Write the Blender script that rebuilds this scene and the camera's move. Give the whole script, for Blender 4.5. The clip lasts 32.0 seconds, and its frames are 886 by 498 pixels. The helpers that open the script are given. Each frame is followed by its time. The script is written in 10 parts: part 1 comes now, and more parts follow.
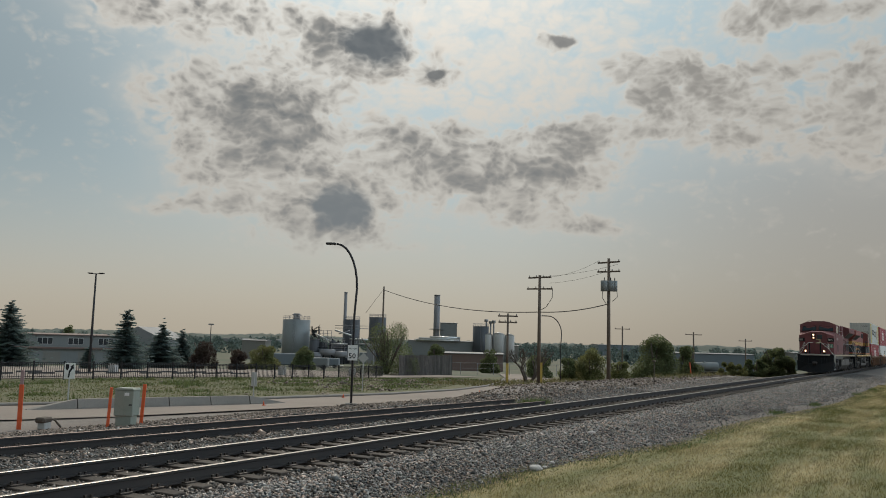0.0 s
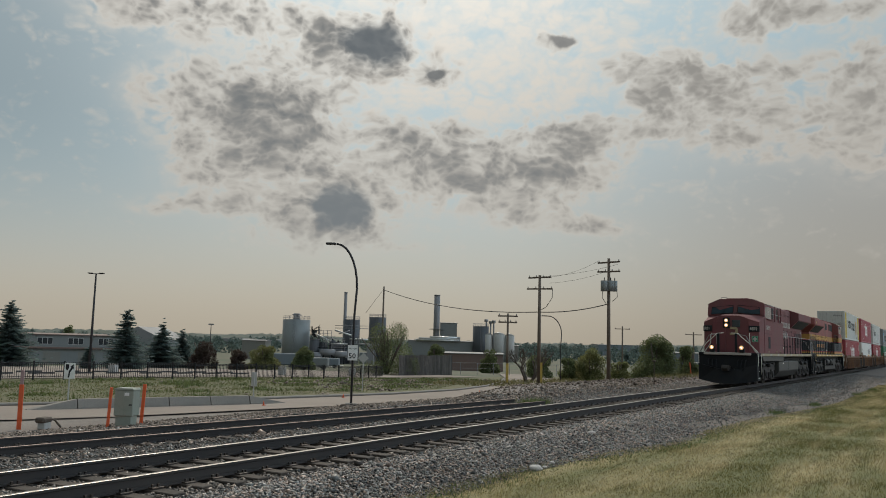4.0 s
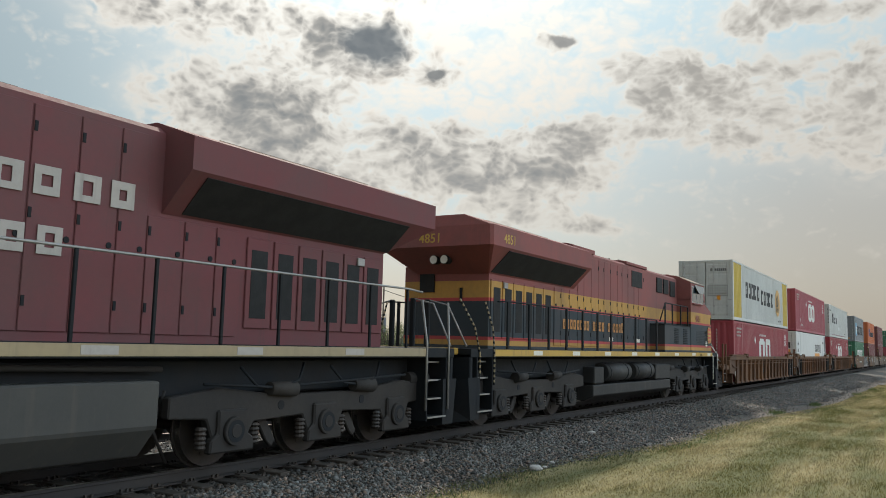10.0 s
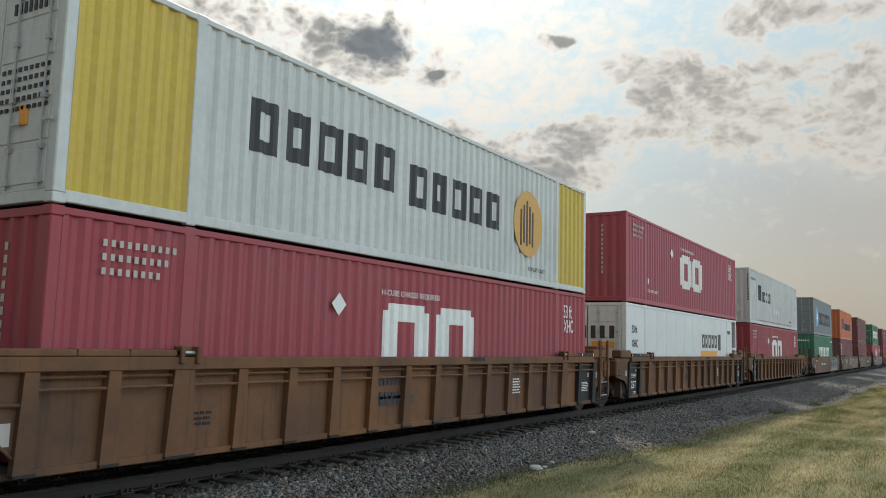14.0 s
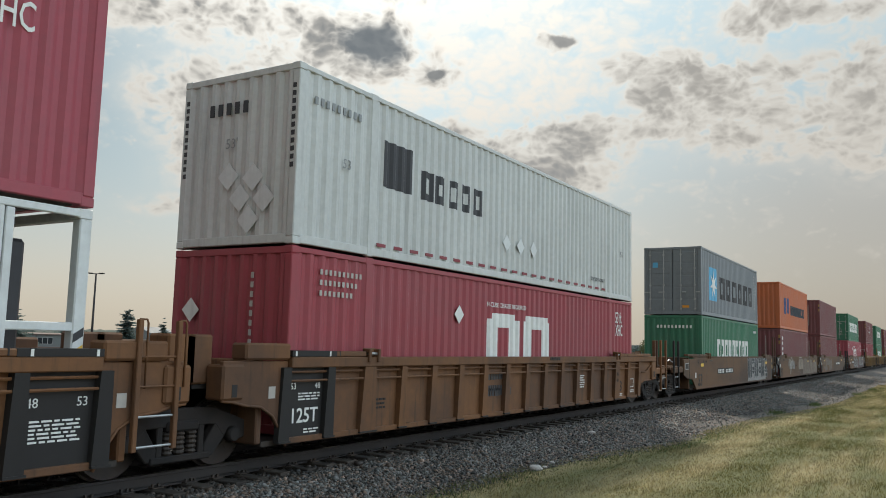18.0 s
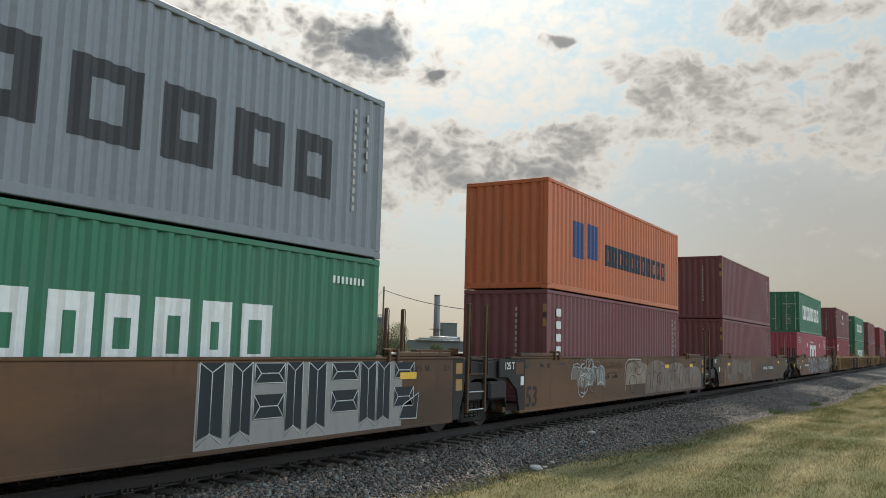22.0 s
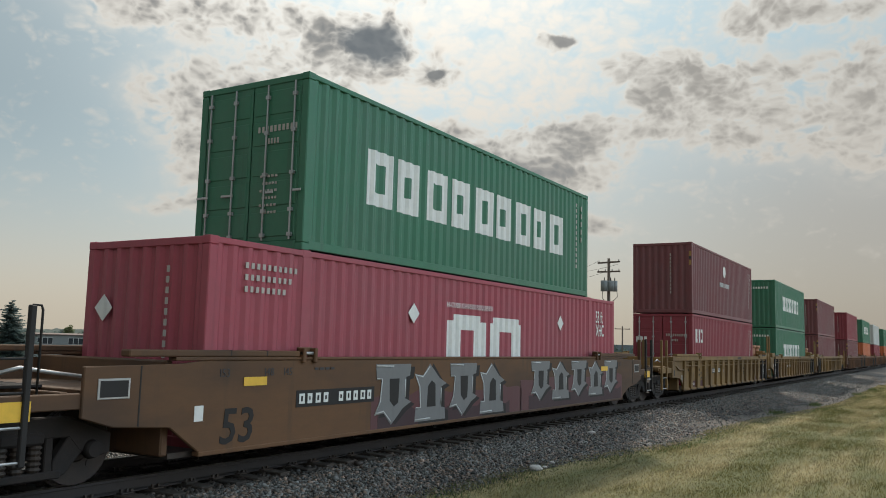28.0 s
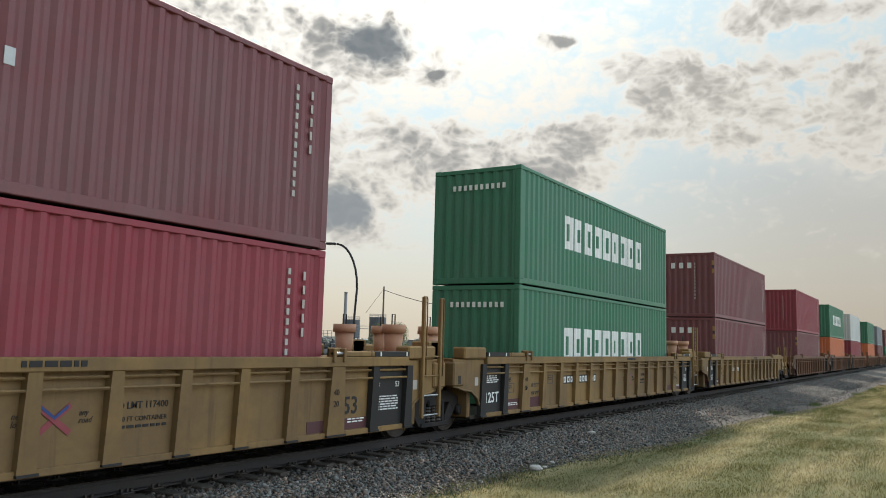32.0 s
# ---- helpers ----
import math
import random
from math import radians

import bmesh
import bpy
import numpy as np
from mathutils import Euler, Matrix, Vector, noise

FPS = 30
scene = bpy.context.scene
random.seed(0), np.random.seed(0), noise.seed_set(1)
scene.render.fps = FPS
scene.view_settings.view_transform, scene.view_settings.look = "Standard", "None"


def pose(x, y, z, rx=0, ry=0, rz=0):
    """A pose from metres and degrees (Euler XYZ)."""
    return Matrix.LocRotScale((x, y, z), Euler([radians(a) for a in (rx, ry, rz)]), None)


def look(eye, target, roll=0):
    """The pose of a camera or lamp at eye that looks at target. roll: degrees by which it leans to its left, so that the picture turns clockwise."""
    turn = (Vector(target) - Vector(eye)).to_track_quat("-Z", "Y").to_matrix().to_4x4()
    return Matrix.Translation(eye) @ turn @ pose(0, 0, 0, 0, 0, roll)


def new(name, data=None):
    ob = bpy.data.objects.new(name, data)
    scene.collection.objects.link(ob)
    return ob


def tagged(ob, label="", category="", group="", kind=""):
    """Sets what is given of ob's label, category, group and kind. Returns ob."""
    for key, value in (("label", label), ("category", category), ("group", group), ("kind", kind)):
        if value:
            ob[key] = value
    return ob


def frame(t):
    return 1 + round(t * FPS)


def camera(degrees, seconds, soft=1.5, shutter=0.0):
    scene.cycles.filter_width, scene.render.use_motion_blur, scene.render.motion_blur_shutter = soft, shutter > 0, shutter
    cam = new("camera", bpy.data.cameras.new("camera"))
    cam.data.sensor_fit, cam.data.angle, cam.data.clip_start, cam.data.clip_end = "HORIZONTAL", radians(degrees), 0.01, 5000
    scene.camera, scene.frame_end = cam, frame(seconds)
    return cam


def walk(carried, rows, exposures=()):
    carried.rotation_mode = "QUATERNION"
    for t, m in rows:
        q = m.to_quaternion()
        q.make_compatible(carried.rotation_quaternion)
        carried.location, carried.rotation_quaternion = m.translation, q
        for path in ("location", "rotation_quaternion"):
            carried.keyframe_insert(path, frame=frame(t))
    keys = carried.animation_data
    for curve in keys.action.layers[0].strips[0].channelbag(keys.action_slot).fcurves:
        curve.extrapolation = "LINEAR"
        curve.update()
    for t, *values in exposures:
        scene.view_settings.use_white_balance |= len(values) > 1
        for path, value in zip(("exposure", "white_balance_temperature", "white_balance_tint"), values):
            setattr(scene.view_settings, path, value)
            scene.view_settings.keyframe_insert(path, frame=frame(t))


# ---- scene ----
# The line runs along x, its main track centred on y = 0 with the rail tops at z = 0; the train comes in from +x.
SPEED = 8.812                      # metres a second, towards -x
cam = camera(56.64, 32.0, soft=0.95)
EYE = (0.0, -9.756, 1.801)
HEAD = radians(31.268)             # heading, counted from +x towards +y
TILT = radians(6.552)
aim = (EYE[0] + math.cos(HEAD) * math.cos(TILT), EYE[1] + math.sin(HEAD) * math.cos(TILT), EYE[2] + math.sin(TILT))
still = look(EYE, aim, 1.4706)
walk(cam, [(0.0, still), (32.0, still)],
     exposures=[(0.0, 0.0), (7.0, 0.0), (8.0, 0.26), (9.0, 0.42), (11.0, 0.48), (14.0, 0.47), (17.0, 0.46), (20.0, 0.38), (25.0, 0.44), (28.0, 0.3), (30.0, 0.44), (31.0, 0.46), (32.0, 0.62)])


# ---- nodes ----
class Nodes:
    """Short hand for a node tree."""

    def __init__(self, tree):
        self.tree = tree
        tree.nodes.clear()

    def add(self, kind, **settings):
        node = self.tree.nodes.new(kind)
        for key, value in settings.items():
            setattr(node, key, value)
        return node

    def put(self, value, socket):
        if isinstance(value, bpy.types.NodeSocket):
            self.tree.links.new(value, socket)
        elif value is not None:
            socket.default_value = value

    def math(self, op, a, b=None, c=None, clamp=False):
        node = self.add("ShaderNodeMath", operation=op, use_clamp=clamp)
        for value, socket in zip((a, b, c), node.inputs):
            self.put(value, socket)
        return node.outputs[0]

    def vec(self, op, a, b=None):
        node = self.add("ShaderNodeVectorMath", operation=op)
        self.put(a, node.inputs[0])
        self.put(b, node.inputs[1])
        return node.outputs["Value"] if op in ("DOT_PRODUCT", "LENGTH") else node.outputs[0]

    def mix(self, f, a, b, blend="MIX"):
        node = self.add("ShaderNodeMix", data_type="RGBA", blend_type=blend)
        self.put(f, node.inputs[0])
        self.put(a, node.inputs[6])
        self.put(b, node.inputs[7])
        return node.outputs[2]

    def ramp(self, value, low, high, smooth_step=True):
        node = self.add("ShaderNodeMapRange", interpolation_type="SMOOTHSTEP" if smooth_step else "LINEAR")
        self.put(value, node.inputs[0])
        node.inputs[1].default_value, node.inputs[2].default_value = low, high
        return node.outputs[0]

    def noise(self, vector, scale, detail=4.0, rough=0.55, distort=0.0):
        node = self.add("ShaderNodeTexNoise")
        self.put(vector, node.inputs["Vector"])
        node.inputs["Scale"].default_value, node.inputs["Detail"].default_value = scale, detail
        node.inputs["Roughness"].default_value, node.inputs["Distortion"].default_value = rough, distort
        return node


def rgba(c):
    return (c[0], c[1], c[2], 1.0)


# ---- sky and sun ----
SUN_RIGHT, SUN_HIGH = radians(-4.0), radians(45.0)      # to the right of the heading, and above the horizon
CLOUDS_LEFT = ((-6.0, 20.4, 2.9, 1.5, 1.1), (-0.9, 18.8, 1.5, 0.7, 0.8), (-9.6, 20.3, 1.8, 1.0, 0.5), (-15.4, 16.2, 4.0, 1.5, 0.75),
               (-10.6, 16.2, 3.0, 2.1, 0.7), (-14.5, 13.6, 3.2, 1.7, 0.8), (-11.5, 13.7, 2.5, 1.4, 0.65), (-14.0, 10.9, 3.0, 1.1, 0.6),
               (-7.2, 9.3, 2.7, 2.0, 0.95), (-9.8, 8.0, 3.1, 1.2, 0.6), (-16.5, 8.7, 3.0, 0.5, 0.5), (-18.4, 21.1, 3.4, 1.3, 0.5),
               (-21.8, 21.0, 2.1, 0.9, 0.4), (-13.6, 21.5, 3.1, 1.1, 0.4), (-3.1, 6.4, 1.3, 0.3, 0.4), (-2.5, 23.3, 1.6, 0.3, 0.6))
CLOUDS_RIGHT = ((-0.7, 12.9, 3.6, 1.7, 0.75), (0.5, 11.1, 2.4, 1.1, 0.57), (-3.8, 14.1, 1.6, 1, 0.46), (7.9, 13.1, 3.3, 1.9, 0.86),
                (5.9, 11.7, 2.4, 1.2, 0.69), (9.6, 14.9, 1.5, 0.7, 0.63), (5.7, 9.3, 2.4, 1.1, 0.46), (10, 8.3, 2.3, 0.5, 0.57),
                (15.8, 18.7, 2.1, 0.8, 0.8), (14.4, 15.8, 1.2, 1.2, 0.8), (18.2, 16.2, 3.2, 1.2, 0.65), (20.8, 13.8, 2.6, 1.1, 0.72),
                (19.5, 17.9, 3.5, 1, 0.51), (21.3, 21.3, 1.8, 0.9, 0.72), (25.3, 21.7, 2.9, 0.8, 0.72), (7.8, 20.8, 1.3, 0.4, 0.69),
                (12.3, 18.9, 1.2, 0.7, 0.58), (27.8, 15.5, 2.4, 2.8, 0.72))


def make_sky():
    world = bpy.data.worlds.new("hazy_sky")
    world.use_nodes = True
    scene.world = world
    n = Nodes(world.node_tree)
    way = n.add("ShaderNodeTexCoord").outputs["Generated"]
    f = (math.cos(HEAD), math.sin(HEAD), 0.0)
    r = (math.sin(HEAD), -math.cos(HEAD), 0.0)
    ahead, right = n.vec("DOT_PRODUCT", way, f), n.vec("DOT_PRODUCT", way, r)
    up = n.add("ShaderNodeSeparateXYZ")
    n.put(way, up.inputs[0])
    up = up.outputs[2]
    deg = 180 / math.pi
    az = n.math("MULTIPLY", n.math("ARCTAN2", right, ahead), deg)
    el = n.math("MULTIPLY", n.math("ARCSINE", up), deg)
    flat = n.add("ShaderNodeCombineXYZ")
    n.put(az, flat.inputs[0])
    n.put(el, flat.inputs[1])
    flat = flat.outputs[0]
    # clear sky, dulled by smoke haze
    sky = n.add("ShaderNodeTexSky", sky_type="NISHITA", sun_disc=False)
    sky.sun_elevation = SUN_HIGH
    sky.sun_rotation = math.pi / 2 - (HEAD - SUN_RIGHT)
    sky.dust_density, sky.air_density = 4.0, 1.0
    clear = n.vec("MULTIPLY", sky.outputs[0], (0.055, 0.06, 0.066))
    low = n.ramp(el, -2.0, 17.0)
    side = n.ramp(n.math("ABSOLUTE", n.math("ADD", az, 3.0)), 2.0, 34.0)
    haze = n.mix(low, rgba((0.5, 0.44, 0.35)), rgba((0.35, 0.48, 0.52)))
    left_blue = n.math("MULTIPLY", n.ramp(n.math("MULTIPLY", az, -1.0), 6.0, 30.0), n.ramp(el, 2.0, 16.0))
    haze = n.mix(n.math("MULTIPLY", left_blue, 0.9), haze, rgba((0.2, 0.268, 0.285)))
    right_grey = n.math("MULTIPLY", n.ramp(az, 2.0, 28.0), n.math("SUBTRACT", 1.0, n.ramp(el, 8.0, 22.0)))
    haze = n.mix(n.math("MULTIPLY", right_grey, 0.8), haze, rgba((0.32, 0.29, 0.245)))
    base = n.mix(0.8, clear, haze)
    # the glow round the hidden sun
    sunward = Vector((math.cos(SUN_HIGH) * math.cos(HEAD - SUN_RIGHT), math.cos(SUN_HIGH) * math.sin(HEAD - SUN_RIGHT), math.sin(SUN_HIGH)))
    near = n.vec("DOT_PRODUCT", way, tuple(sunward))
    glow = n.math("POWER", n.math("MAXIMUM", near, 0.0), 14.0)
    base = n.mix(1.0, base, n.mix(glow, rgba((0, 0, 0)), rgba((0.42, 0.42, 0.395))), "ADD")
    # cloud banks: soft ovals, torn by noise at three scales
    bent = flat
    for scale, reach in ((0.16, (2.6, 1.4, 0.0)), (0.55, (1.3, 0.7, 0.0)), (1.5, (0.25, 0.16, 0.0))):
        w = n.noise(flat, scale, 2.0, 0.5)
        bent = n.vec("ADD", bent, n.vec("MULTIPLY", n.vec("SUBTRACT", w.outputs["Color"], (0.5, 0.5, 0.5)), reach))
    total = None
    for a, e, ra, re, s in CLOUDS_LEFT + CLOUDS_RIGHT:
        d = n.vec("MULTIPLY", n.vec("SUBTRACT", bent, (a, e, 0.0)), (1 / ra, 1 / re, 0.0))
        blob = n.math("EXPONENT", n.math("MULTIPLY", n.vec("DOT_PRODUCT", d, d), -0.62))
        total = n.math("MULTIPLY", blob, s) if total is None else n.math("MULTIPLY_ADD", blob, s, total)
    stretched = n.vec("MULTIPLY", bent, (1.0, 1.75, 1.0))
    ragged = None
    for scale, amount, detail in ((0.3, 1.5, 1.0), (0.7, 1.7, 1.6), (1.6, 0.65, 2.5), (3.6, 0.28, 3.0)):
        f = n.math("MULTIPLY", n.math("SUBTRACT", n.noise(stretched, scale, detail, 0.58).outputs["Fac"], 0.5), amount)
        ragged = f if ragged is None else n.math("ADD", ragged, f)
    # rounded heads: cells that swell at three sizes
    for scale, amount in ((0.5, 1.1), (1.05, 1.0), (2.3, 0.7)):
        cell = n.add("ShaderNodeTexVoronoi", feature="SMOOTH_F1")
        n.put(n.vec("MULTIPLY", bent, (1.0, 1.35, 1.0)), cell.inputs["Vector"])
        cell.inputs["Scale"].default_value, cell.inputs["Smoothness"].default_value = scale, 0.35
        ragged = n.math("MULTIPLY_ADD", n.math("SUBTRACT", 0.56, cell.outputs["Distance"]), amount, ragged)
    loose = n.noise(n.vec("MULTIPLY", way, (1.0, 1.0, 2.2)), 3.0, 6.0, 0.6)
    behind = n.math("SUBTRACT", 1.0, n.ramp(ahead, 0.55, 0.85))
    wild = n.math("MULTIPLY", n.ramp(loose.outputs["Fac"], 0.45, 0.75), behind)
    cover = n.math("SUBTRACT", 1.0, n.math("EXPONENT", n.math("MULTIPLY", total, -1.15)))
    near_bank = n.ramp(cover, 0.03, 0.35)
    body = n.math("ADD", n.math("ADD", cover, n.math("MULTIPLY", n.math("MULTIPLY", ragged, 0.42), near_bank)), wild)
    # a bright thin veil round the sun, with gaps
    off = n.vec("MULTIPLY", n.vec("SUBTRACT", flat, (0.5, 19.5, 0.0)), (1 / 21.0, 1 / 12.0, 0.0))
    place = n.math("EXPONENT", n.math("MULTIPLY", n.vec("DOT_PRODUCT", off, off), -1.0))
    veil = n.ramp(n.math("ADD", n.math("MULTIPLY", ragged, 0.75), n.math("MULTIPLY_ADD", place, 1.35, -0.8)), -0.5, 1.15)
    rim = n.math("MULTIPLY", n.ramp(body, -0.02, 0.42), 0.85)
    edge = n.math("MULTIPLY", n.math("MAXIMUM", veil, rim), n.ramp(el, 2.0, 10.0))
    lit = n.mix(1.0, rgba((0.5, 0.47, 0.42)), n.mix(glow, rgba((0, 0, 0)), rgba((1.05, 1.03, 0.96))), "ADD")
    sky_all = n.mix(edge, base, lit)
    deep = n.mix(n.ramp(el, 7.0, 20.0), rgba((0.185, 0.195, 0.2)), rgba((0.13, 0.145, 0.155)))
    dark = n.mix(n.ramp(body, 0.45, 1.35), rgba((0.34, 0.325, 0.3)), deep)
    dark = n.mix(n.math("MULTIPLY", n.ramp(az, 3.0, 20.0), 0.75), dark, rgba((0.3, 0.285, 0.26)))
    thick = n.math("MULTIPLY", n.ramp(body, 0.22, 0.92), n.math("MULTIPLY", n.ramp(el, 3.0, 8.0), 0.92))
    sky_all = n.mix(thick, sky_all, dark)
    # two denser, smoother clouds
    for a, e, ra, re, tone in ((-5.5, 20.5, 2.5, 1.35, (0.125, 0.143, 0.157)), (-1.0, 18.9, 0.95, 0.45, (0.17, 0.178, 0.18)), (-7.3, 9.1, 2.3, 1.6, (0.18, 0.2, 0.212)), (8.3, 20.9, 1.0, 0.35, (0.24, 0.24, 0.235))):
        d = n.vec("MULTIPLY", n.vec("SUBTRACT", bent, (a, e, 0.0)), (1 / ra, 1 / re, 0.0))
        lump = n.math("MULTIPLY_ADD", ragged, 0.14, n.math("EXPONENT", n.math("MULTIPLY", n.vec("DOT_PRODUCT", d, d), -0.8)))
        sky_all = n.mix(n.math("MULTIPLY", n.ramp(lump, 0.3, 0.75), 0.92), sky_all, rgba(tone))
    # unseen sky, mostly to the viewer's right, raised to brighten the train's near side
    rear = n.vec("DOT_PRODUCT", way, (0.3, -0.954, 0.0))
    lift = n.math("MULTIPLY_ADD", n.ramp(rear, 0.3, 0.95), 2.3, 1.0)
    tone = n.add("ShaderNodeCombineXYZ")
    for s, k in zip(tone.inputs, (0.0, 0.1, 0.3)):
        n.put(n.math("MULTIPLY_ADD", n.math("SUBTRACT", lift, 1.0), k, lift), s)
    sky_all = n.mix(1.0, sky_all, tone.outputs[0], "MULTIPLY")
    # below the horizon: dull ground haze
    sky_all = n.mix(n.ramp(el, -6.0, -1.0), rgba((0.12, 0.11, 0.09)), sky_all)
    back = n.add("ShaderNodeBackground")
    n.put(sky_all, back.inputs[0])
    back.inputs[1].default_value = 1.0
    n.put(back.outputs[0], n.add("ShaderNodeOutputWorld").inputs[0])
    lamp = bpy.data.lights.new("sun", "SUN")
    lamp.energy, lamp.angle, lamp.color = 2.1, radians(3), (1.0, 0.9, 0.76)
    sun = new("sun", lamp)
    sun.matrix_world = look(tuple(sunward * 100), (0, 0, 0))


make_sky()


# ---- materials ----
def surface(name, colour, rough=0.6, metal=0.0, second=None, big=0.6, small=18.0, patch=0.5, grain=0.25, bump=0.15,
            bump_scale=None, streak=0.0, streak_colour=(0.12, 0.10, 0.08), spec=0.5, random_shift=0.0, island=0.0, stretch=None, warm=None, thin=0.0):
    """A weathered surface: its colour wanders towards a second one at two scales, with streaks that run down and a fine relief."""
    m = bpy.data.materials.new(name)
    m.use_nodes = True
    n = Nodes(m.node_tree)
    where = n.add("ShaderNodeTexCoord").outputs["Object"]
    if stretch:
        where = n.vec("MULTIPLY", where, stretch)
    second = second or tuple(0.62 * c + 0.02 for c in colour)
    large, fine = n.noise(where, big, 4.0, 0.6), n.noise(where, small, 5.0, 0.65)
    f = n.math("MULTIPLY", n.ramp(large.outputs["Fac"], 0.35, 0.68), patch)
    c = n.mix(f, rgba(colour), rgba(second))
    g = n.math("MULTIPLY_ADD", n.math("SUBTRACT", fine.outputs["Fac"], 0.5), 2.2 * grain, 1.0)
    if random_shift:
        who = n.add("ShaderNodeObjectInfo").outputs["Random"]
        g = n.math("MULTIPLY", g, n.math("MULTIPLY_ADD", n.math("SUBTRACT", who, 0.5), 2 * random_shift, 1.0))
    if island:
        who = n.add("ShaderNodeNewGeometry").outputs["Random Per Island"]
        if warm:
            c = n.mix(n.ramp(n.math("FRACT", n.math("MULTIPLY", who, 7.31)), 0.45, 0.85), c, rgba(warm))
        g = n.math("MULTIPLY", g, n.math("MULTIPLY_ADD", n.math("SUBTRACT", who, 0.5), 2 * island, 1.0))
    tone = n.add("ShaderNodeCombineXYZ")
    for s in tone.inputs:
        n.put(g, s)
    c = n.mix(1.0, c, tone.outputs[0], "MULTIPLY")
    if streak:
        runs = n.noise(n.vec("MULTIPLY", where, (7.0, 7.0, 0.45)), 1.0, 4.0, 0.6)
        c = n.mix(n.math("MULTIPLY", n.ramp(runs.outputs["Fac"], 0.52, 0.78), streak), c, rgba(streak_colour))
    p = n.add("ShaderNodeBsdfPrincipled")
    n.put(c, p.inputs["Base Color"])
    p.inputs["Metallic"].default_value = metal
    p.inputs["Specular IOR Level"].default_value = spec
    n.put(n.math("MULTIPLY_ADD", n.math("SUBTRACT", fine.outputs["Fac"], 0.5), 0.3, rough, clamp=True), p.inputs["Roughness"])
    if bump:
        relief = fine if bump_scale is None else n.noise(where, bump_scale, 4.0, 0.6)
        b = n.add("ShaderNodeBump")
        b.inputs["Strength"].default_value, b.inputs["Distance"].default_value = bump, 0.02
        n.put(relief.outputs["Fac"], b.inputs["Height"])
        n.put(b.outputs[0], p.inputs["Normal"])
    shader = p.outputs[0]
    if thin:
        through_light = n.add("ShaderNodeBsdfTranslucent")
        n.put(c, through_light.inputs[0])
        both = n.add("ShaderNodeMixShader")
        both.inputs[0].default_value = thin
        n.put(shader, both.inputs[1])
        n.put(through_light.outputs[0], both.inputs[2])
        shader = both.outputs[0]
    n.put(shader, n.add("ShaderNodeOutputMaterial").inputs[0])
    return m


def paint(name, colour, rough=0.5, wear=0.35, streak=0.3, metal=0.0):
    return surface(name, colour, rough, metal, second=tuple(0.7 * c + min(0.045, 0.004 + 0.3 * max(colour)) for c in colour), big=0.5, small=9.0, patch=wear,
                   grain=0.16, bump=0.06, spec=0.2 if max(colour) < 0.07 else 0.4, streak=streak, streak_colour=tuple(0.35 * c + min(0.03, 0.3 * max(colour)) for c in colour))


def glowing(name, colour, strength):
    m = bpy.data.materials.new(name)
    m.use_nodes = True
    n = Nodes(m.node_tree)
    e = n.add("ShaderNodeEmission")
    e.inputs[0].default_value, e.inputs[1].default_value = rgba(colour), strength
    n.put(e.outputs[0], n.add("ShaderNodeOutputMaterial").inputs[0])
    return m


def glassy(name, colour, rough=0.06):
    m = bpy.data.materials.new(name)
    m.use_nodes = True
    n = Nodes(m.node_tree)
    p = n.add("ShaderNodeBsdfPrincipled")
    p.inputs["Base Color"].default_value = rgba(colour)
    p.inputs["Roughness"].default_value = rough
    p.inputs["Specular IOR Level"].default_value = 0.4
    n.put(p.outputs[0], n.add("ShaderNodeOutputMaterial").inputs[0])
    return m


STONE = surface("ballast_stone", (0.115, 0.117, 0.112), 0.45, second=(0.018, 0.019, 0.018), big=0.9, small=30, patch=0.75, grain=0.4, bump=0.2, island=0.9, warm=(0.15, 0.105, 0.08))
DARK_STONE = surface("dark_ballast_stone", (0.048, 0.042, 0.037), 0.55, second=(0.02, 0.019, 0.018), big=0.9, small=30, patch=0.75, grain=0.4, bump=0.2, island=0.8, warm=(0.085, 0.06, 0.045))
# near black, so the shade in the gaps between stones is in its colour
BALLAST = surface("shaded_ballast_bed", (0.024, 0.022, 0.02), 0.95, second=(0.013, 0.012, 0.012), big=0.5, small=26, patch=0.6, grain=0.9, bump=0.9, bump_scale=22)
GRAVEL = surface("yard_gravel", (0.19, 0.165, 0.145), 0.92, second=(0.12, 0.10, 0.09), big=0.25, small=9, patch=0.7, grain=0.6, bump=0.7, bump_scale=8)
GRIT = surface("trodden_grit", (0.12, 0.1, 0.085), 0.92, second=(0.07, 0.062, 0.055), big=0.5, small=14, patch=0.8, grain=0.7, bump=0.6, bump_scale=16)
EARTH = surface("far_ground", (0.07, 0.082, 0.048), 0.95, second=(0.11, 0.1, 0.065), big=0.03, small=0.6, patch=0.8, grain=0.4, bump=0.3)
LAWN = surface("lawn_soil", (0.11, 0.115, 0.04), 0.95, second=(0.31, 0.255, 0.13), big=0.42, small=7, patch=0.9, grain=0.5, bump=0.5, stretch=(0.3, 1.7, 1.0))
BANK = surface("bank_soil", (0.085, 0.09, 0.034), 0.95, second=(0.11, 0.095, 0.05), big=0.28, small=1.6, patch=0.9, grain=0.7, bump=0.8, bump_scale=3.0)
BLADE = surface("grass_blades", (0.15, 0.142, 0.052), 0.75, second=(0.42, 0.345, 0.195), big=0.42, small=3.0, patch=0.95, grain=0.6, bump=0, island=0.4, stretch=(0.3, 1.7, 1.0), thin=0.45)
WEED = surface("weed_leaves", (0.075, 0.11, 0.035), 0.7, second=(0.14, 0.15, 0.06), big=0.8, small=5, patch=0.6, grain=0.4, bump=0, island=0.4, thin=0.45)
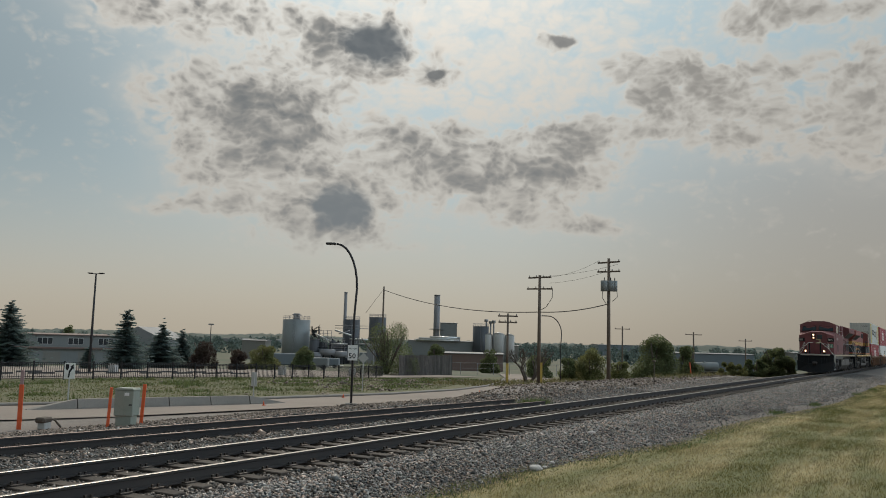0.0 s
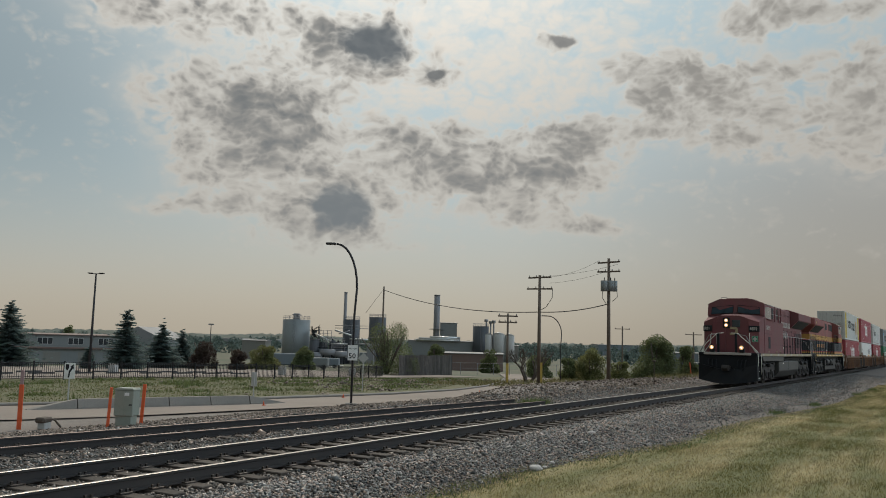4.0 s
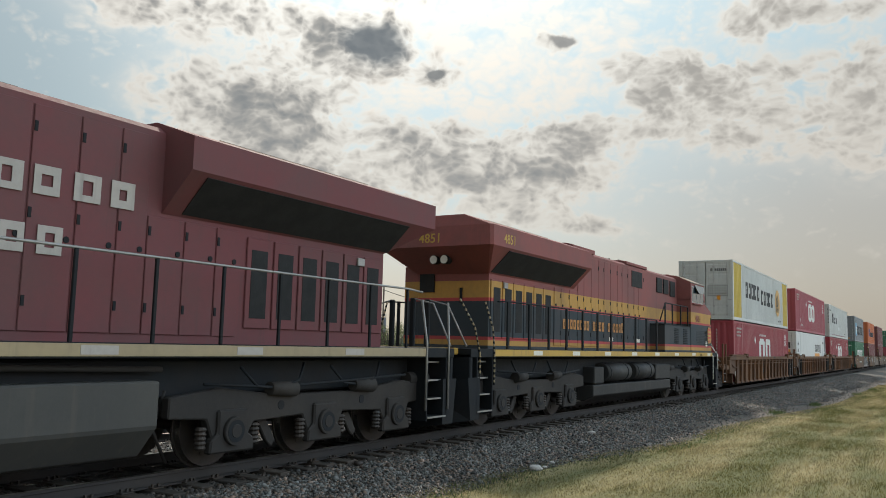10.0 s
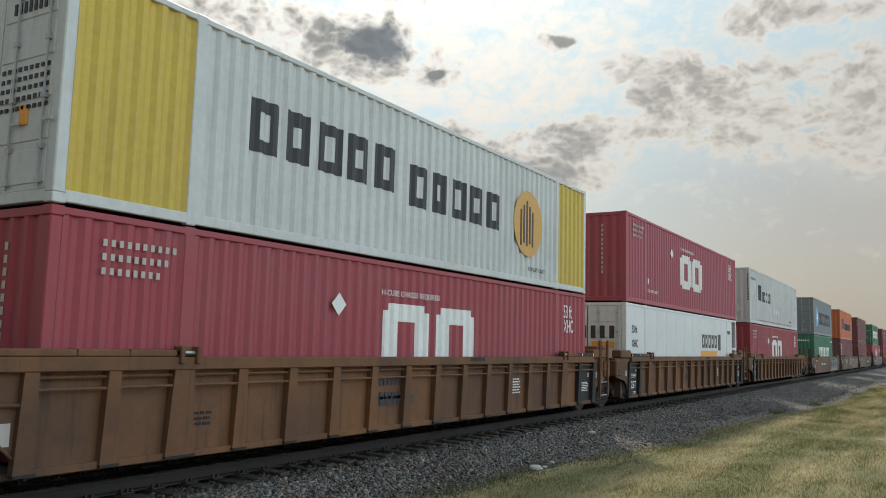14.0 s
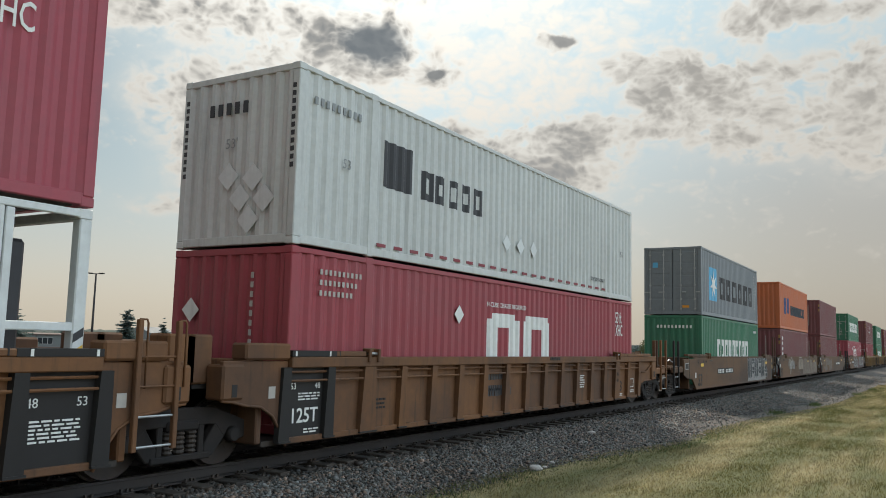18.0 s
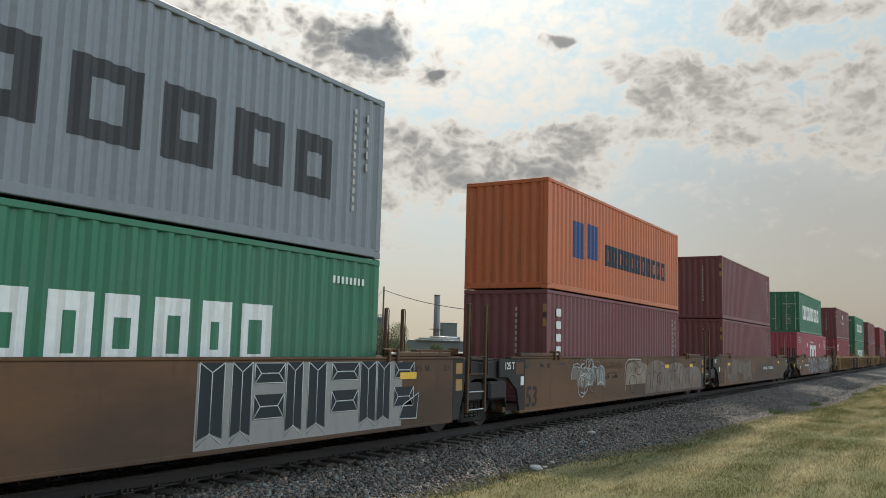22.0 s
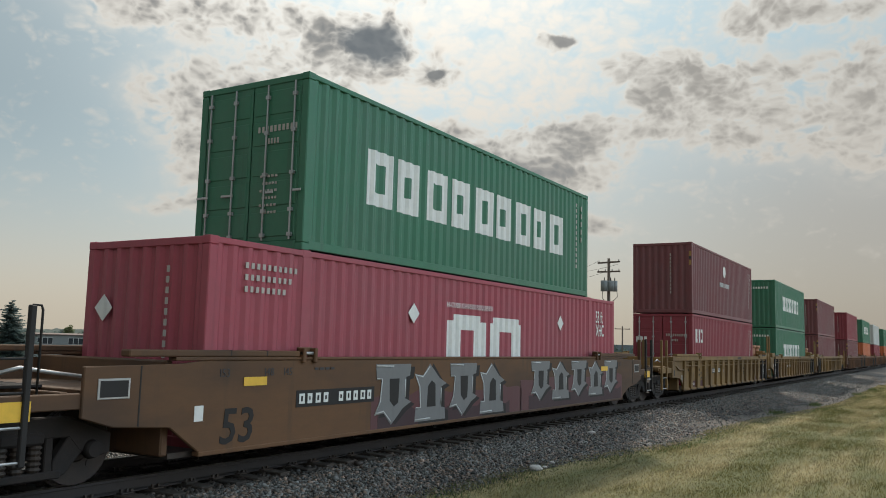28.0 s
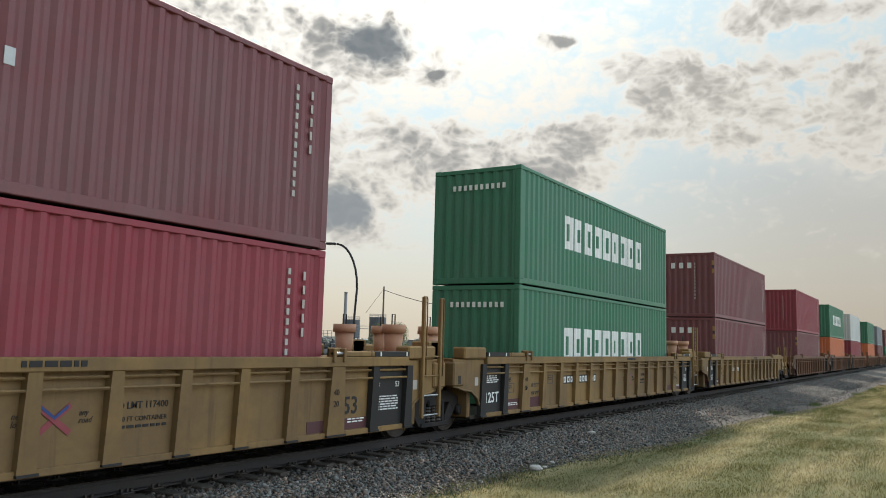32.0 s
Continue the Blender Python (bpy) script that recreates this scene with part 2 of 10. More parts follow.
ASPHALT = surface("pale_asphalt", (0.225, 0.185, 0.155), 0.9, second=(0.17, 0.14, 0.118), big=0.2, small=6, patch=0.6, grain=0.2, bump=0.15)
CONCRETE = surface("concrete", (0.215, 0.195, 0.172), 0.85, second=(0.16, 0.145, 0.13), big=0.7, small=12, patch=0.6, grain=0.22, bump=0.2, streak=0.25)
RAIL_SIDE = surface("rusty_rail", (0.024, 0.021, 0.021), 0.8, 0.0, second=(0.042, 0.033, 0.028), big=0.8, small=14, grain=0.35, bump=0.15)
RAIL_TOP = surface("polished_rail", (0.24, 0.225, 0.21), 0.42, 1.0, second=(0.17, 0.15, 0.135), big=1.5, small=20, grain=0.08, bump=0.02)
TIE = surface("weathered_tie", (0.05, 0.039, 0.031), 0.9, second=(0.028, 0.023, 0.02), big=2.0, small=16, patch=0.7, grain=0.4, bump=0.4, streak=0.0, random_shift=0.35)
IRON = surface("dark_iron", (0.05, 0.045, 0.042), 0.6, 0.5, second=(0.10, 0.065, 0.045), big=2, small=20, grain=0.3)


# ---- building blocks ----
def part(name, bm, material, parent=None, label=""):
    """Links a bmesh as one mesh object under a thing or a part."""
    mesh = bpy.data.meshes.new(name)
    bm.normal_update()
    bm.to_mesh(mesh)
    bm.free()
    mesh.materials.append(material)
    ob = new(name, mesh)
    if parent is not None:
        ob.parent = parent
    if label:
        ob["label"] = label
    return ob


def base(name, x, y, z, label, category, group="", turn=0.0):
    """An empty that carries the parts of a thing."""
    ob = new(name)
    ob.empty_display_size = 0.2
    ob.matrix_basis = pose(x, y, z, 0, 0, turn)
    return tagged(ob, label, category, group)


def thing(name, bm, material, label, category, group="", kind="", at=None):
    ob = part(name, bm, material)
    if at is not None:
        ob.matrix_basis = at
    return tagged(ob, label, category, group, kind)


def box(bm, x0, x1, y0, y1, z0, z1, bevel=0.0):
    """A block between two corners, its edges softened by bevel."""
    made = bmesh.ops.create_cube(bm, size=1.0)["verts"]
    size = (abs(x1 - x0), abs(y1 - y0), abs(z1 - z0))
    mid = ((x0 + x1) / 2, (y0 + y1) / 2, (z0 + z1) / 2)
    for v in made:
        v.co = Vector((v.co[i] * size[i] + mid[i] for i in range(3)))
    if bevel > 0:
        edges = {e for v in made for e in v.link_edges}
        bmesh.ops.bevel(bm, geom=list(edges), offset=min(bevel, 0.45 * min(size)), segments=1, profile=0.7, affect="EDGES")
    return bm


def slab(*args, bevel=0.0):
    return box(bmesh.new(), *args, bevel=bevel)


def prism(bm, outline, a, b, axis="y", bevel=0.0):
    """An outline drawn in the plane across axis, and drawn out along it from a to b."""
    def spot(p, k):
        return {"y": (p[0], k, p[1]), "x": (k, p[0], p[1]), "z": (p[0], p[1], k)}[axis]
    lo = [bm.verts.new(spot(p, a)) for p in outline]
    hi = [bm.verts.new(spot(p, b)) for p in outline]
    faces = [bm.faces.new(lo[::-1]), bm.faces.new(hi)]
    for i in range(len(outline)):
        j = (i + 1) % len(outline)
        faces.append(bm.faces.new((lo[i], lo[j], hi[j], hi[i])))
    bmesh.ops.recalc_face_normals(bm, faces=faces)
    if bevel > 0:
        edges = {e for f in faces for e in f.edges}
        bmesh.ops.bevel(bm, geom=list(edges), offset=bevel, segments=1, profile=0.7, affect="EDGES")
    return bm


def drum(bm, p0, p1, r0, r1=None, n=12, caps=True):
    """A round bar or cone from p0 to p1."""
    r1 = r0 if r1 is None else r1
    p0, p1 = Vector(p0), Vector(p1)
    turn = (p1 - p0).to_track_quat("Z", "Y")
    rings = []
    for p, r in ((p0, r0), (p1, r1)):
        rings.append([bm.verts.new(p + turn @ Vector((r * math.cos(2 * math.pi * k / n), r * math.sin(2 * math.pi * k / n), 0))) for k in range(n)])
    for k in range(n):
        j = (k + 1) % n
        bm.faces.new((rings[0][k], rings[0][j], rings[1][j], rings[1][k])).smooth = n > 7
    if caps:
        bm.faces.new(rings[0][::-1])
        bm.faces.new(rings[1])
    return bm


def tube(bm, points, r, n=6):
    """A bent bar through the points."""
    points = [Vector(p) for p in points]
    rings = []
    for i, p in enumerate(points):
        along = (points[min(i + 1, len(points) - 1)] - points[max(i - 1, 0)]).normalized()
        turn = along.to_track_quat("Z", "Y")
        rings.append([bm.verts.new(p + turn @ Vector((r * math.cos(2 * math.pi * k / n), r * math.sin(2 * math.pi * k / n), 0))) for k in range(n)])
    for a, b in zip(rings, rings[1:]):
        turn_by = min(range(n), key=lambda s: sum((a[k].co - b[(k + s) % n].co).length for k in range(n)))
        for k in range(n):
            j = (k + 1) % n
            bm.faces.new((a[k], a[j], b[(j + turn_by) % n], b[(k + turn_by) % n])).smooth = True
    bm.faces.new(rings[0][::-1])
    bm.faces.new(rings[-1])
    return bm


def raw_mesh(name, verts, faces, material):
    mesh = bpy.data.meshes.new(name)
    mesh.from_pydata(verts, [], faces)
    mesh.materials.append(material)
    return mesh


def writing(text, size, material, parent, x, y, z, side=-1, bold=0.0, name="lettering", squeeze=1.0, lean=0.0, ends=0):
    """Letters that stand upright on a side wall (side -1 or 1: the wall that looks towards -y or +y) or, with ends, on an end wall."""
    curve = bpy.data.curves.new(name, "FONT")
    curve.body, curve.size, curve.extrude, curve.offset, curve.shear = text, size, 0.002, bold * size, lean
    curve.align_x, curve.align_y, curve.resolution_u = "LEFT", "BOTTOM_BASELINE", 2
    holder = bpy.data.objects.new(name, curve)
    mesh = bpy.data.meshes.new_from_object(holder)
    bpy.data.objects.remove(holder)
    mesh.materials.clear()
    mesh.materials.append(material)
    ob = new(name, mesh)
    ob.parent = parent
    turn = {-1: 0, 1: 180}[side] if not ends else {-1: -90, 1: 90}[ends]
    ob.matrix_basis = pose(x, y, z, 90, 0, turn) @ Matrix.Diagonal((squeeze, 1, 1, 1))
    return ob


# ---- ground ----
def smooth(a, b, v):
    s = min(1.0, max(0.0, (v - a) / (b - a)))
    return s * s * (3 - 2 * s)


def grass_edge(x):
    """Where the ballast gives way to grass, on the near side of the line."""
    return -3.2 - 1.1 * smooth(13, 22, x) - 1.6 * smooth(24, 45, x)


def ground_z(x, y):
    """Height of the bare ground, with the top of the main rails at 0."""
    if y < 1.9:
        e = grass_edge(x)
        z = -0.238 - 0.242 * smooth(-1.9, e + 0.2, y)
        z += 0.2 * smooth(e, -13, y)
    else:
        z = -0.238 - 0.462 * smooth(1.9, 3.4, y) - 0.5 * smooth(8.8, 13, y) - 0.15 * smooth(13, 16, y)
        z -= 0.7 * smooth(30, 90, x) * smooth(6, 14, y)
        z += 0.45 * math.exp(-((y - 9.5) / 2.2) ** 2) * smooth(33, 40, x) * (1 - smooth(75, 100, x))
        r = math.hypot(x, y + 9.756)
        z -= 2.2 * smooth(75, 220, r)
    return z


def steps(spans):
    """Grid lines: (start, stop, step) runs, one after another."""
    out = []
    for a, b, s in spans:
        k = max(1, round((b - a) / s))
        out += [a + (b - a) * i / k for i in range(k)]
    return out + [spans[-1][1]]


def fast_mesh(name, verts, tris, material):
    """One mesh from arrays of corners and triangles."""
    mesh = bpy.data.meshes.new(name)
    mesh.vertices.add(len(verts))
    mesh.vertices.foreach_set("co", np.asarray(verts, np.float32).ravel())
    mesh.loops.add(3 * len(tris))
    mesh.loops.foreach_set("vertex_index", np.asarray(tris, np.int32).ravel())
    mesh.polygons.add(len(tris))
    mesh.polygons.foreach_set("loop_start", np.arange(0, 3 * len(tris), 3, dtype=np.int32))
    mesh.update(calc_edges=True)
    mesh.materials.append(material)
    return mesh


def make_ground():
    xs = steps([(-3200, -400, 400), (-400, -60, 40), (-60, -6, 4), (-6, 70, 0.5), (70, 140, 2), (140, 420, 14), (420, 3800, 260)])
    ys = steps([(-3200, -300, 320), (-300, -40, 26), (-40, -14, 2), (-14, 14, 0.28), (14, 60, 1.5), (60, 160, 6), (160, 520, 20), (520, 3800, 240)])
    verts = [(x, y, ground_z(x, y) + (0.02 * noise.noise((x * 0.8, y * 0.8, 0)) if abs(y) < 60 and -6 < x < 140 else 0)) for y in ys for x in xs]
    nx = len(xs)
    faces, kinds = [], []
    for j in range(len(ys) - 1):
        for i in range(nx - 1):
            x, y = (xs[i] + xs[i + 1]) / 2, (ys[j] + ys[j + 1]) / 2
            faces.append((j * nx + i, j * nx + i + 1, (j + 1) * nx + i + 1, (j + 1) * nx + i))
            wob = 0.5 * noise.noise((x * 0.5, y * 0.5, 3))
            e_line = grass_edge(x)
            if y < e_line + 0.5 * wob:
                k = 1
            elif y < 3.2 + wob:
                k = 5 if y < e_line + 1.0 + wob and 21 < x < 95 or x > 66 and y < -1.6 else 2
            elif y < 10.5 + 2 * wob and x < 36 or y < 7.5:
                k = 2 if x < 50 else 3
            elif y < 17 + 3 * wob + 0.05 * max(0, x - 40) + max(0.0, 6 - 0.3 * max(0.0, x - 8)) and x < 110:
                k = 3
            elif x < 112 and y < 46.5 - 0.11 * (x - 27):
                k = 4
            else:
                k = 0
            kinds.append(k if -100 < x < 200 else (1 if y < -4 else 0))
    mesh = raw_mesh("ground", verts, faces, EARTH)
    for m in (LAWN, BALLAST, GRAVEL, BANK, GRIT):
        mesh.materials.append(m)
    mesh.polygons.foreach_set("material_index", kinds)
    mesh.polygons.foreach_set("use_smooth", [True] * len(faces))
    tagged(new("ground", mesh), "open ground of mown grass, gravel and far fields", "ground", kind="structure")


make_ground()


def rail_piece(name, ax, bx, ay, by, top, parent, head=RAIL_TOP):
    """A rail with foot, web and head, from (ax, ay) to (bx, by)."""
    profile = [(-0.07, -0.18), (0.07, -0.18), (0.07, -0.165), (0.012, -0.15), (0.012, -0.045), (0.036, -0.036), (0.036, -0.004),
               (0.028, 0.0), (-0.028, 0.0), (-0.036, -0.004), (-0.036, -0.036), (-0.012, -0.045), (-0.012, -0.15), (-0.07, -0.165)]
    across = Vector((-(by - ay), bx - ax, 0)).normalized()
    bm = bmesh.new()
    ends = [[bm.verts.new(Vector((x, y, top + q)) + across * p) for p, q in profile] for x, y in ((ax, ay), (bx, by))]
    count = len(profile)
    for k in range(count):
        j = (k + 1) % count
        f = bm.faces.new((ends[0][k], ends[0][j], ends[1][j], ends[1][k]))
        f.material_index = 1 if k in (6, 7, 8) else 0
    bm.faces.new(ends[0])
    bm.faces.new(ends[1][::-1])
    bmesh.ops.recalc_face_normals(bm, faces=bm.faces[:])
    ob = part(name, bm, RAIL_SIDE, parent)
    ob.data.materials.append(head)
    return ob


def tie_mesh():
    bm = slab(-0.115, 0.115, -1.3, 1.3, -0.36, -0.175, bevel=0.012)
    mesh = bpy.data.meshes.new("tie")
    bm.to_mesh(mesh)
    bm.free()
    mesh.materials.append(TIE)
    return mesh


def track(name, label, start, stop, top, spacing, pieces, head=RAIL_TOP):
    """A track of two rails on ties from start to stop, both (x, y)."""
    root = tagged(new(name), label, "railway track", kind="structure")
    (ax, ay), (bx, by) = start, stop
    length = math.hypot(bx - ax, by - ay)
    turn = math.degrees(math.atan2(by - ay, bx - ax))
    ox, oy = -(by - ay) / length, (bx - ax) / length
    for s in (-0.755, 0.755):
        rail_piece("rail", ax + ox * s, bx + ox * s, ay + oy * s, by + oy * s, top, root, head)
    mesh = tie_mesh()
    rng = random.Random(4)
    plates, rest = bmesh.new(), bmesh.new()
    for i in range(int(length / spacing)):
        d = i * spacing + rng.uniform(-0.04, 0.04)
        x, y = ax + (bx - ax) * d / length, ay + (by - ay) * d / length
        m = pose(x + rng.uniform(-0.01, 0.01), y + rng.uniform(-0.07, 0.07), top + rng.uniform(-0.012, 0.004), 0, 0, turn + rng.uniform(-1.2, 1.2))
        if i < pieces:
            ob = new("tie", mesh)
            ob.parent = root
            ob.matrix_basis = m
        else:
            before = len(rest.verts)
            box(rest, -0.115, 0.115, -1.3, 1.3, -0.36, -0.175)
            rest.verts.ensure_lookup_table()
            bmesh.ops.transform(rest, matrix=m, verts=rest.verts[before:])
        if x < 75:
            for s in (-0.755, 0.755):
                before = len(plates.verts)
                box(plates, -0.09, 0.09, s - 0.17, s + 0.17, -0.178, -0.163)
                for q in (-0.1, 0.1):
                    box(plates, -0.06, -0.03, s + q - 0.015, s + q + 0.015, -0.165, -0.125)
                    box(plates, 0.03, 0.06, s + q - 0.015, s + q + 0.015, -0.165, -0.125)
                if i % 2 == 0:
                    box(plates, 0.12, 0.15, s - 0.085, s + 0.085, -0.19, -0.14)
                plates.verts.ensure_lookup_table()
                bmesh.ops.transform(plates, matrix=Matrix.Translation((0, 0, 0.002)) @ pose(x, y, top, 0, 0, turn), verts=plates.verts[before:])
    tagged(part("tie_plates", plates, IRON, root, "rusted plates, spikes and anchors that hold the rails"), kind="stuff")
    if len(rest.verts):
        tagged(part("far_ties", rest, TIE, root, "weathered wooden ties further along the line"), kind="stuff")
    else:
        rest.free()
    return root


RAIL_RUST = surface("rusty_rail_head", (0.2, 0.14, 0.115), 0.55, 0.5, second=(0.11, 0.075, 0.06), big=1.5, small=20, grain=0.2, bump=0.05)
track("main_track", "main railway track, polished rails on weathered wooden ties", (-20, 0), (420, 0), 0.0, 0.52, 290)
track("siding", "rusty siding track that ends in gravel", (-6, 8.55), (32.5, 5.45), -0.5, 0.55, 80, RAIL_RUST)


def scatter_stones(name, count, area, size, seed, label, material=STONE, lift=0.0):
    """Loose broken stones: irregular eight-faced lumps."""
    rng = np.random.default_rng(seed)
    pts = []
    while len(pts) < count:
        x, y = area(rng)
        if x is not None:
            pts.append((x, y))
    pts = np.array(pts)
    z = np.array([ground_z(x, y) for x, y in pts]) + lift
    k = len(pts)
    unit = np.array([(1, 0, 0), (-1, 0, 0), (0, 1, 0), (0, -1, 0), (0, 0, 1), (0, 0, -1)], float)
    tri = np.array([(0, 2, 4), (2, 1, 4), (1, 3, 4), (3, 0, 4), (2, 0, 5), (1, 2, 5), (3, 1, 5), (0, 3, 5)])
    s = size * rng.lognormal(0, 0.33, k)
    v = unit[None] * (s[:, None, None] * rng.uniform(0.55, 1.15, (k, 6, 1))) + rng.normal(0, 0.2, (k, 6, 3)) * s[:, None, None]
    q = rng.normal(size=(k, 4))
    q /= np.linalg.norm(q, axis=1, keepdims=True)
    a, b, c, d = q.T
    rot = np.stack([1 - 2 * (c * c + d * d), 2 * (b * c - a * d), 2 * (b * d + a * c), 2 * (b * c + a * d), 1 - 2 * (b * b + d * d), 2 * (c * d - a * b),
                    2 * (b * d - a * c), 2 * (c * d + a * b), 1 - 2 * (b * b + c * c)], -1).reshape(k, 3, 3)
    v = np.einsum("kij,knj->kni", rot, v)
    v[:, :, 2] *= 0.75
    v += np.concatenate([pts, (z + 0.3 * s)[:, None]], 1)[:, None, :]
    tris = (tri[None] + 6 * np.arange(k)[:, None, None]).reshape(-1, 3)
    tagged(new(name, fast_mesh(name, v.reshape(-1, 3), tris, material)), label, "ballast", kind="stuff")


def bare_earth(x, y):
    """How far trodden earth and fine grit lie bare between the lawn and the ballast."""
    e = grass_edge(x)
    return smooth(19, 27, x) * (1 - smooth(75, 95, x)) * (1 - smooth(0.9, 1.9, y - e + 0.8 * noise.noise((x * 0.35, y * 0.8, 2))))


def near_shoulder(rng):
    x = 3.5 + 92 * rng.random() ** 2.0
    y = rng.uniform(grass_edge(x) - 0.25, 1.2)
    if rng.random() < smooth(-0.4, 0.5, grass_edge(x) - y + 0.3):
        return None, None
    if abs(abs(y) - 0.755) < 0.1 or rng.random() < 0.85 * bare_earth(x, y):
        return None, None
    if abs(y) < 1.42 and abs((x + 20 + 0.26) % 0.52 - 0.26) < 0.15 and rng.random() < 0.35:
        return None, None
    return x, y


def far_shoulder(rng):
    x = 5 + 80 * rng.random() ** 1.6
    return x, rng.uniform(1.1, 10.5 - 0.06 * min(x, 55))


def shoulder_part(inside):
    """Only the stones between the tie ends, or only those outside them."""
    def pick(rng):
        x, y = near_shoulder(rng)
        return (x, y) if x is not None and (y > -1.4) == inside else (None, None)
    return pick


scatter_stones("ballast", 118000, shoulder_part(False), 0.0255, 1, "grey crushed-stone ballast on the shoulder of the main track")
scatter_stones("track_bed", 97000, shoulder_part(True), 0.0255, 9, "darker brown crushed stone between the main track's ties", DARK_STONE)
scatter_stones("siding_ballast", 62000, far_shoulder, 0.031, 2, "grey crushed stone between the main track and the siding")


def lawn_spot(rng):
    x = 8.5 + 62 * rng.random() ** 1.5
    low = -9.9 + 0.045 * x
    y = rng.uniform(max(low, -10), grass_edge(x) + 0.35)
    return (x, y) if math.hypot(x, y + 9.756) > 9 else (None, None)


def grass(name, count, spot, tall, wide, seed, label, material):
    rng = np.random.default_rng(seed)
    pts = []
    while len(pts) < count:
        p = spot(rng)
        if p[0] is not None:
            pts.append(p)
    pts = np.array(pts)
    k = len(pts)
    z = np.array([ground_z(x, y) for x, y in pts])
    patch = np.array([0.85 + 0.35 * noise.noise((x * 0.3, y * 0.9, 7)) for x, y in pts])
    h = tall * rng.uniform(0.45, 1.3, k) * np.clip(patch, 0.35, 1.6)
    w = wide * rng.uniform(0.6, 1.4, k)
    th = rng.uniform(0, 2 * np.pi, k)
    lean = rng.normal(0, 0.55, (k, 2)) * h[:, None]
    side = np.stack([np.cos(th), np.sin(th)], -1) * w[:, None]
    v = np.zeros((k, 3, 3))
    v[:, 0, :2], v[:, 1, :2], v[:, 2, :2] = pts - side, pts + side, pts + lean
    v[:, :2, 2] = (z - 0.01)[:, None]
    v[:, 2, 2] = z + h
    tagged(new(name, fast_mesh(name, v.reshape(-1, 3), np.arange(3 * k).reshape(k, 3), material)), label, "grass", kind="stuff")


grass("lawn_grass", 230000, lawn_spot, 0.045, 0.007, 3, "short mown grass, part green and part dried to straw", BLADE)


def verge_spot(rng):
    x = 8.5 + 55 * rng.random() ** 1.4
    return x, grass_edge(x) + rng.normal(-0.12, 0.22)


grass("verge_grass", 7000, verge_spot, 0.075, 0.008, 5, "taller green grass along the edge of the ballast", WEED)


# ---- across the line: road, fence, poles, trees, works ----
LEAF_DARK = surface("spruce_needles", (0.085, 0.12, 0.112), 0.8, second=(0.115, 0.15, 0.128), big=0.9, small=5, patch=0.6, grain=0.4, bump=0, island=0.45, thin=0.45)
SPRUCE = surface("blue_spruce_needles", (0.125, 0.17, 0.16), 0.8, second=(0.165, 0.205, 0.18), big=0.9, small=5, patch=0.6, grain=0.4, bump=0, island=0.45, thin=0.45)
LEAF_GREEN = surface("bush_leaves", (0.12, 0.145, 0.065), 0.75, second=(0.165, 0.18, 0.08), big=0.7, small=4, patch=0.7, grain=0.4, bump=0, island=0.45, thin=0.45)
LEAF_YELLOW = surface("yellowing_leaves", (0.17, 0.18, 0.07), 0.75, second=(0.22, 0.2, 0.085), big=0.7, small=4, patch=0.7, grain=0.4, bump=0, island=0.45, thin=0.45)
LEAF_RED = surface("reddish_leaves", (0.055, 0.035, 0.03), 0.8, second=(0.08, 0.06, 0.04), big=0.8, small=4, patch=0.7, grain=0.4, bump=0, island=0.4, thin=0.45)
BARK = surface("bark", (0.075, 0.058, 0.045), 0.9, second=(0.13, 0.11, 0.09), big=2, small=16, grain=0.4, bump=0.5)
POLE_WOOD = surface("pole_wood", (0.115, 0.085, 0.065), 0.85, second=(0.17, 0.14, 0.115), big=0.6, small=14, grain=0.3, bump=0.3, streak=0.4)
POLE_STEEL = paint("dark_pole_paint", (0.035, 0.033, 0.036), 0.5, 0.3, 0.2)
FENCE_BLACK = paint("black_fence_paint", (0.018, 0.018, 0.02), 0.5, 0.3, 0.1)
SIGN_WHITE = paint("sign_white", (0.68, 0.68, 0.66), 0.5, 0.25, 0.2)
SIGN_BACK = paint("sign_back", (0.38, 0.38, 0.37), 0.5, 0.3, 0.2)
MARKER_ORANGE = paint("marker_orange", (0.62, 0.10, 0.03), 0.5, 0.4, 0.3)
CABINET_GREEN = paint("pedestal_green", (0.24, 0.26, 0.22), 0.55, 0.35, 0.3)
WIRE = paint("dark_wire", (0.03, 0.03, 0.03), 0.6, 0.2, 0.0)
SHED_GREY = paint("pale_cladding", (0.175, 0.186, 0.185), 0.6, 0.4, 0.3)
SHED_BEIGE = paint("beige_cladding", (0.185, 0.178, 0.16), 0.6, 0.4, 0.3)
SHED_BLUE = paint("blue_grey_cladding", (0.14, 0.165, 0.185), 0.6, 0.4, 0.3)
ROOF_BROWN = paint("brown_roofing", (0.15, 0.10, 0.085), 0.7, 0.4, 0.2)
ROOF_GREY = paint("grey_roofing", (0.20, 0.20, 0.20), 0.7, 0.4, 0.2)
TANK_PALE = paint("pale_tank_steel", (0.2, 0.217, 0.22), 0.5, 0.4, 0.4)
TANK_DARK = paint("dark_tank_steel", (0.06, 0.065, 0.075), 0.5, 0.4, 0.3)
TANK_WHITE = paint("white_tank_steel", (0.36, 0.35, 0.33), 0.5, 0.4, 0.3)
STACK_STEEL = paint("stack_steel", (0.19, 0.19, 0.20), 0.5, 0.4, 0.3)
PIPE_BRIGHT = surface("bright_duct", (0.55, 0.55, 0.54), 0.35, 0.8, big=1, small=10, grain=0.2)
WINDOW_DARK = glassy("dark_window", (0.03, 0.035, 0.04), 0.1)
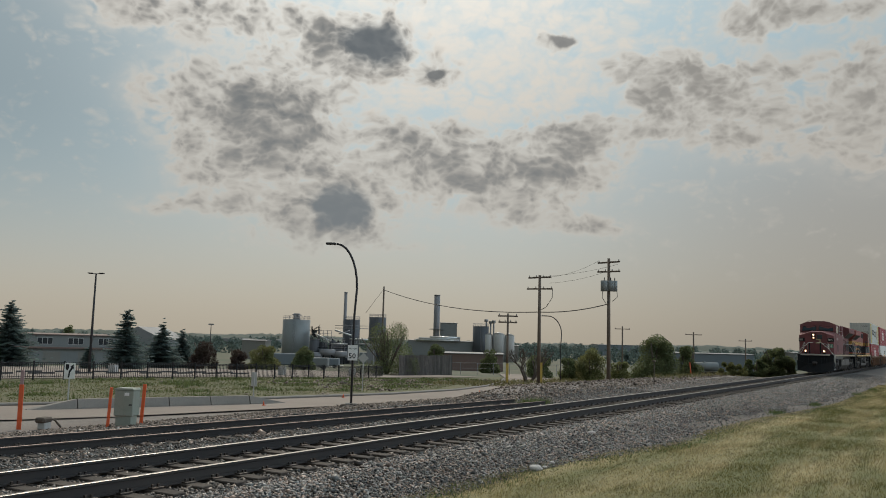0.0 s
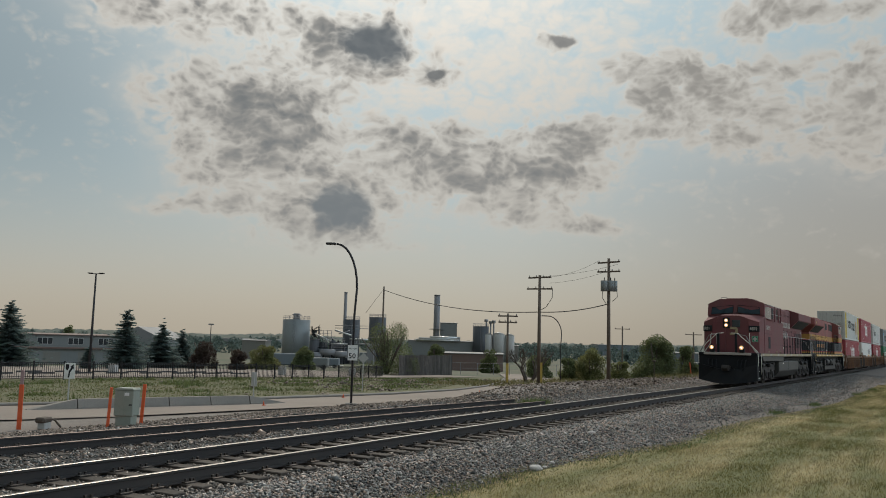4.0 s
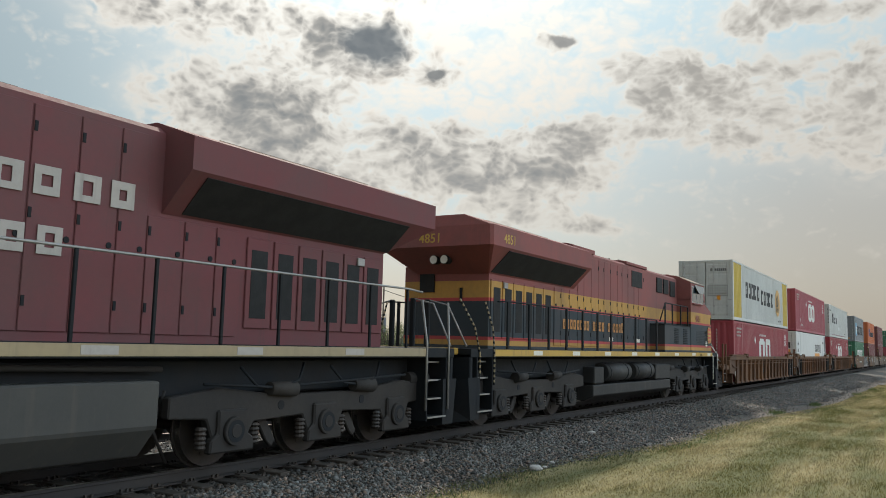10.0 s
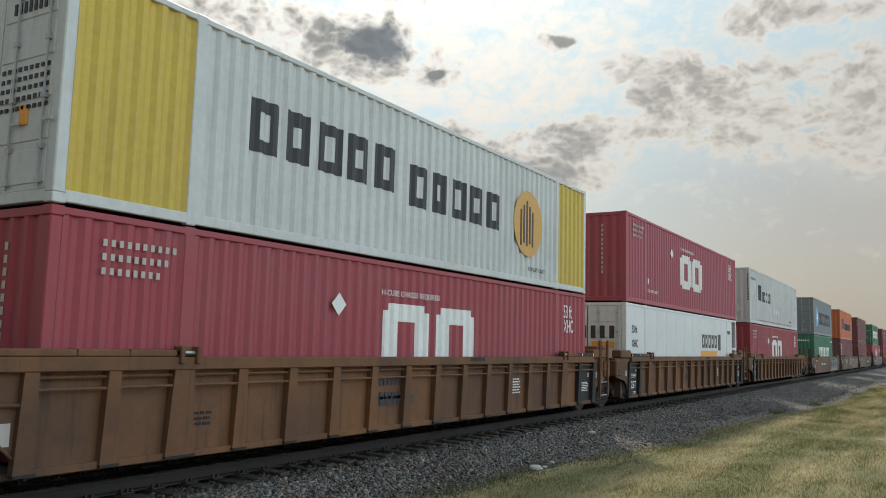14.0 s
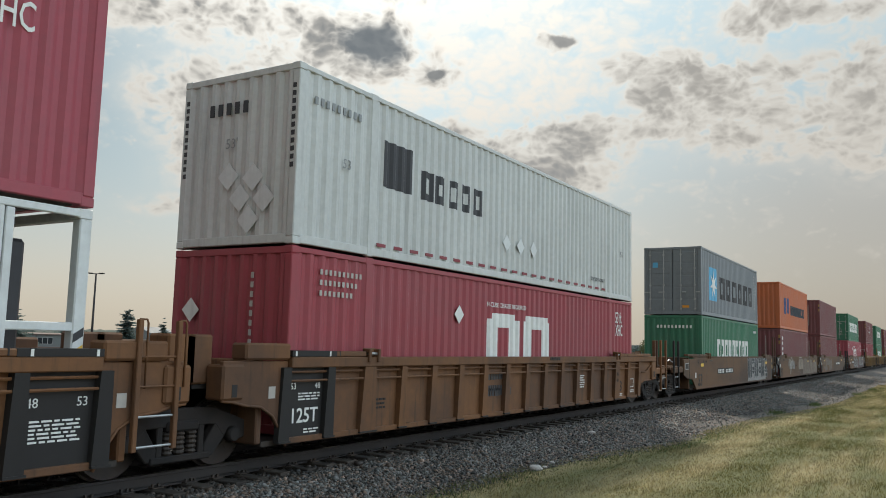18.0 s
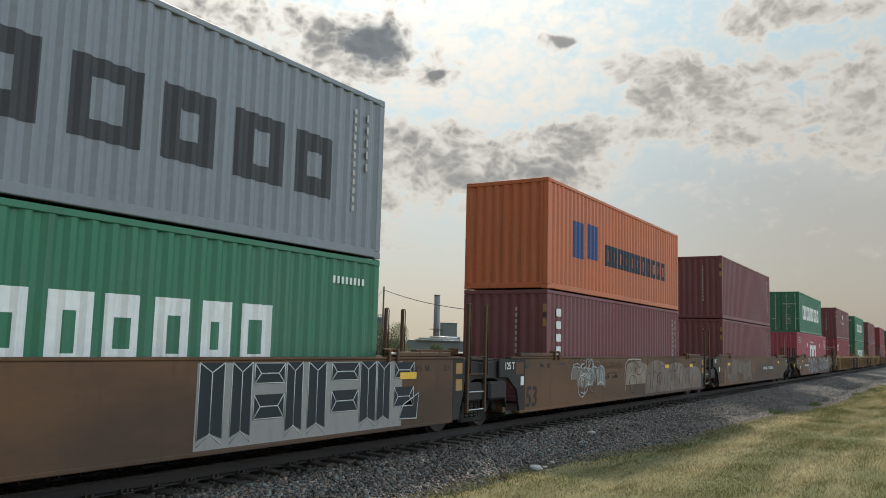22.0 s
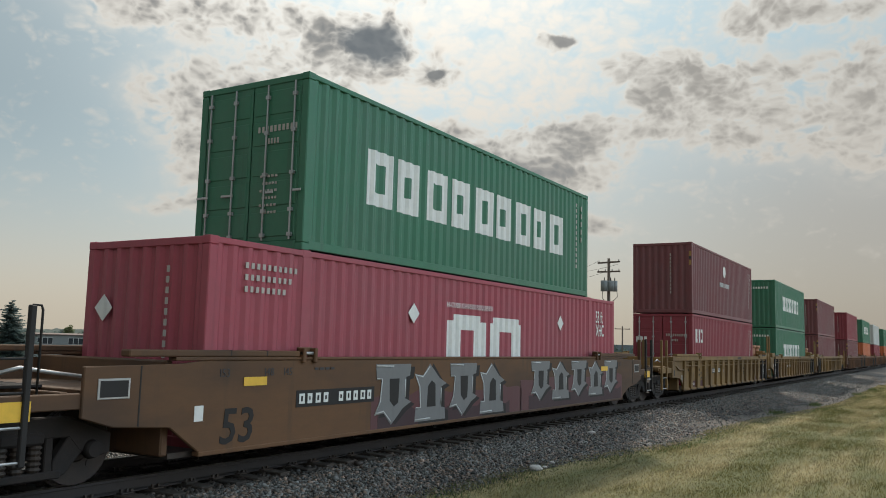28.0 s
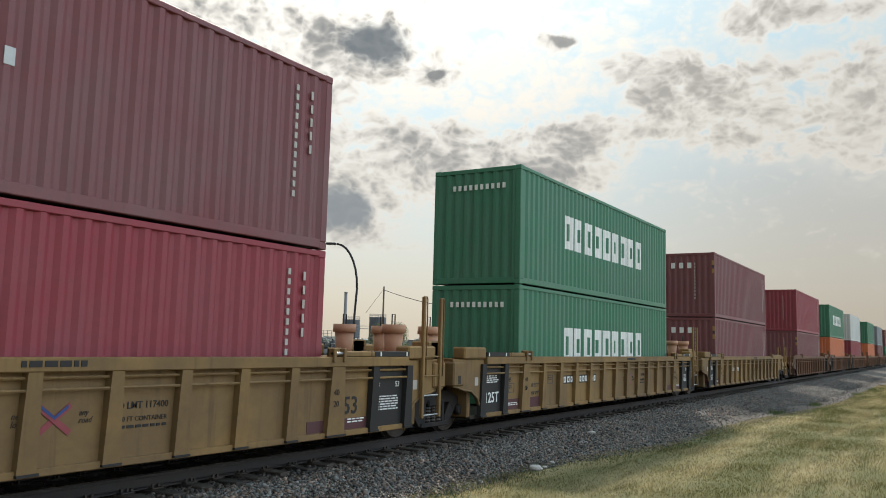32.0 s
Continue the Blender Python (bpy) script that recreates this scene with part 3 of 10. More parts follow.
PLANK = surface("grey_planks", (0.06, 0.052, 0.047), 0.9, second=(0.11, 0.095, 0.08), big=1.0, small=9, grain=0.35, bump=0.3, random_shift=0.3)
HILL = surface("far_woods", (0.06, 0.08, 0.07), 0.95, second=(0.09, 0.10, 0.075), big=0.006, small=0.05, patch=0.8, grain=0.4, bump=0)
RUBBER = surface("black_rubber", (0.03, 0.03, 0.03), 0.8, big=2, small=15, grain=0.3)
DARK_MARK = paint("sign_black", (0.02, 0.02, 0.022), 0.5, 0.2, 0.0)
YELLOW_GUARD = paint("pole_guard_yellow", (0.42, 0.29, 0.06), 0.6, 0.3, 0.2)
ROUGH = surface("rough_grass", (0.1, 0.12, 0.042), 0.85, second=(0.16, 0.145, 0.07), big=0.35, small=2.0, patch=0.9, grain=0.4, bump=0, island=0.35, thin=0.45)
ROUGH_DRY = surface("dry_grass", (0.17, 0.145, 0.07), 0.8, second=(0.11, 0.11, 0.045), big=0.15, small=2.0, patch=0.8, grain=0.4, bump=0, island=0.35, thin=0.45)


def leaf_mesh(name, centres, radii, count, size, material, seed, flat=1.0):
    """Small leaves strewn through a set of lumps, thinner towards their middles."""
    rng = np.random.default_rng(seed)
    centres, radii = np.array(centres, float), np.array(radii, float)
    w = radii ** 2
    pick = rng.choice(len(centres), count, p=w / w.sum())
    d = rng.normal(size=(count, 3))
    d /= np.linalg.norm(d, axis=1, keepdims=True)
    r = radii[pick] * (0.35 + 0.75 * rng.random(count) ** 0.5)
    pos = centres[pick] + d * r[:, None] * np.array([1, 1, flat])
    a = rng.normal(size=(count, 3))
    a /= np.linalg.norm(a, axis=1, keepdims=True)
    b = np.cross(a, rng.normal(size=(count, 3)))
    b /= np.linalg.norm(b, axis=1, keepdims=True)
    s = size * rng.uniform(0.6, 1.5, count)[:, None]
    v = np.stack([pos - a * s, pos + b * s * 0.5, pos + a * s, pos - b * s * 0.5], 1)
    k = 4 * np.arange(count)[:, None]
    tris = np.concatenate([k + np.array([0, 1, 2]), k + np.array([0, 2, 3])])
    return fast_mesh(name, v.reshape(-1, 3), tris, material)


def spruce(x, y, top, wide, seed, label="dark green spruce beside the parking lot"):
    z = ground_z(x, y)
    h = top - z
    root = base("spruce_tree", x, y, z, label, "tree", "spruces by the parking lot")
    part("trunk", drum(bmesh.new(), (0, 0, 0), (0, 0, h * 0.97), 0.03 * h, 0.01, n=8), BARK, root)
    rng = np.random.default_rng(seed)
    verts, tris = [], []
    levels = int(15 + 2.2 * h)
    for i in range(levels):
        f = i / levels
        level = h * (0.03 + 0.93 * f)
        reach = wide * (1 - f) ** 0.85 * (0.85 + 0.25 * rng.random()) + 0.08
        for j in range(int(7 + 20 * (1 - f))):
            ang = rng.uniform(0, 2 * np.pi)
            rr = reach * rng.uniform(0.5, 1.22)
            zz = level + rng.normal(0, 0.34)
            d = np.array([np.cos(ang), np.sin(ang), 0.0])
            sdir = np.array([-d[1], d[0], 0.0])
            parts = 6
            for k in range(parts):
                g = (k + 0.4) / parts
                mid = d * rr * g + np.array([0, 0, zz - 0.3 * rr * g + 0.26 * rr * g * g])
                spread = 0.26 * rr * (1.0 - g) + 0.1
                for side in (-1, 1):
                    tip = mid + side * sdir * spread + d * spread * 0.8 + np.array([0, 0, -0.12 * spread + rng.normal(0, 0.03)])
                    n = len(verts)
                    verts += [mid - d * 0.14, mid + d * 0.16 + np.array([0, 0, 0.1]), tip]
                    tris.append((n, n + 1, n + 2))
                n = len(verts)
                verts += [mid - sdir * 0.06, mid + sdir * 0.06, mid + d * (rr / parts * 1.2) + np.array([0, 0, rng.normal(0.0, 0.06)])]
                tris.append((n, n + 1, n + 2))
    crown = new("crown", fast_mesh("crown", np.array(verts), np.array(tris), SPRUCE))
    crown.parent = root
    return root


def bush(name, x, y, top, wide, seed, label, material, leaves=5000, size=0.09, lean=1.0, stems=5, deep=None, category="bush"):
    """A shrub or small tree: a few stems, and lumps of leaves with gaps between them."""
    z = ground_z(x, y)
    h = top - z
    root = base(name, x, y, z, label, category)
    rng = random.Random(seed)
    centres, radii = [], []
    bm = bmesh.new()
    for i in range(stems):
        ang = rng.uniform(0, 6.28)
        rr = wide * rng.uniform(0.1, 0.42)
        tip = (rr * math.cos(ang), rr * math.sin(ang), h * rng.uniform(0.6, 0.9))
        tube(bm, [(0.1 * math.cos(ang), 0.1 * math.sin(ang), -0.1), (tip[0] * 0.45, tip[1] * 0.45, tip[2] * 0.5), tip], 0.035 + 0.006 * h, 5)
    part("stem", bm, BARK, root)
    for i in range(30):
        ang = rng.uniform(0, 6.28)
        f = rng.random() ** 1.25
        rr = wide * 0.46 * math.sqrt(rng.random()) * (1.0 - 0.55 * f * f)
        r = min(wide, h) * rng.uniform(0.12, 0.22)
        centres.append((rr * math.cos(ang), rr * math.sin(ang), max(r * 0.8, h * 0.9 * f)))
        radii.append(r)
    crown = new("crown", leaf_mesh("crown", centres, radii, int(leaves * 2.2), size * 0.72, material, seed, lean))
    crown.parent = root
    return root


def wooden_pole(name, x, y, top, label, radius=0.14):
    z = ground_z(x, y) - 0.05
    root = base(name, x, y, z, label, "utility pole", "wooden utility poles", math.degrees(HEAD) - 90)
    part("shaft", drum(bmesh.new(), (0, 0, 0), (0, 0, top - z), radius * 1.15, radius * 0.75, n=12), POLE_WOOD, root)
    return root, top - z


def crossarm(root, z, length, turn, pins=4):
    c, s = math.cos(radians(turn)), math.sin(radians(turn))
    bm = slab(-length / 2, length / 2, -0.06, 0.06, z - 0.07, z + 0.07, bevel=0.01)
    bmesh.ops.rotate(bm, verts=bm.verts, cent=(0, 0, 0), matrix=Matrix.Rotation(radians(turn), 3, "Z"))
    arm = part("crossarm", bm, POLE_WOOD, root)
    for k in range(pins):
        p = -length / 2 + 0.12 + k * (length - 0.24) / (pins - 1)
        part("insulator", drum(bmesh.new(), (p * c, p * s, z + 0.07), (p * c, p * s, z + 0.24), 0.05, 0.03, n=8), STACK_STEEL, arm)


def cable(name, a, b, sag, r, label):
    """A wire hung between two points."""
    pts = []
    for k in range(15):
        f = k / 14
        p = Vector(a).lerp(Vector(b), f)
        p.z -= sag * 4 * f * (1 - f)
        pts.append(p)
    thing(name, tube(bmesh.new(), pts, r, 5), WIRE, label, "cable")


def curved_lamp(x, y, top, reach, turn, label):
    """A tapered street lamp whose arm bends over in a long curve."""
    z = ground_z(x, y)
    h = top - z
    root = base("street_lamp", x, y, z, label, "street lamp", "curved street lamps", turn)
    pts = [(0, 0, 0), (0, 0, h * 0.55), (0.01 * h, 0, h * 0.72)]
    for k in range(8):
        a = k / 7 * math.pi / 2
        pts.append((-reach * (1 - math.cos(a)) * 0.95 + 0.01 * h, 0, h * 0.72 + (h * 0.28) * math.sin(a)))
    part("post", tube(bmesh.new(), pts, 0.055, 8), POLE_STEEL, root)
    part("luminaire", slab(-reach * 1.35, -reach * 0.9, -0.12, 0.12, h - 0.06, h + 0.05, bevel=0.04), POLE_STEEL, root)
    bm = slab(-0.28, 0.28, -0.28, 0.28, -0.05, 0.12, bevel=0.03)
    part("footing", bm, CONCRETE, root)
    return root, h


def sign_post(x, y, high, label):
    z = ground_z(x, y)
    root = base("road_sign", x, y, z, label, "road sign", turn=math.degrees(HEAD) - 90)
    part("post", slab(-0.03, 0.03, -0.02, 0.02, -0.1, high, bevel=0.006), SIGN_BACK, root)
    return root


def make_road():
    """The service road behind the siding, with its kerb and low concrete barriers."""
    line = ((2.0, 29.0, 6.0), (12.0, 24.6, 6.4), (22.0, 20.5, 6.4), (32.0, 17.6, 5.6), (42.0, 16.6, 5.0), (52.0, 17.5, 5.2), (62.0, 20.0, 6.0), (74.0, 24.6, 6.4), (92.0, 33.0, 6.6), (120, 48.0, 7.0))
    verts, faces, kerb = [], [], bmesh.new()
    edge = []
    for i, (x, y, w) in enumerate(line):
        a, b = line[max(0, i - 1)], line[min(len(line) - 1, i + 1)]
        t = Vector((b[0] - a[0], b[1] - a[1])).normalized()
        nrm = Vector((-t.y, t.x))
        for k in range(5):
            q = Vector((x, y)) + nrm * w * (k / 4 - 0.5)
            verts.append((q.x, q.y, ground_z(q.x, q.y) + 0.05))
        q = Vector((x, y)) + nrm * w * 0.5
        edge.append((q.x, q.y))
        if i:
            for k in range(4):
                n = 5 * i + k
                faces.append((n - 5, n - 4, n + 1, n))
    tagged(new("road", raw_mesh("road", verts, faces, ASPHALT)), "pale dusty asphalt service road", "road", kind="structure")
    pts = [(x, y, ground_z(x, y) + 0.1) for x, y in edge]
    thing("kerb", tube(kerb, pts, 0.085, 4), CONCRETE, "low concrete kerb along the road", "kerb", kind="structure")


def make_barriers():
    """Low concrete barriers end to end, the first and last sloping to the ground."""
    a, b = Vector((20.3, 22.2)), Vector((31.2, 18.1))
    n = 6
    for i in range(n):
        p, q = a.lerp(b, i / n), a.lerp(b, (i + 1) / n)
        mid = (p + q) / 2
        half = (q - p).length / 2 - 0.02
        z = ground_z(mid.x, mid.y) + 0.02
        h0, h1 = (0.05 if i == 0 else 0.42), (0.05 if i == n - 1 else 0.42)
        bm = bmesh.new()
        rings = []
        for u, h in ((-half, h0), (half, h1)):
            rings.append([bm.verts.new((u, v, w)) for v, w in ((-0.28, 0), (-0.26, 0.1 * h / 0.46), (-0.12, h), (0.12, h), (0.26, 0.1 * h / 0.46), (0.28, 0))])
        for k in range(6):
            j = (k + 1) % 6
            bm.faces.new((rings[0][k], rings[0][j], rings[1][j], rings[1][k]))
        bm.faces.new(rings[0][::-1])
        bm.faces.new(rings[1])
        bmesh.ops.recalc_face_normals(bm, faces=bm.faces[:])
        turn = math.degrees(math.atan2(q.y - p.y, q.x - p.x))
        thing("traffic_barrier", bm, CONCRETE, "low grey concrete barrier on the road edge", "traffic barrier", "low concrete barriers", at=pose(mid.x, mid.y, z, 0, 0, turn))


def make_fence():
    """Black railings along the parking lot, on posts about two metres apart."""
    line = [Vector(p) for p in ((27.0, 44.4), (31.9, 43.5), (44.0, 41.0), (56.0, 39.5), (64.0, 38.9), (71.5, 40.6))]
    for i, (p, q) in enumerate(zip(line, line[1:])):
        length = (q - p).length
        bays = round(length / 2.05)
        turn = math.degrees(math.atan2(q.y - p.y, q.x - p.x))
        for k in range(bays):
            a, b = p.lerp(q, k / bays), p.lerp(q, (k + 1) / bays)
            w = (b - a).length
            z = max(ground_z(a.x, a.y), ground_z(b.x, b.y)) + 0.08
            root = base("fence_panel", a.x, a.y, z, "black metal railing panel with square post", "fence", "railing panels", turn)
            part("post", slab(-0.05, 0.05, -0.05, 0.05, -0.35, 1.2, bevel=0.01), FENCE_BLACK, root)
            for zz in (0.12, 0.95, 1.06):
                part("rail", slab(0.05, w - 0.05, -0.02, 0.02, zz, zz + 0.04), FENCE_BLACK, root)
            bm = bmesh.new()
            for j in range(13):
                u = 0.12 + j * (w - 0.2) / 13
                box(bm, u, u + 0.03, -0.012, 0.012, 0.06, 1.08)
            part("picket", bm, FENCE_BLACK, root)


def make_lot():
    """The parking lot behind the railings: paving, wheel stops and two boxes."""
    verts = [(22, 47, 0), (60, 40.6, 0), (80, 47, 0), (90, 60, 0), (60, 76, 0), (30, 82, 0)]
    verts = [(x, y, ground_z(x, y) + 0.07) for x, y, _ in verts]
    bm = bmesh.new()
    xs = [22 + 2.5 * i for i in range(29)]
    ys = [40 + 2.5 * j for j in range(15)]
    grid = {}
    for i, x in enumerate(xs):
        for j, y in enumerate(ys):
            yy = max(y, 45.4 - 0.11 * (x - 27) - 0.3)
            grid[i, j] = bm.verts.new((x, yy + 0.0, ground_z(x, yy) + 0.06))
    for i in range(len(xs) - 1):
        for j in range(len(ys) - 1):
            q = [grid[i, j], grid[i + 1, j], grid[i + 1, j + 1], grid[i, j + 1]]
            if (q[0].co - q[3].co).length > 0.05 and (q[1].co - q[2].co).length > 0.05:
                bm.faces.new(q)
    loose = [v for v in bm.verts if not v.link_faces]
    bmesh.ops.delete(bm, geom=loose, context="VERTS")
    thing("parking_lot", bm, ASPHALT, "pale worn paving of a parking lot", "pavement", kind="structure")
    rng = random.Random(9)
    for row, (yo, cnt) in enumerate(((6.5, 9), (9.5, 9))):
        for k in range(cnt):
            x = 33 + 3.2 * k + 0.8 * row
            y = 45.4 - 0.11 * (x - 27) + yo
            z = ground_z(x, y) + 0.06
            bm = prism(bmesh.new(), [(-0.12, 0), (0.12, 0), (0.08, 0.13), (-0.08, 0.13)], -1.0, 1.0, "y", bevel=0.01)
            thing("wheel_stop", bm, RUBBER, "dark rubber wheel stop on the parking lot", "wheel stop", "wheel stops", at=pose(x, y, z, 0, 0, 83))
    for x, y in ((45.9, 50.5), (63.0, 47.0), (73.2, 46.0)):
        bm = slab(-0.35, 0.35, -0.3, 0.3, 0, 0.75, bevel=0.04)
        box(bm, -0.37, 0.37, -0.32, 0.32, 0.7, 0.78, bevel=0.02)
        thing("utility_box", bm, SIGN_BACK, "grey utility box on the parking lot", "utility box", at=pose(x, y, ground_z(x, y) + 0.05, 0, 0, 20))


def make_roadside():
    # orange markers and the green pedestal between them
    for x, y, h, w in ((16.28, 16.15, 1.93, 0.075), (17.95, 13.91, 1.32, 0.05), (19.52, 14.2, 1.38, 0.06)):
        z = ground_z(x, y)
        root = base("marker_post", x, y, z, "orange cable marker post in the gravel", "marker post", "orange markers")
        part("post", slab(-w, w, -0.02, 0.02, -0.05, h * (0.76 if h > 1.5 else 1.0), bevel=0.01), MARKER_ORANGE, root)
        if h > 1.5:
            part("cap", slab(-w * 0.8, w * 0.8, -0.022, 0.022, h * 0.76, h, bevel=0.01), paint("marker_cap", (0.3, 0.2, 0.2), 0.6), root, "pale weathered warning cap")
        root.matrix_basis = pose(x, y, z, 2, 3 if h < 1.5 else 0.5, math.degrees(HEAD) - 90)
    root = base("cable_pedestal", 18.73, 14.0, ground_z(18.73, 14.0), "grey-green metal cable pedestal in the gravel", "utility box", turn=math.degrees(HEAD) - 95)
    part("body", slab(-0.28, 0.28, -0.22, 0.22, 0, 0.36, bevel=0.02), CABINET_GREEN, root)
    part("hood", slab(-0.33, 0.33, -0.26, 0.26, 0.34, 1.2, bevel=0.02), CABINET_GREEN, root)
    part("lid", prism(bmesh.new(), [(-0.35, 1.2), (0.35, 1.2), (0.3, 1.27), (-0.3, 1.27)], -0.28, 0.28, "y", bevel=0.01), CABINET_GREEN, root)
    part("lock", slab(0.2, 0.3, -0.28, -0.258, 0.7, 0.74), DARK_MARK, root)
    part("notice", slab(0.02, 0.18, -0.268, -0.258, 1.02, 1.12), SIGN_WHITE, root)
    root = base("switch_box", 16.9, 15.7, ground_z(16.9, 15.7), "small rusty switch box beside the siding", "railway fixture", turn=20)
    part("body", slab(-0.2, 0.12, -0.15, 0.15, 0, 0.25, bevel=0.03), SIGN_BACK, root)
    part("cover", slab(-0.32, 0.16, -0.18, 0.18, 0.22, 0.4, bevel=0.05), BARK, root)
    part("pipe", tube(bmesh.new(), [(0.1, 0, 0.33), (0.35, -0.1, 0.28), (0.55, -0.2, 0.02)], 0.035), BARK, root)
    # road signs
    s = sign_post(25.03, 26.31, 1.75, "white lane-guidance road sign with black arrow on a thin post")
    part("plate", slab(-0.26, 0.26, -0.035, -0.02, 1.0, 1.76, bevel=0.005), SIGN_WHITE, s)
    part("arrow", prism(bmesh.new(), [(-0.08, 1.06), (0.0, 1.06), (0.03, 1.3), (0.14, 1.48), (0.19, 1.46), (0.18, 1.7), (0.02, 1.58), (0.07, 1.55), (-0.04, 1.36)], -0.04, -0.034, "y"), DARK_MARK, s)
    part("island", prism(bmesh.new(), [(-0.2, 1.7), (-0.04, 1.7), (-0.04, 1.5), (-0.12, 1.38), (-0.2, 1.5)], -0.04, -0.034, "y"), DARK_MARK, s)
    s = sign_post(32.57, 21.51, 1.36, "back of a narrow road sign on its post")
    part("plate", slab(-0.15, 0.15, 0.02, 0.03, 0.65, 1.38, bevel=0.005), SIGN_BACK, s)
    s = sign_post(44.54, 23.27, 2.5, "pale diamond road sign seen from behind")
    part("plate", prism(bmesh.new(), [(-0.36, 2.15), (0, 1.79), (0.36, 2.15), (0, 2.51)], -0.03, -0.02, "y"), SIGN_BACK, s)
    # street lamps
    lamp, h = curved_lamp(32.54, 15.02, 6.6, 1.15, math.degrees(HEAD) - 90, "tall curved street lamp carrying a speed sign")
    part("speed_sign", slab(-0.24, 0.24, -0.13, -0.11, 2.18, 2.92, bevel=0.005), SIGN_WHITE, lamp, "white speed limit sign")
    writing("50", 0.36, DARK_MARK, lamp, -0.2, -0.134, 2.28, bold=0.015, name="number_lettering")
    writing("MAXIMUM", 0.085, DARK_MARK, lamp, -0.2, -0.134, 2.72, name="sign_word")
    curved_lamp(89.38, 28.18, 5.3, 1.7, math.degrees(HEAD) - 90, "curved street lamp beside the far end of the road")
    curved_lamp(144.5, 30.6, 3.62, 2.0, math.degrees(HEAD) - 90, "far curved street lamp behind the bushes")
    root = base("parking_lamp", 43.94, 51.03, -1.5, "tall dark parking lot lamp with two flat heads", "street lamp", turn=math.degrees(HEAD) - 90)
    part("post", drum(bmesh.new(), (0, 0, 0), (0, 0, 8.4), 0.12, 0.07, n=10), POLE_STEEL, root)
    part("arm", slab(-0.62, 0.62, -0.03, 0.03, 8.36, 8.42), POLE_STEEL, root)
    for q in (-0.5, 0.5):
        part("luminaire", slab(q - 0.2, q + 0.2, -0.12, 0.12, 8.4, 8.47, bevel=0.02), POLE_STEEL, root)
    root = base("far_lamp", 123.2, 121.5, -3.9, "far floodlight pole over the works", "street lamp", turn=math.degrees(HEAD) - 90)
    part("post", drum(bmesh.new(), (0, 0, 0), (0, 0, 8.4), 0.12, 0.08, n=8), POLE_STEEL, root)
    part("luminaire", slab(-0.55, 0.55, -0.1, 0.1, 8.3, 8.6), STACK_STEEL, root)
    # small cones and flags along the road
    for x, y in ((29.2, 17.6), (36.9, 18.9), (44.3, 14.9), (49.6, 17.2), (52.4, 15.6), (66.0, 21.0)):
        bm = drum(bmesh.new(), (0, 0, 0.02), (0, 0, 0.2), 0.05, 0.015, n=10)
        box(bm, -0.075, 0.075, -0.075, 0.075, 0, 0.02)
        thing("traffic_cone", bm, MARKER_ORANGE, "small orange marker cone on the road", "traffic cone", "orange cones", at=pose(x, y, ground_z(x, y) + 0.05))
    root = base("yellow_flag_post", 76.0, 9.8, ground_z(76.0, 9.8), "leaning orange and yellow warning marker", "marker post")
    part("post", prism(bmesh.new(), [(-0.1, 0), (0.12, 0), (-0.3, 1.3), (-0.55, 1.3)], -0.02, 0.02, "y"), MARKER_ORANGE, root)
    root = base("signal_post", 55.5, 7.0, ground_z(55.5, 7.0), "thin post with a small round cap beside the line", "marker post")
    part("post", drum(bmesh.new(), (0, 0, 0), (0, 0, 1.5), 0.03, n=8), BARK, root)
    part("cap", slab(-0.14, 0.14, -0.1, 0.1, 1.5, 1.62, bevel=0.03), BARK, root)


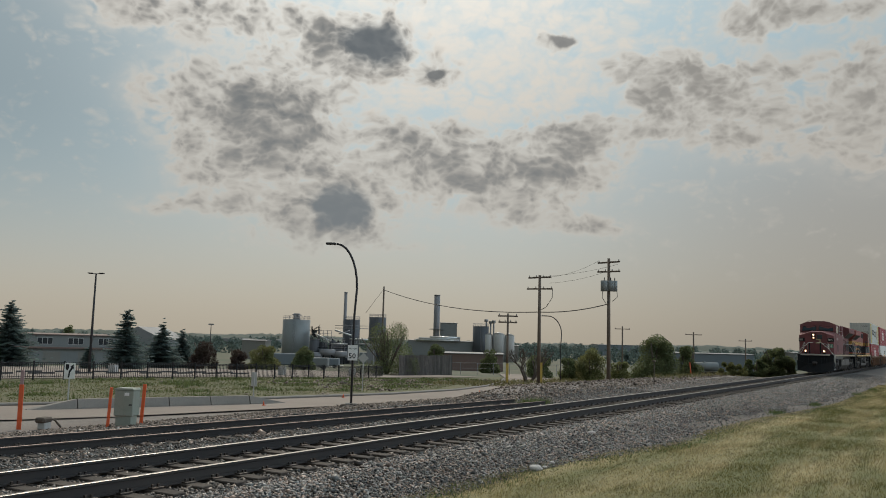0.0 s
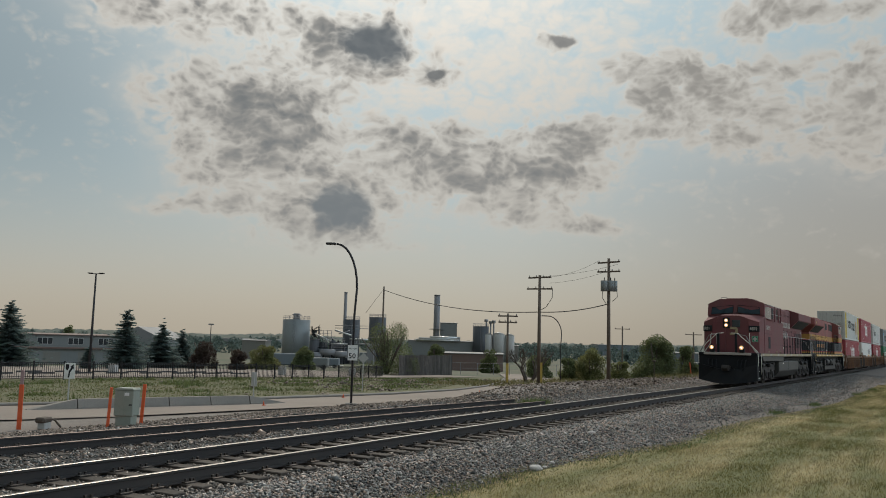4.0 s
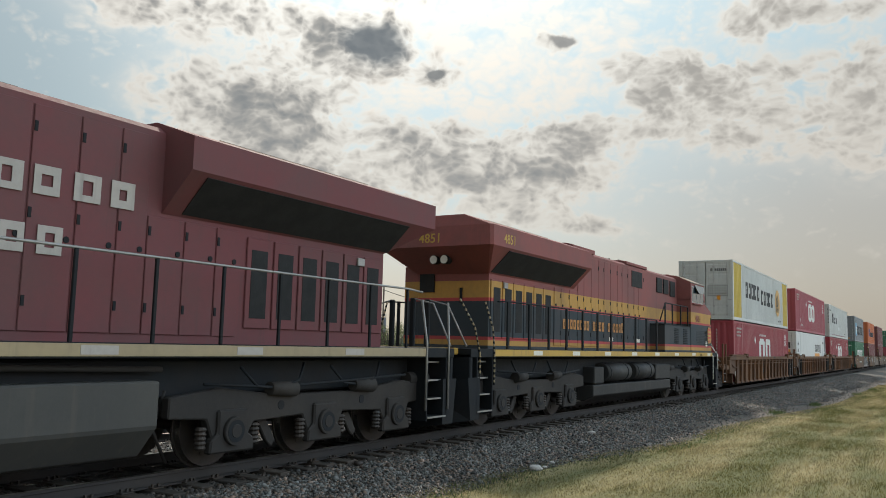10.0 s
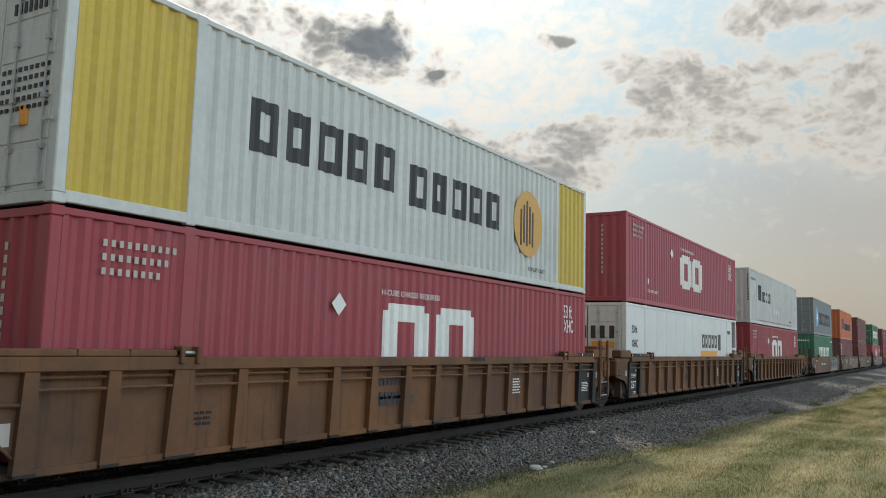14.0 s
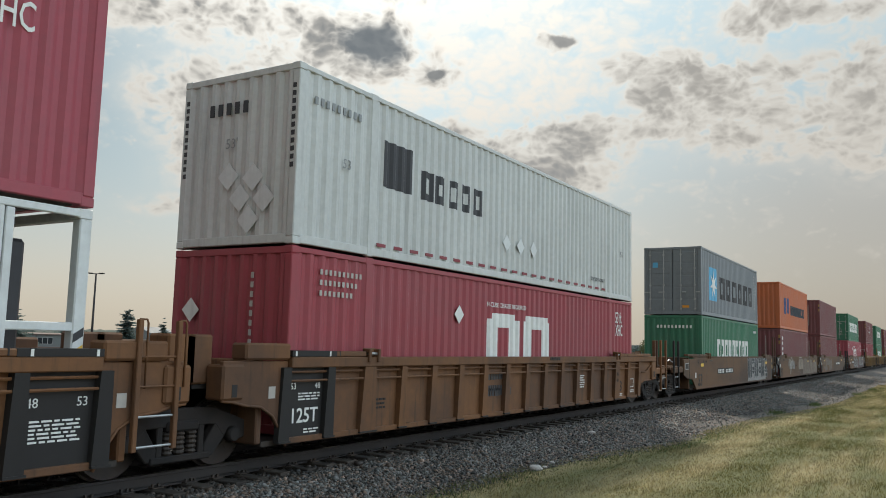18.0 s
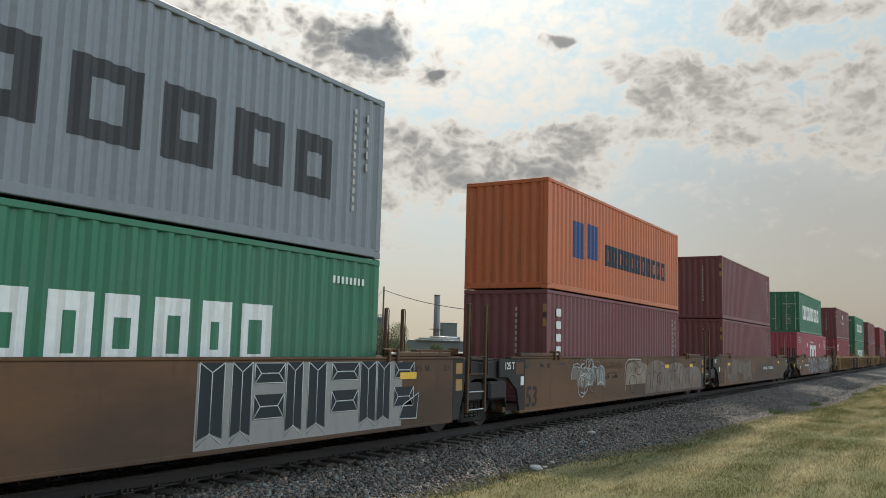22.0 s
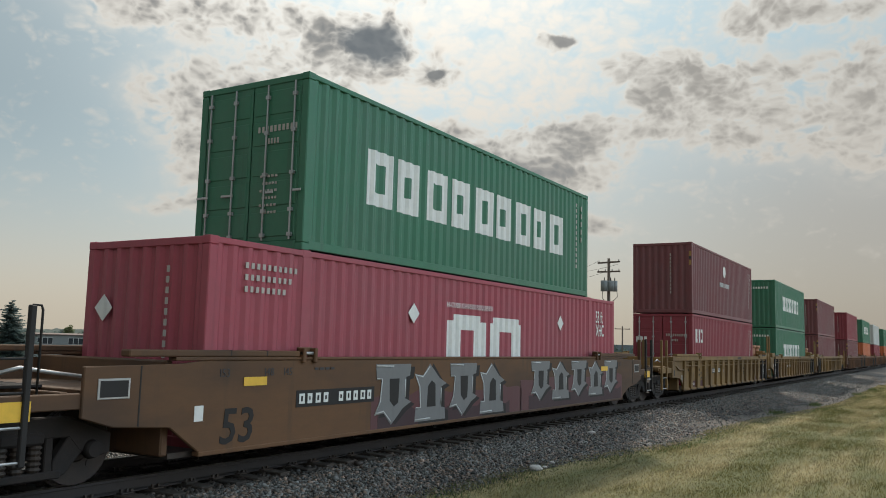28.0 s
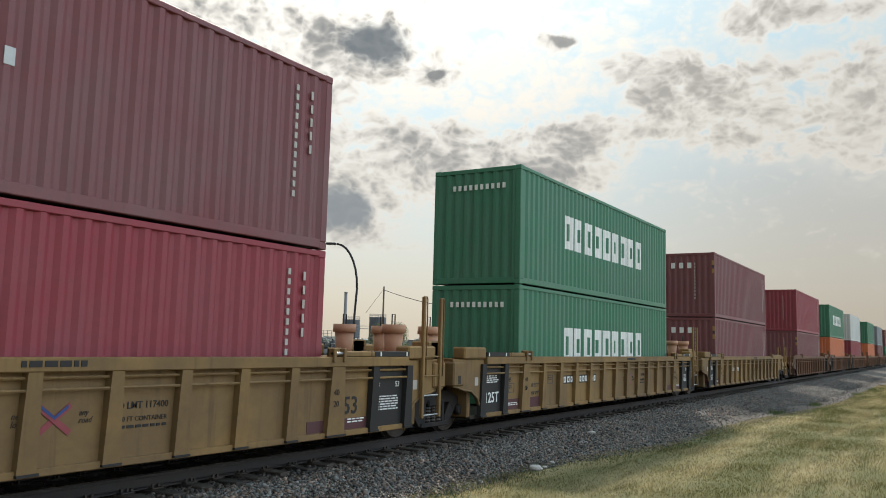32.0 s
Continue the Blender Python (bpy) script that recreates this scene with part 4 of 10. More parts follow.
def make_poles():
    face = 0.0
    a, ha = wooden_pole("utility_pole", 89.77, 53.82, 9.17, "plain wooden utility pole behind a bush")
    b, hb = wooden_pole("utility_pole", 71.28, 26.01, 4.83, "wooden utility pole with two crossarms and yellow guard", 0.12)
    crossarm(b, hb - 0.25, 1.9, face, 3)
    crossarm(b, hb - 0.85, 1.8, face, 4)
    part("guard", slab(-0.12, 0.12, -0.2, -0.14, 0.2, 2.0), YELLOW_GUARD, b)
    c, hc = wooden_pole("utility_pole", 72.81, 23.4, 8.63, "wooden utility pole with crossarms and yellow guard", 0.17)
    crossarm(c, hc - 0.25, 2.6, face - 40, 4)
    crossarm(c, hc - 1.35, 2.6, face - 25, 4)
    part("guard", slab(0.12, 0.32, -0.25, -0.19, 0.2, 2.2), YELLOW_GUARD, c)
    part("cutout", tube(bmesh.new(), [(1.2, -0.5, hc - 1.4), (1.15, -0.5, hc - 2.2), (0.6, -0.3, hc - 3.1), (0.1, -0.2, hc - 3.4)], 0.03), WIRE, c)
    d, hd = wooden_pole("utility_pole", 71.51, 15.97, 9.87, "wooden utility pole with three transformers", 0.17)
    crossarm(d, hd - 0.35, 2.5, face - 50, 3)
    crossarm(d, hd - 1.2, 2.2, face - 35, 4)
    for q, r in ((-0.45, 0.33), (0.12, 0.3), (0.48, 0.26)):
        bm = drum(bmesh.new(), (q, -0.32 + 0.2 * abs(q), hd - 3.0), (q, -0.32 + 0.2 * abs(q), hd - 2.05), r, n=16)
        part("transformer", bm, TANK_PALE, d)
        part("bushing", drum(bmesh.new(), (q, -0.3, hd - 2.05), (q, -0.3, hd - 1.75), 0.05, 0.03, n=8), WIRE, d)
    part("cable_loop", tube(bmesh.new(), [(-0.6, -0.3, hd - 3.0), (-0.65, -0.3, hd - 3.6), (-0.3, -0.25, hd - 4.1), (0.0, -0.2, hd - 3.9)], 0.025), WIRE, d)
    part("cable_loop", tube(bmesh.new(), [(0.7, -0.2, hd - 3.0), (0.75, -0.2, hd - 3.5), (0.3, -0.2, hd - 3.9)], 0.025), WIRE, d)
    for x, y, top, w in ((151.4, 42.0, 5.88, 2.9), (155.07, 29.65, 5.08, 3.1), (196.3, 28.5, 4.6, 3.0)):
        p, hp = wooden_pole("utility_pole", x, y, top, "far wooden utility pole with one crossarm", 0.16)
        crossarm(p, hp - 0.5, w, face, 2)
    cable("service_cable", (89.8, 53.8, 8.7), (72.8, 23.4, 5.05), 0.9, 0.045, "thick dark cable hung between poles")
    cable("service_cable", (72.8, 23.4, 5.05), (71.5, 15.97, 5.75), 0.25, 0.045, "thick dark cable up to the transformer pole")
    for k, (p, q) in enumerate((((73.8, 22.7, 8.5), (71.0, 16.8, 9.6)), ((72.2, 23.9, 8.4), (72.3, 15.4, 9.4)), ((73.6, 22.8, 7.9), (71.9, 15.8, 8.9)))):
        cable("power_line", p, q, 0.25, 0.012, "thin power line between poles")
    cable("guy_wire", (89.8, 53.8, 8.9), (88.6, 55.8, 5.6), 0.0, 0.02, "stay wire of a utility pole")




def block_building(name, a, b, depth, z1, label, wall, roof, windows=(), eave=0.3, gable=0.0, roof_name="roof"):
    """A shed whose front runs from a to b; windows are (from, to, low, high) along the front."""
    a, b = Vector(a), Vector(b)
    length = (b - a).length
    turn = math.degrees(math.atan2(b.y - a.y, b.x - a.x))
    z0 = min(ground_z(a.x, a.y), ground_z(b.x, b.y)) - 0.2
    root = base(name, a.x, a.y, z0, label, "building", turn=turn)
    h = z1 - z0
    part("wall", slab(0, length, 0, depth, 0, h, bevel=0.03), wall, root)
    if gable:
        part(roof_name, prism(bmesh.new(), [(-eave, h), (length + eave, h), (length / 2, h + gable)], -0.05, depth, "y"), roof, root)
    else:
        part(roof_name, prism(bmesh.new(), [(-eave, h), (depth + eave, h), (depth + eave, h + 0.12), (depth * 0.5, h + 0.35), (-eave, h + 0.12)], -eave, length + eave, "x"), roof, root)
    for p, q, lo, hi in windows:
        w = part("window", slab(p, q, -0.03, 0.02, lo, hi), SIGN_BACK, root)
        n = max(1, round((q - p) / 0.9))
        for k in range(n):
            part("pane", slab(p + 0.06 + k * (q - p) / n, p - 0.04 + (k + 1) * (q - p) / n, -0.045, -0.025, lo + 0.06, hi - 0.06), WINDOW_DARK, w)
    return root, h


def silo(x, y, r, top, material, label, rails=True, cone=0.0):
    z = ground_z(x, y) - 0.3
    root = base("storage_silo", x, y, z, label, "silo", "silos of the works", turn=math.degrees(HEAD))
    h = top - z
    part("shell", drum(bmesh.new(), (0, 0, 0), (0, 0, h), r, n=40), material, root)
    if cone:
        part("roof", drum(bmesh.new(), (0, 0, h), (0, 0, h + cone), r * 0.99, r * 0.15, n=32), material, root)
    if rails:
        bm = bmesh.new()
        for zz in (0.5, 0.95):
            ring = [(r * 0.97 * math.cos(k * math.pi / 16), r * 0.97 * math.sin(k * math.pi / 16), h + zz) for k in range(33)]
            tube(bm, ring, 0.035, 4)
        part("guard_rail", bm, STACK_STEEL, root)
        for k in range(16):
            c, s = r * 0.97 * math.cos(k * math.pi / 8), r * 0.97 * math.sin(k * math.pi / 8)
            part("rail_post", slab(c - 0.03, c + 0.03, s - 0.03, s + 0.03, h, h + 0.95), STACK_STEEL, root)
        bm = bmesh.new()
        for q in (-0.25, 0.25):
            box(bm, -r - 0.15, -r - 0.08, q + r * 0.0 - 0.03, q + 0.03, 0, h + 0.9)
        part("ladder", bm, STACK_STEEL, root)
    return root, h


def make_works():
    ux = Vector((math.sin(HEAD), -math.cos(HEAD), 0))
    # long white office shed with its porch, and a gabled shed
    a, b = (63.0, 128.4), (90.8, 109.65)
    wins = [(8.0 + 4.6 * k, 10.3 + 4.6 * k, 3.45, 4.55) for k in range(6)]
    root, h = block_building("office_shed", a, b, 14, 1.55, "long pale two-storey shed with a row of dark windows", SHED_GREY, ROOF_BROWN, wins)
    part("porch_roof", slab(-1, 33.5, -2.2, 0.1, 2.75, 3.05, bevel=0.03), ROOF_BROWN, root)
    part("porch_wall", slab(0, 33.3, -1.7, -0.05, 0, 2.74), SHED_GREY, root)
    for k in range(6):
        part("porch_door", slab(2 + 5.2 * k, 4.6 + 5.2 * k, -1.74, -1.69, 0.2, 2.3), SHED_BEIGE, root)
    a = Vector((106.07, 123.09, 0)) - ux * 4.6
    b = Vector((106.07, 123.09, 0)) + ux * 4.6
    block_building("gabled_shed", (a.x, a.y), (b.x, b.y), 16, 1.2, "pale grey gabled shed behind the spruces", SHED_GREY, ROOF_GREY, [(3.9, 5.1, 2.0, 3.0)], gable=2.4)
    # storage silo with its stair and head house
    s, h = silo(173.08, 141.71, 3.72, 7.26, TANK_PALE, "large pale grey steel silo with a railing")
    part("head_house", slab(-0.8, 0.9, -0.8, 0.8, h, h + 1.7, bevel=0.05), STACK_STEEL, s)
    part("head_cap", slab(-1.1, 1.2, -1.1, 1.1, h + 1.2, h + 1.4), STACK_STEEL, s)
    for x, y, w, top in ((190.55, 136.15, 4.78, 7.96), (203.12, 136.0, 5.16, 9.11)):
        silo(x, y, w / 2, top, TANK_DARK, "dark square-shouldered process silo with a railing")
    for x, y, r, top, lab in ((193.27, 140.82, 0.45, 16.2, "slim grey steel chimney of the works"), (357.8, 210.2, 1.5, 26.4, "tall pale concrete chimney of the works")):
        z = ground_z(x, y)
        root = base("chimney", x, y, z, lab, "chimney", "chimneys of the works")
        part("shaft", drum(bmesh.new(), (0, 0, 0), (0, 0, top - z), r * 1.1, r, n=20), STACK_STEEL, root)
        part("rim", drum(bmesh.new(), (0, 0, top - z - 0.4), (0, 0, top - z), r * 1.08, r * 1.08, n=20), STACK_STEEL, root)
        if r > 1:
            part("platform", drum(bmesh.new(), (0, 0, 13.0), (0, 0, 13.3), r * 2.4, n=20), STACK_STEEL, root)
    p = Vector((359.8, 206.9, 0))
    a, b = p - ux * 2.0, p + ux * 6.6
    block_building("boiler_house", (a.x, a.y), (b.x, b.y), 10, 12.2, "pale boiler house beside the tall chimney", SHED_GREY, ROOF_GREY)
    silo(263.65, 133.39, 2.9, 8.3, TANK_DARK, "dark blue process tank with pipes on top")
    silo(264.2, 131.0, 1.9, 5.4, TANK_WHITE, "white round storage tank", False, 0.8)
    silo(266.5, 127.5, 2.3, 5.6, TANK_WHITE, "white round storage tank with conical roof", False, 0.8)
    silo(268.5, 124.3, 1.9, 5.2, TANK_WHITE, "white round storage tank at the end of a row", False, 0.8)
    for dx, hh in ((-0.9, 10.2), (0.7, 9.6), (1.8, 9.9)):
        q = Vector((263.65, 133.39, 0)) + ux * dx
        root = base("vent_tower", q.x, q.y - 3.2, ground_z(q.x, q.y), "grey vent tower on the process tank", "vent")
        part("shaft", drum(bmesh.new(), (0, 0, 0), (0, 0, hh + 4.2), 0.3, n=10), STACK_STEEL, root)
        part("hood", slab(-0.7, 0.7, -0.5, 0.5, hh + 4.0, hh + 4.9, bevel=0.1), STACK_STEEL, root)
    # process plant between the silos: tanks, frames, gantries and ducts
    c = Vector((174.44, 132.36, 0))
    rng = random.Random(12)
    for k in range(9):
        q = c + ux * (0.5 + k * 1.6) + Vector((rng.uniform(-3, 3), rng.uniform(-2, 4), 0))
        z = ground_z(q.x, q.y)
        hh = rng.uniform(2.5, 7.2)
        w = rng.uniform(0.8, 1.7)
        root = base("plant_unit", q.x, q.y, z, "dark steel process unit among pipes", "plant unit", "process units of the works", math.degrees(HEAD))
        if k % 3 == 0:
            part("vessel", drum(bmesh.new(), (0, 0, 0), (0, 0, hh), w, n=18), TANK_DARK, root)
        else:
            part("housing", slab(-w, w, -w, w, 0, hh, bevel=0.08), (TANK_DARK, SHED_BLUE, STACK_STEEL)[k % 3], root)
        for s in (-1, 1):
            part("frame_post", slab(s * w * 1.3 - 0.08, s * w * 1.3 + 0.08, -w - 0.4, -w - 0.25, 0, hh + 1.2), STACK_STEEL, root)
        part("gantry", slab(-w * 1.4, w * 1.4, -w - 0.5, -w, hh - 0.1, hh + 0.05), STACK_STEEL, root)
        part("gantry_rail", slab(-w * 1.4, w * 1.4, -w - 0.48, -w - 0.42, hh + 1.0, hh + 1.07), STACK_STEEL, root)
    for p, q, z0, z1, r, m in ((0, 4.5, 4.6, 3.3, 0.22, PIPE_BRIGHT), (4, 9, 2.4, 2.3, 0.18, PIPE_BRIGHT), (1, 4, 3.6, 4.6, 0.12, STACK_STEEL), (5, 12, 1.0, 1.0, 0.25, TANK_PALE), (9, 14, 2.9, 2.9, 0.14, STACK_STEEL), (0, 9, 5.9, 5.9, 0.07, STACK_STEEL), (0, 9, 5.2, 5.2, 0.07, STACK_STEEL)):
        u, v = c + ux * p, c + ux * q
        thing("duct", drum(bmesh.new(), (u.x, u.y - 3, z0), (v.x, v.y - 3, z1), r, n=12), m, "steel duct between process units", "duct", "ducts of the works")
    # crowded plant beside the large silo: vessel, open tower, railed deck, low tanks and pipes
    c = Vector((174.44, 129.36, 0))
    turn = math.degrees(HEAD) - 90

    def unit(u, label, name="plant_unit", back=0.0):
        q = c + ux * u + Vector((math.cos(HEAD), math.sin(HEAD), 0)) * back
        z = ground_z(q.x, q.y)
        return base(name, q.x, q.y, z, label, "plant unit", turn=turn), z
    root, z = unit(-5.3, "dark blue upright vessel beside the pale silo")
    part("vessel", drum(bmesh.new(), (0, 0, 0), (0, 0, 2.1 - z), 1.25, n=22), TANK_DARK, root)
    part("rim", drum(bmesh.new(), (0, 0, 1.95 - z), (0, 0, 2.15 - z), 1.32, n=22), STACK_STEEL, root)
    root, z = unit(-5.6, "open dark steel tower with a small platform", back=2.5)
    for a in (-1, 1):
        for b in (-1, 1):
            part("post", slab(a - 0.09, a + 0.09, b - 0.09, b + 0.09, 0, 5.5 - z), FENCE_BLACK, root)
        for k in range(3):
            lo = 2.2 - z + 1.1 * k
            part("brace", drum(bmesh.new(), (-1, a, lo), (1, a, lo + 1.1 * (1 - 2 * (k % 2))), 0.07, n=6), FENCE_BLACK, root)
    for k, wide in ((3.3, 1.3), (4.4, 1.5)):
        part("platform", slab(-wide, wide, -1.3, 1.3, k - z, k + 0.14 - z), FENCE_BLACK, root)
    part("hopper", drum(bmesh.new(), (-0.2, 0, 2.9 - z), (-0.2, 0, 4.4 - z), 0.3, 0.75, n=12), TANK_DARK, root)
    part("lamp_arm", drum(bmesh.new(), (1, -1, 5.4 - z), (1.25, -1, 6.0 - z), 0.06, n=6), FENCE_BLACK, root)
    root, z = unit(-2.5, "pale railed steel deck on posts over dark tanks", back=1.0)
    part("deck", slab(-1.8, 1.8, -1.2, 1.2, 2.6 - z, 2.75 - z), STACK_STEEL, root)
    for k in range(4):
        part("deck_post", slab(-1.7 + 1.1 * k, -1.58 + 1.1 * k, -1.2, -1.08, 0, 4.5 - z), STACK_STEEL, root)
    for k in (3.6, 4.45):
        part("hand_rail", slab(-1.8, 1.8, -1.22, -1.16, k - z, k + 0.07 - z), STACK_STEEL, root)
    for u, r, high in ((-3.4, 1.1, 1.0), (-0.9, 0.9, 1.9), (0.6, 0.75, 1.4)):
        root, z = unit(u, "dark steel process vessel under the deck", back=3.0)
        part("vessel", drum(bmesh.new(), (0, 0, 0), (0, 0, high - z), r, n=18), TANK_DARK, root)
        part("valve", drum(bmesh.new(), (0, 0, high - z), (0, 0, high + 0.5 - z), 0.2, n=8), FENCE_BLACK, root)
    for u, w, high in ((-4.6, 1.7, -1.3), (-1.2, 1.9, -0.5), (2.2, 1.6, -0.9)):
        root, z = unit(u, "grey horizontal tank lying low in the works yard", "yard_tank", -3.0)
        part("tank", drum(bmesh.new(), (-w, 0, high - 0.9 - z), (w, 0, high - 0.9 - z), 0.9, n=18), STACK_STEEL, root)
        for a in (-0.6, 0.6):
            part("saddle", slab(a * w - 0.15, a * w + 0.15, -0.7, 0.7, 0, high - 1.3 - z), FENCE_BLACK, root)
    for p, q, z0, z1, r, m in ((-6.9, -2.5, 3.6, 1.65, 0.16, PIPE_BRIGHT), (-2.6, 1.9, 1.0, 0.98, 0.14, PIPE_BRIGHT), (-4.0, 1.0, 2.3, 2.3, 0.1, STACK_STEEL), (-6.0, 2.8, -0.2, -0.1, 0.12, FENCE_BLACK), (-3.2, 3.0, 0.4, 0.45, 0.1, FENCE_BLACK)):
        u, v = c + ux * p, c + ux * q
        thing("duct", drum(bmesh.new(), (u.x, u.y - 2, z0), (v.x, v.y - 2, z1), r, n=10), m, "steel duct between process units", "duct", "ducts of the works")
    # low sheds of the works, ducts along their roofs
    def shed(px, w, near, z1, label, wall, roof, depth=10, gable=0.0, wins=()):
        q = Vector(near).to_3d() + ux * px
        e = q + ux * w
        return block_building("works_shed", (q.x, q.y), (e.x, e.y), depth, z1, label, wall, roof, wins, gable=gable)
    shed(-8, 26, (254.4, 149.2), 2.6, "low grey works shed with ducts on its roof", SHED_GREY, ROOF_GREY, 14)
    shed(12, 14, (270, 150), 1.6, "long low works shed", SHED_BEIGE, ROOF_GREY)
    shed(-6, 13, (148.3, 73.4), -0.2, "brown-walled shed with a pale sloping roof", ROOF_BROWN, ROOF_GREY, 12)
    shed(-12, 12, (150.0, 118.0), -2.0, "low white yard shed", SHED_GREY, ROOF_GREY, 8)
    shed(-10, 7, (185.0, 160.0), 1.2, "beige yard building beyond the bushes", SHED_BEIGE, ROOF_GREY, 8)
    shed(-4, 7, (186.0, 150.0), 1.4, "beige processing shed near the silo", SHED_BEIGE, ROOF_BROWN, 8)
    shed(-10, 26, (252.5, 52.4), 0.7, "long blue-grey warehouse beyond the line", SHED_BLUE, ROOF_GREY, 14)
    shed(14, 30, (300, 46), 1.6, "far long pale warehouse", SHED_GREY, ROOF_GREY, 14)
    shed(-30, 40, (620, 190), 4.0, "far grey industrial shed on the plain", SHED_BLUE, ROOF_GREY, 30)
    shed(-80, 46, (520, 420), 1.5, "far long low building beyond the works", SHED_GREY, ROOF_GREY, 30)
    for z, off, ln in ((3.4, -6, 15), (3.9, -2, 11), (2.9, -7, 16)):
        p, q = Vector((254.4, 147.0, z)) + ux * off, Vector((254.4, 147.0, z)) + ux * (off + ln)
        thing("roof_duct", drum(bmesh.new(), p, q, 0.42, n=14), PIPE_BRIGHT, "bright round duct along a works roof", "duct", "ducts of the works")
    # vehicles and tanks in the yards
    for x, y, w, m, lab in ((104.0, 76.3, 3.3, SHED_GREY, "white enclosed trailer parked in the yard"), (118.0, 96.0, 5.0, SHED_BLUE, "grey box truck parked in the yard"), (126.0, 92.0, 4.2, SHED_BLUE, "grey van parked in the yard")):
        z = ground_z(x, y)
        root = base("parked_trailer", x, y, z, lab, "trailer", turn=math.degrees(HEAD) - 90)
        part("body", slab(-w / 2, w / 2, -1, 1, 0.5, 1.9 if w < 5 else 2.6, bevel=0.15), m, root)
        for s in (-1, 1):
            part("wheel", drum(bmesh.new(), (s * w * 0.3, -1.02, 0.36), (s * w * 0.3, -0.8, 0.36), 0.36, n=16), RUBBER, root)
        part("ramp", slab(w / 2, w / 2 + 0.7, -0.9, 0.9, 0.45, 0.55), SIGN_BACK, root)
    root = base("tank_car", 145.8, 25.6, ground_z(145.8, 25.6), "white and black tank car on a far siding", "railcar", turn=math.degrees(HEAD) - 90)
    part("tank", drum(bmesh.new(), (-2.4, 0, 2.2), (2.4, 0, 2.2), 0.75, n=20), SHED_GREY, root)
    part("frame", slab(-2.8, 2.8, -0.5, 0.5, 0.9, 1.4), FENCE_BLACK, root)
    part("dome", drum(bmesh.new(), (0, 0, 2.9), (0, 0, 3.15), 0.3, n=12), SHED_GREY, root)
    for s in (-1, 1):
        part("truck", slab(s * 1.9 - 0.7, s * 1.9 + 0.7, -0.7, 0.7, 0.1, 0.9, bevel=0.2), FENCE_BLACK, root)
    # old plank fence on the bank
    p, q = Vector((82.8, 46.3)), Vector((96.6, 47.0))
    n = 40
    z0 = -2.0
    root = base("plank_fence", p.x, p.y, z0, "old dark plank fence on the bank", "fence", turn=math.degrees(math.atan2(q.y - p.y, q.x - p.x)))
    length = (q - p).length
    rng = random.Random(2)
    for k in range(n):
        u = k * length / n
        part("plank", slab(u, u + length / n - 0.03, -0.015, 0.015, -0.6 - 0.012 * k, 2.25 + rng.uniform(-0.06, 0.06)), PLANK, root)
    for zz in (0.5, 1.7):
        part("cross_rail", slab(0, length, 0.02, 0.08, zz, zz + 0.1), PLANK, root)
    # chain-link fence posts beyond the road
    for k in range(12):
        x, y = 98 + 2.2 * k, 52 - 1.5 * k
        z = ground_z(x, y)
        root = base("link_fence_post", x, y, z, "thin grey post of a wire fence", "fence", "wire fence posts")
        part("post", drum(bmesh.new(), (0, 0, 0), (0, 0, 1.7), 0.04, n=6), STACK_STEEL, root)
        part("top_wire", drum(bmesh.new(), (0, 0, 1.65), (2.2, -1.5, 1.65), 0.02, n=5), STACK_STEEL, root)
        part("mid_wire", drum(bmesh.new(), (0, 0, 0.9), (2.2, -1.5, 0.9), 0.012, n=5), STACK_STEEL, root)


